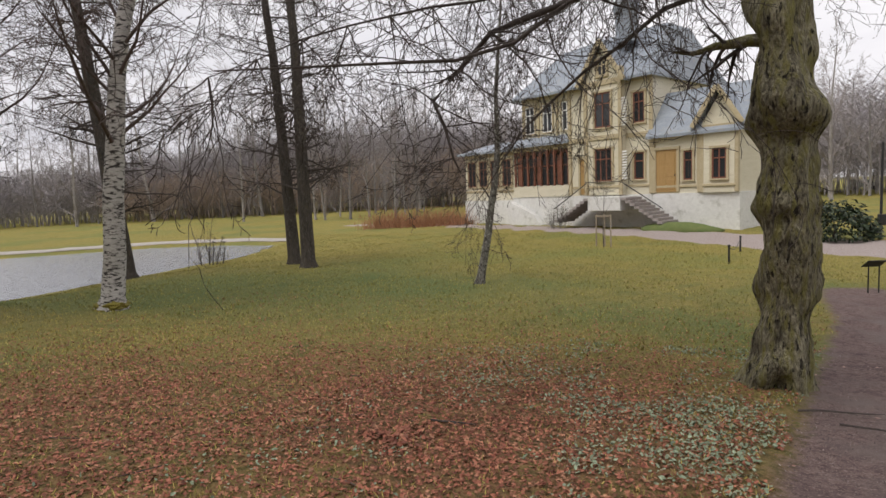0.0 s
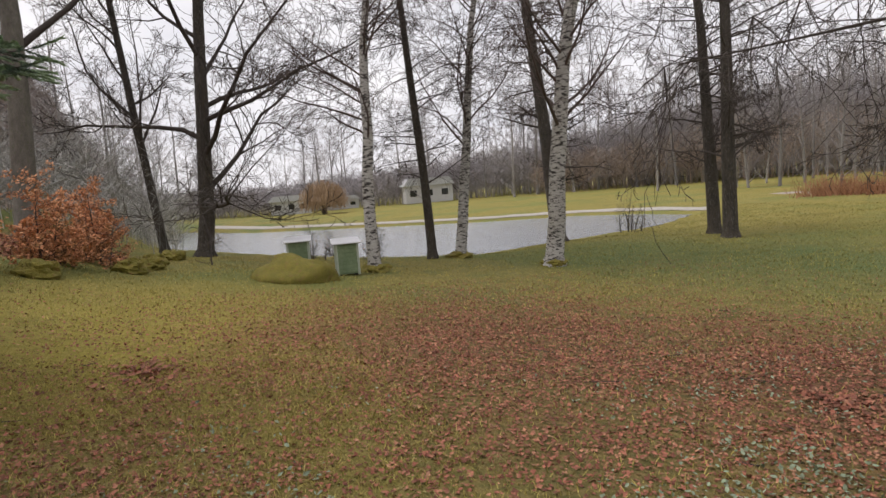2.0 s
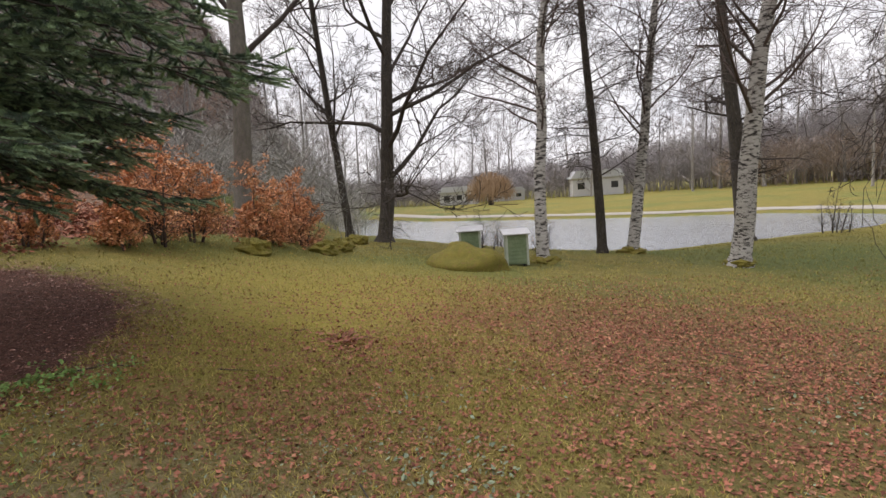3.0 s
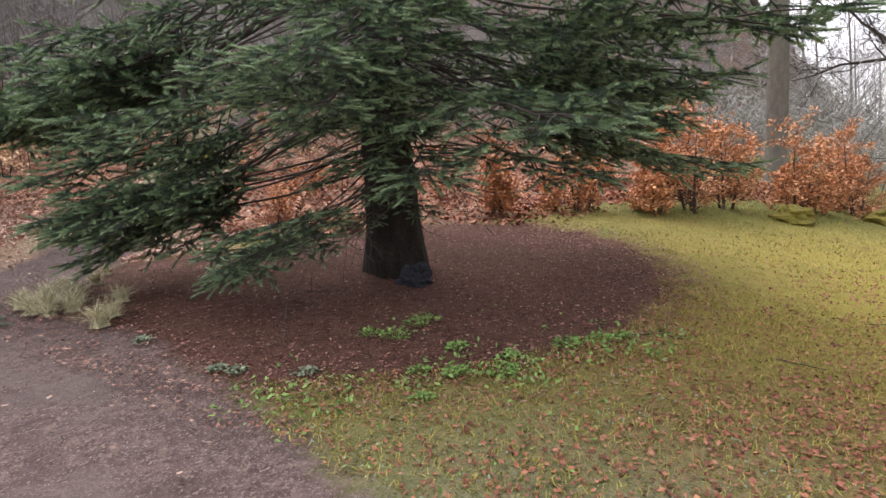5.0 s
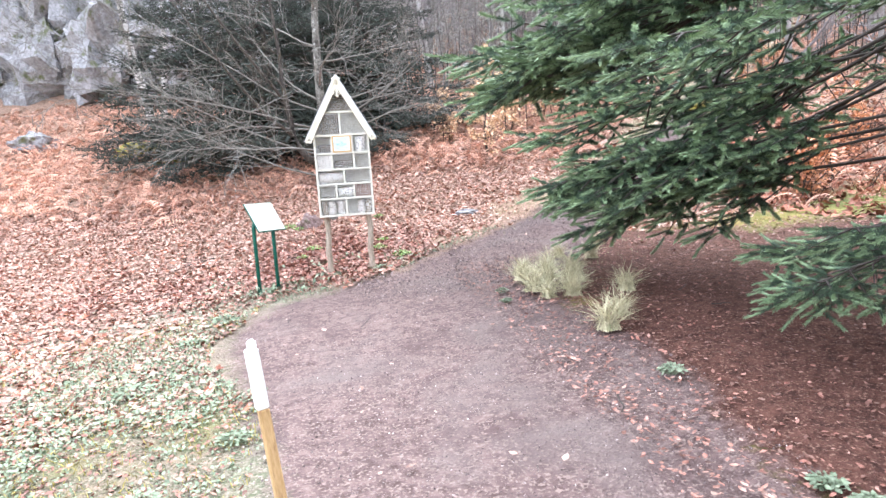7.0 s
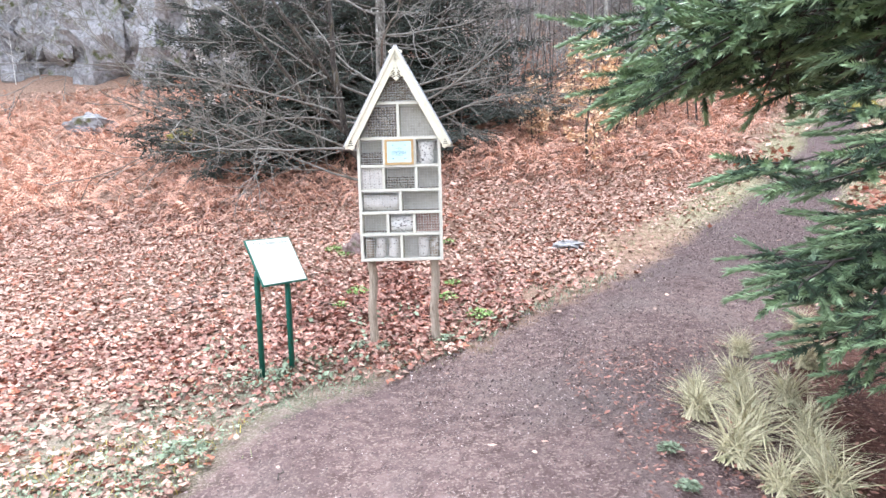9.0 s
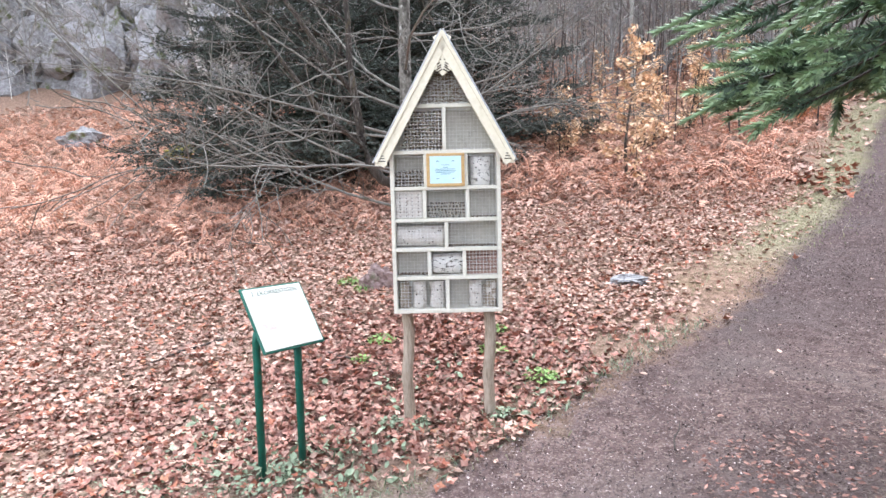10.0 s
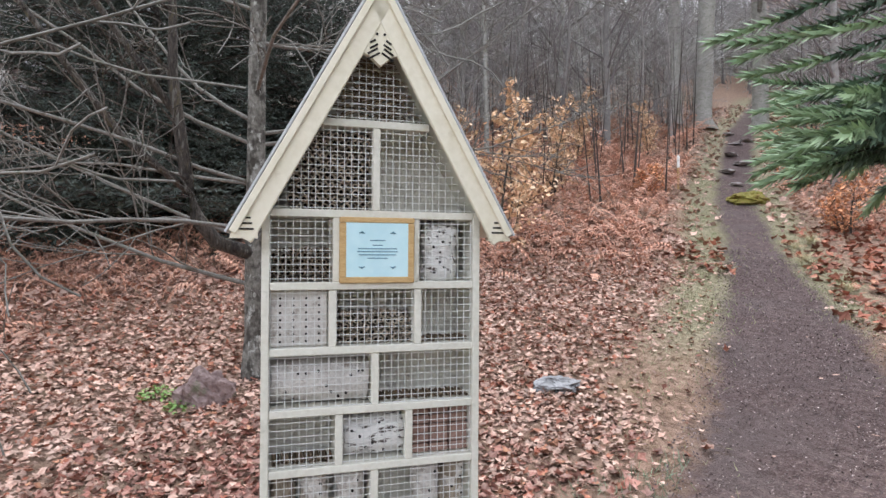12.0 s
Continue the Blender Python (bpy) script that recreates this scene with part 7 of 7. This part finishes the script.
put_leaves("leaf_litter", 200000, -7, 8, -18, -7, lambda x, y: np.clip(litter_amount(x, y), 0, 1) * (0.55 + 0.45 * patch(x, y, 0.9, 0)) * off_path(x, y) * np.where((x > 0.6) | (y < -10.2), 1, 0.3) * edge_thin(x, y) * (1 - 0.85 * dark_floor(x, y)), 0.050, M["litter_pale"], "thick carpet of pale brown fallen leaves", 0.025, 0.36, True)
put_leaves("leaf_litter", 60000, -4, 3, -14.2, -9.6, lambda x, y: np.clip(litter_amount(x, y), 0, 1) * off_path(x, y) * edge_thin(x, y) * dark_floor(x, y), 0.058, M["litter_dark"], "dark red-brown leaves round the insect hotel", 0.025, 0.42, True)
put_leaves("leaf_litter", 60000, -0.3, 5, -9, -1, lambda x, y: off_path(x, y) * 0.8 * patch(x, y, 1.1, -0.25), 0.029, M["litter_dark"], "small dull leaves among herbs beside the path", 0.02, 0.35)
put_leaves("leaf_litter", 30000, -7, 8, -17, -7, lambda x, y: np.clip(litter_amount(x, y), 0, 1) * off_path(x, y) * edge_thin(x, y), 0.06, M["litter"], "darker damp leaves among the litter", 0.02, 0.4, True)
put_leaves("leaf_litter", 26000, -30, 14, -30, -16, lambda x, y: off_path(x, y) * 1.0, 0.13, M["litter_pale"], "fallen leaves on the wooded bank", 0.04, 0.45, True)
put_leaves("leaf_litter", 14000, -20, -6, -16, -5.5, lambda x, y: off_path(x, y) * np.clip((-5.8 - y + 0.2 * np.sin(x)) / 1.0, 0, 1), 0.12, M["litter"], "rust-brown fallen leaves behind the spruce", 0.04, 0.45, True)
put_leaves("leaf_litter", 14000, -20, -8, -8, 0, lambda x, y: np.clip((-1.8 - 0.72 * (x + 17.8) - y) / 0.6, 0, 1) * (needle_bed(x, y) > 0.2), 0.10, M["litter"], "rust-brown leaves under the beech shrubs", 0.04, 0.45, True)
put_leaves("path_chips", 110000, -4, 3.5, -13.5, 10, lambda x, y: (strip(x, y, PATH) < 0.12) * (0.3 + 0.5 * patch(x, y, 1.1, 0)), 0.014, M["grit"], "tiny chips of leaf and bark trodden into the path", 0.003, 0.25)
put_leaves("path_grit", 90000, -7, 2.5, -16, 4, lambda x, y: (strip(x, y, PATH) < 0.1) * (0.25 + 0.75 * patch(x, y, 0.8, 0)), 0.012, M["grit"], "dark and pale grit and crumbs of bark on the path", 0.004, 0.5)
put_leaves("path_grit", 70000, -7.5, -0.5, -15.5, -9, lambda x, y: (strip(x, y, PATH) < 0.15) * (0.4 + 0.6 * patch(x, y, 0.8, 0)), 0.017, M["grit"], "dark and pale crumbs of bark on the path beyond the hotel", 0.004, 0.5)
put_leaves("path_leaves", 5200, -12, 4, -19, 10, lambda x, y: (strip(x, y, PATH) < 0.1) * 0.35, 0.045, M["litter_pale"], "stray leaves trodden into the path", 0.004, 0.12)
put_leaves("leaf_litter", 16000, -6, 0.6, -4.6, 0.0, lambda x, y: off_path(x, y) * 0.6 * patch(x, y, 1.4, -0.1), 0.026, M["litter"], "small pale leaves on the thin lawn before the spruce", 0.015, 0.35)
put_leaves("ground_herbs", 14000, -4, 0.6, -4.6, -0.5, lambda x, y: off_path(x, y) * 0.5 * patch(x, y, 1.7, 0.25), 0.018, M["herb_pale"], "low grey-green herbs on the thin lawn before the spruce", 0.03, 0.5)
put_leaves("bed_leaves", 46000, -9.5, -1.5, -10, -2.3, lambda x, y: (needle_bed(x, y) < 0.45) * np.clip(0.16 + 0.8 * np.exp(-np.abs(needle_bed(x, y)) / 0.5), 0, 1), 0.028, M["litter_dark"], "stray leaves and cone scales on the bed of needles", 0.006, 0.25)
put_leaves("leaf_heap", 700, -6.4, -5.4, -1.6, -0.7, lambda x, y: np.exp(-(((x + 5.9) / 0.35) ** 2 + ((y + 1.1) / 0.25) ** 2)), 0.06, M["litter"], "small heap of orange leaves on the lawn", 0.03)
put_leaves("leaf_heap", 500, -2.9, -2.1, 4.0, 4.7, lambda x, y: np.exp(-(((x + 2.5) / 0.25) ** 2 + ((y - 4.35) / 0.2) ** 2)), 0.06, M["litter"], "small heap of red-brown leaves on the lawn", 0.05)
# grey-green herbs in patches
put_leaves("ground_herbs", 80000, -5, 3, -1, 9.5, lambda x, y: np.clip(patch(x, y, 0.8, 0.32) * 1.8, 0, 1) * off_path(x, y) * np.exp(-(((x - 0.1) / 2.4) ** 2)), 0.034, M["herb_pale"], "patches of low grey-green herbs among the leaves", 0.03, 0.5)
put_leaves("ground_herbs", 120000, 0.0, 3.5, -10.5, -2.5, lambda x, y: np.clip(patch(x, y, 1.2, 0.05) * 1.5, 0.1, 1) * off_path(x, y) * np.clip(1.6 - 0.6 * np.abs(x - 0.6), 0, 1) * np.clip((y + 10.4) / 2.5, 0.25, 1), 0.021, M["herb_pale"], "patches of low grey-green herbs beside the path", 0.03, 0.5)
put_leaves("ground_herbs", 6000, -4.8, -1.6, -5.2, -2.8, lambda x, y: np.exp(-(np.abs(needle_bed(x, y) - 0.1) / 0.35)) * np.clip(patch(x, y, 2.1, 0.45) * 3, 0, 1), 0.034, M["herb"], "fresh green herbs at the rim of the needle bed", 0.06, 0.6)
put_leaves("ground_herbs", 1500, -1.5, 1.2, -11.4, -10.0, lambda x, y: patch(x, y, 2.2, 0.35) * off_path(x, y), 0.05, M["herb_pale"], "green herbs round the posts of the insect hotel", 0.05, 0.6)



def herb_clump(x, y, size, seed, mat, label):
    """A low clump of small leaves on thin stalks."""
    r3 = np.random.default_rng(seed)
    ob = thing("herb_clump", on_ground(x, y, seed * 37 % 360, 0.005), label, "herb", "herb clumps")
    n = int(70 + 30 * r3.random())
    a, r = r3.uniform(0, 6.28, n), np.sqrt(r3.random(n)) * size
    top = np.stack([r * np.cos(a), r * np.sin(a), size * (0.30 + 0.35 * r3.random(n)) * (1.2 - r / size * 0.7)], 1)
    stalk = Geo()
    for p in top[::2]:
        stalk.tube([(p[0] * 0.3, p[1] * 0.3, -0.01), tuple(p)], [0.0016, 0.0012], 3, cap=False)
    part("stalk_tuft", stalk, M[mat], ob)
    fol = part("foliage", many("foliage", LEAF, LEAF_F, top, a, r3.normal(0.1, 0.35, n), r3.normal(0, 0.4, n), r3.uniform(0.03, 0.055, n) * (0.5 + size * 2.0), M[mat]), None, ob)
    fol["kind"] = "stuff"


for i, (x, y, size) in enumerate(((-3.24, -4.73, 0.16), (-3.18, -4.96, 0.11), (-3.62, -4.75, 0.17), (-3.34, -4.2, 0.10), (-3.91, -3.53, 0.15), (-4.2, -3.4, 0.12), (-4.4, -3.29, 0.08), (-2.81, -4.17, 0.09), (-3.16, -3.7, 0.12), (-2.95, -3.95, 0.11), (-2.5, -3.9, 0.09), (-3.45, -3.8, 0.08))):
    herb_clump(x, y, size, 800 + i, "herb", "low clump of fresh green leaves beside the needle bed")
for i, (x, y, size) in enumerate(((-2.35, -4.8, 0.10), (-2.11, -5.24, 0.08), (-2.07, -5.41, 0.07), (-2.1, -6.5, 0.08), (-1.75, -8.65, 0.06), (-1.7, -8.36, 0.05), (0.54, -10.12, 0.15), (0.40, -10.2, 0.10), (0.78, -9.17, 0.14), (-0.12, -10.62, 0.09), (-0.3, -10.6, 0.07), (-0.82, -10.6, 0.09), (1.11, -7.64, 0.12), (0.95, -8.6, 0.12), (0.35, -6.7, 0.10), (0.45, -5.6, 0.12), (0.3, -4.9, 0.12), (0.7, -6.2, 0.12))):
    herb_clump(x, y, size, 830 + i, "herb_pale", "low clump of grey-green frosted leaves beside the path")
for i, (x, y, size) in enumerate(((-1.15, -11.0, 0.13), (-0.02, -11.89, 0.12), (-0.89, -11.55, 0.12), (0.35, -13.6, 0.16), (0.2, -13.3, 0.12), (-1.1, -13.3, 0.10), (-1.0, -11.9, 0.10), (0.12, -11.6, 0.09))):
    herb_clump(x, y, size, 860 + i, "herb", "low clump of moss-green leaves among the fallen leaves")

BLADE = np.array([(-0.5, 0, 0), (0.5, 0, 0), (0.35, 0.12, 0.55), (-0.35, 0.12, 0.55), (0, 0.45, 1.0)])
BLADE_F = [(0, 1, 2), (0, 2, 3), (3, 2, 4)]


def put_blades(name, n, x0, x1, y0, y1, dens, height, width, mat, label, lean=0.35):
    x, y = nr.uniform(x0, x1, n), nr.uniform(y0, y1, n)
    k = nr.random(n) < dens(x, y)
    x, y = x[k], y[k]
    m = len(x)
    h = nr.uniform(0.5, 1.3, m) * height
    me_ = many(name, BLADE, BLADE_F, np.stack([x, y, ground(x, y) - 0.004], 1), nr.uniform(0, 6.28, m), nr.normal(0, lean, m), nr.normal(-0.2, lean, m), np.stack([np.full(m, width), h, h], 1), mat)
    return tagged(new(name, me_), label, "grass", kind="stuff")


put_blades("lawn_grass", 150000, -13, 4, -5, 14, lambda x, y: off_path(x, y) * np.exp(-(np.hypot(x + 3.5, y - 4.0) / 7.5) ** 4) * np.clip(1.15 - 0.75 * litter_amount(x, y), 0.15, 1) * (0.35 + 0.65 * patch(x, y, 0.7, 0)), 0.055, 0.008, M["grass"], "short winter lawn grass")
put_blades("lawn_grass", 90000, -6.5, 0.8, -4.9, 1.0, lambda x, y: off_path(x, y) * (0.35 + 0.65 * patch(x, y, 0.9, 0)), 0.042, 0.006, M["grass"], "thin tufted grass before the spruce", 0.55)
put_blades("lawn_grass", 26000, 0.0, 4, -9.5, -1, lambda x, y: off_path(x, y) * 0.8, 0.045, 0.006, M["grass"], "short grass beside the path")
put_blades("lawn_grass", 90000, -26, 5, 9, 36, lambda x, y: (pond_distance(x, y) > 0.6) * (strip(x, y, DRIVE) > 0.3) * (strip(x, y, PATH) > 0.1) * (0.4 + 0.6 * patch(x, y, 0.5, 0)), 0.07, 0.018, M["grass_far"], "longer grass on the lawn towards the pond and the villa")
put_blades("lawn_grass", 30000, -22, -8, -6, 9, lambda x, y: (pond_distance(x, y) > 0.6) * (needle_bed(x, y) > 0.3) * (0.4 + 0.6 * patch(x, y, 0.6, 0)), 0.06, 0.014, M["grass"], "mossy grass on the lawn by the beech shrubs")
put_blades("path_grass", 260000, -12, 2, -20, -9, lambda x, y: np.exp(-(np.abs(strip(x, y, PATH) - 0.32) / 0.36) ** 2) * (0.2 + 0.8 * patch(x, y, 1.5, 0)) * np.clip((-11.7 - y) / 1.8, 0.10, 1), 0.048, 0.005, M["grass_verge"], "pale dry grass along the edge of the path", 0.5)
put_blades("path_grass", 14000, -2.6, 0.9, -11.6, -9.6, lambda x, y: (strip(x, y, PATH) > 0) * np.exp(-(strip(x, y, PATH) / 0.4)) * 0.45, 0.07, 0.006, M["herb_pale"], "tufts of grass at the foot of the hotel", 0.45)

tuft_meshes = []
for s in range(3):
    r3 = np.random.default_rng(40 + s)
    n = 260
    a = r3.uniform(0, 6.28, n)
    p = np.stack([0.10 * np.cos(a) * r3.random(n), 0.10 * np.sin(a) * r3.random(n), np.zeros(n)], 1)
    h = r3.uniform(0.12, 0.32, n)
    tuft_meshes.append(many("grass_tuft", BLADE, BLADE_F, p, a + 1.57, r3.normal(0, 0.3, n), -r3.uniform(0.1, 0.9, n), np.stack([np.full(n, 0.006), h, h], 1), M["grass_dry"]))
r2 = random.Random(4)
for i, (x, y, sc) in enumerate(((-2.0, -8.5, 1.1), (-2.25, -8.2, 1.0), (-2.12, -7.3, 1.15), (-2.35, -7.55, 0.9), (-2.7, -8.1, 1.0), (-2.6, -9.0, 1.0), (-2.3, -8.9, 1.1), (-3.0, -9.4, 1.0), (-2.75, -9.7, 0.8), (-3.4, -10.0, 0.8), (-2.05, -8.95, 1.0), (-2.2, -8.7, 1.15), (-2.05, -8.25, 0.9), (-2.45, -9.25, 1.0), (-2.35, -8.45, 1.0), (-2.15, -9.15, 0.9), (-2.5, -8.7, 0.9), (-7.6, -14.6, 0.9), (-8.2, -15.2, 0.8), (-8.8, -15.4, 0.9), (-7.0, -13.6, 0.7))):
    ob = new("grass_tuft", tuft_meshes[i % 3])
    ob.matrix_basis = on_ground(x, y, r2.uniform(0, 360)) @ Matrix.Scale(sc, 4)
    tagged(ob, "arching tuft of pale dry grass beside the path", "grass tuft", "dry grass tufts")

# dead bracken on the bank: long collapsed fronds
fr_v, fr_f = [], []
for j in range(11):
    t = j / 10
    zc, xc = 0.55 * math.sin(t * 2.4), t
    w = 0.20 * (1 - t) ** 0.6 * min(1, t * 5 + 0.1)
    fr_v += [(xc, w, zc - 0.25 * w), (xc - 0.03, 0.0, zc), (xc, -w, zc - 0.25 * w), (xc + 0.035, 0.0, zc + 0.004)]
for j in range(11):
    b = 4 * j
    fr_f += [(b, b + 1, b + 3), (b + 2, b + 3, b + 1)]
    if j < 10:
        fr_f += [(b + 1, b + 3, b + 5)]
FROND = np.array(fr_v)


def put_bracken(name, n, x0, x1, y0, y1, dens, size, label):
    x, y = nr.uniform(x0, x1, n), nr.uniform(y0, y1, n)
    k = nr.random(n) < dens(x, y)
    x, y = x[k], y[k]
    m = len(x)
    me_ = many(name, FROND, fr_f, np.stack([x, y, ground(x, y) + 0.0], 1), nr.uniform(0, 6.28, m), nr.normal(0.1, 0.4, m), nr.normal(0, 0.6, m), nr.uniform(0.5, 1.2, m) * size, M["bracken"])
    return tagged(new(name, me_), label, "bracken", kind="stuff")


put_bracken("bracken", 29000, -11, 17, -29, -15, lambda x, y: np.clip((-15.2 - y + 0.8 * np.sin(x * 0.9)) / 1.8, 0, 1) * (strip(x, y, PATH) > 0.9) * (0.35 + 0.65 * patch(x, y, 0.5, 0)), 0.5, "collapsed rust-red dead bracken on the bank")
put_bracken("bracken", 5000, -24, -6, -17, -6.5, lambda x, y: np.clip((-7.5 - y) / 2, 0, 1) * (strip(x, y, PATH) > 1.2) * (needle_bed(x, y) > 0.8) * patch(x, y, 0.6, 0), 0.6, "collapsed rust-red dead bracken behind the spruce")
put_bracken("bracken", 2500, -22, -9, -26, -17, lambda x, y: (strip(x, y, PATH) > 0.8) * 0.8, 0.6, "dead bracken beside the hillside path")
# fallen twigs
tw = Geo()
r2 = random.Random(31)
for k in range(90):
    x, y = r2.uniform(-8, 3), r2.uniform(-11, 9)
    a, ln = r2.uniform(0, 6.28), r2.uniform(0.08, 0.4)
    q = [(x + math.cos(a) * ln * t + r2.gauss(0, 0.008), y + math.sin(a) * ln * t + r2.gauss(0, 0.008)) for t in (0, 0.35, 0.7, 1)]
    tw.tube([(u, v, gz(u, v) + 0.012) for u, v in q], [0.005, 0.0045, 0.004, 0.002], 4)
tagged(part("fallen_twigs", tw, M["twig"]), "thin fallen twigs scattered on the ground", "twigs", kind="stuff")

# longer fallen sticks by the path
for x, y, a, ln in ((0.9, 6.6, 0.15, 0.75), (1.2, 6.2, -0.2, 0.5), (-2.4, 4.9, 0.1, 0.45), (1.4, -12.4, 0.6, 0.7), (0.4, -11.8, 2.5, 0.55), (-1.2, -3.6, 0.5, 0.5)):
    g = Geo()
    q = [(x + math.cos(a) * ln * t + r2.gauss(0, 0.012), y + math.sin(a) * ln * t + r2.gauss(0, 0.012)) for t in (0, 0.25, 0.5, 0.75, 1)]
    g.tube([(u, v, gz(u, v) + 0.02) for u, v in q], [0.011, 0.010, 0.009, 0.007, 0.004], 6)
    g.tube([(q[2][0], q[2][1], gz(*q[2]) + 0.02), (q[2][0] + 0.1, q[2][1] - 0.08, gz(*q[2]) + 0.03)], [0.006, 0.003], 5)
    tagged(part("fallen_stick", g, M["twig"]), "thin forked fallen stick on the ground", "stick", "fallen sticks")
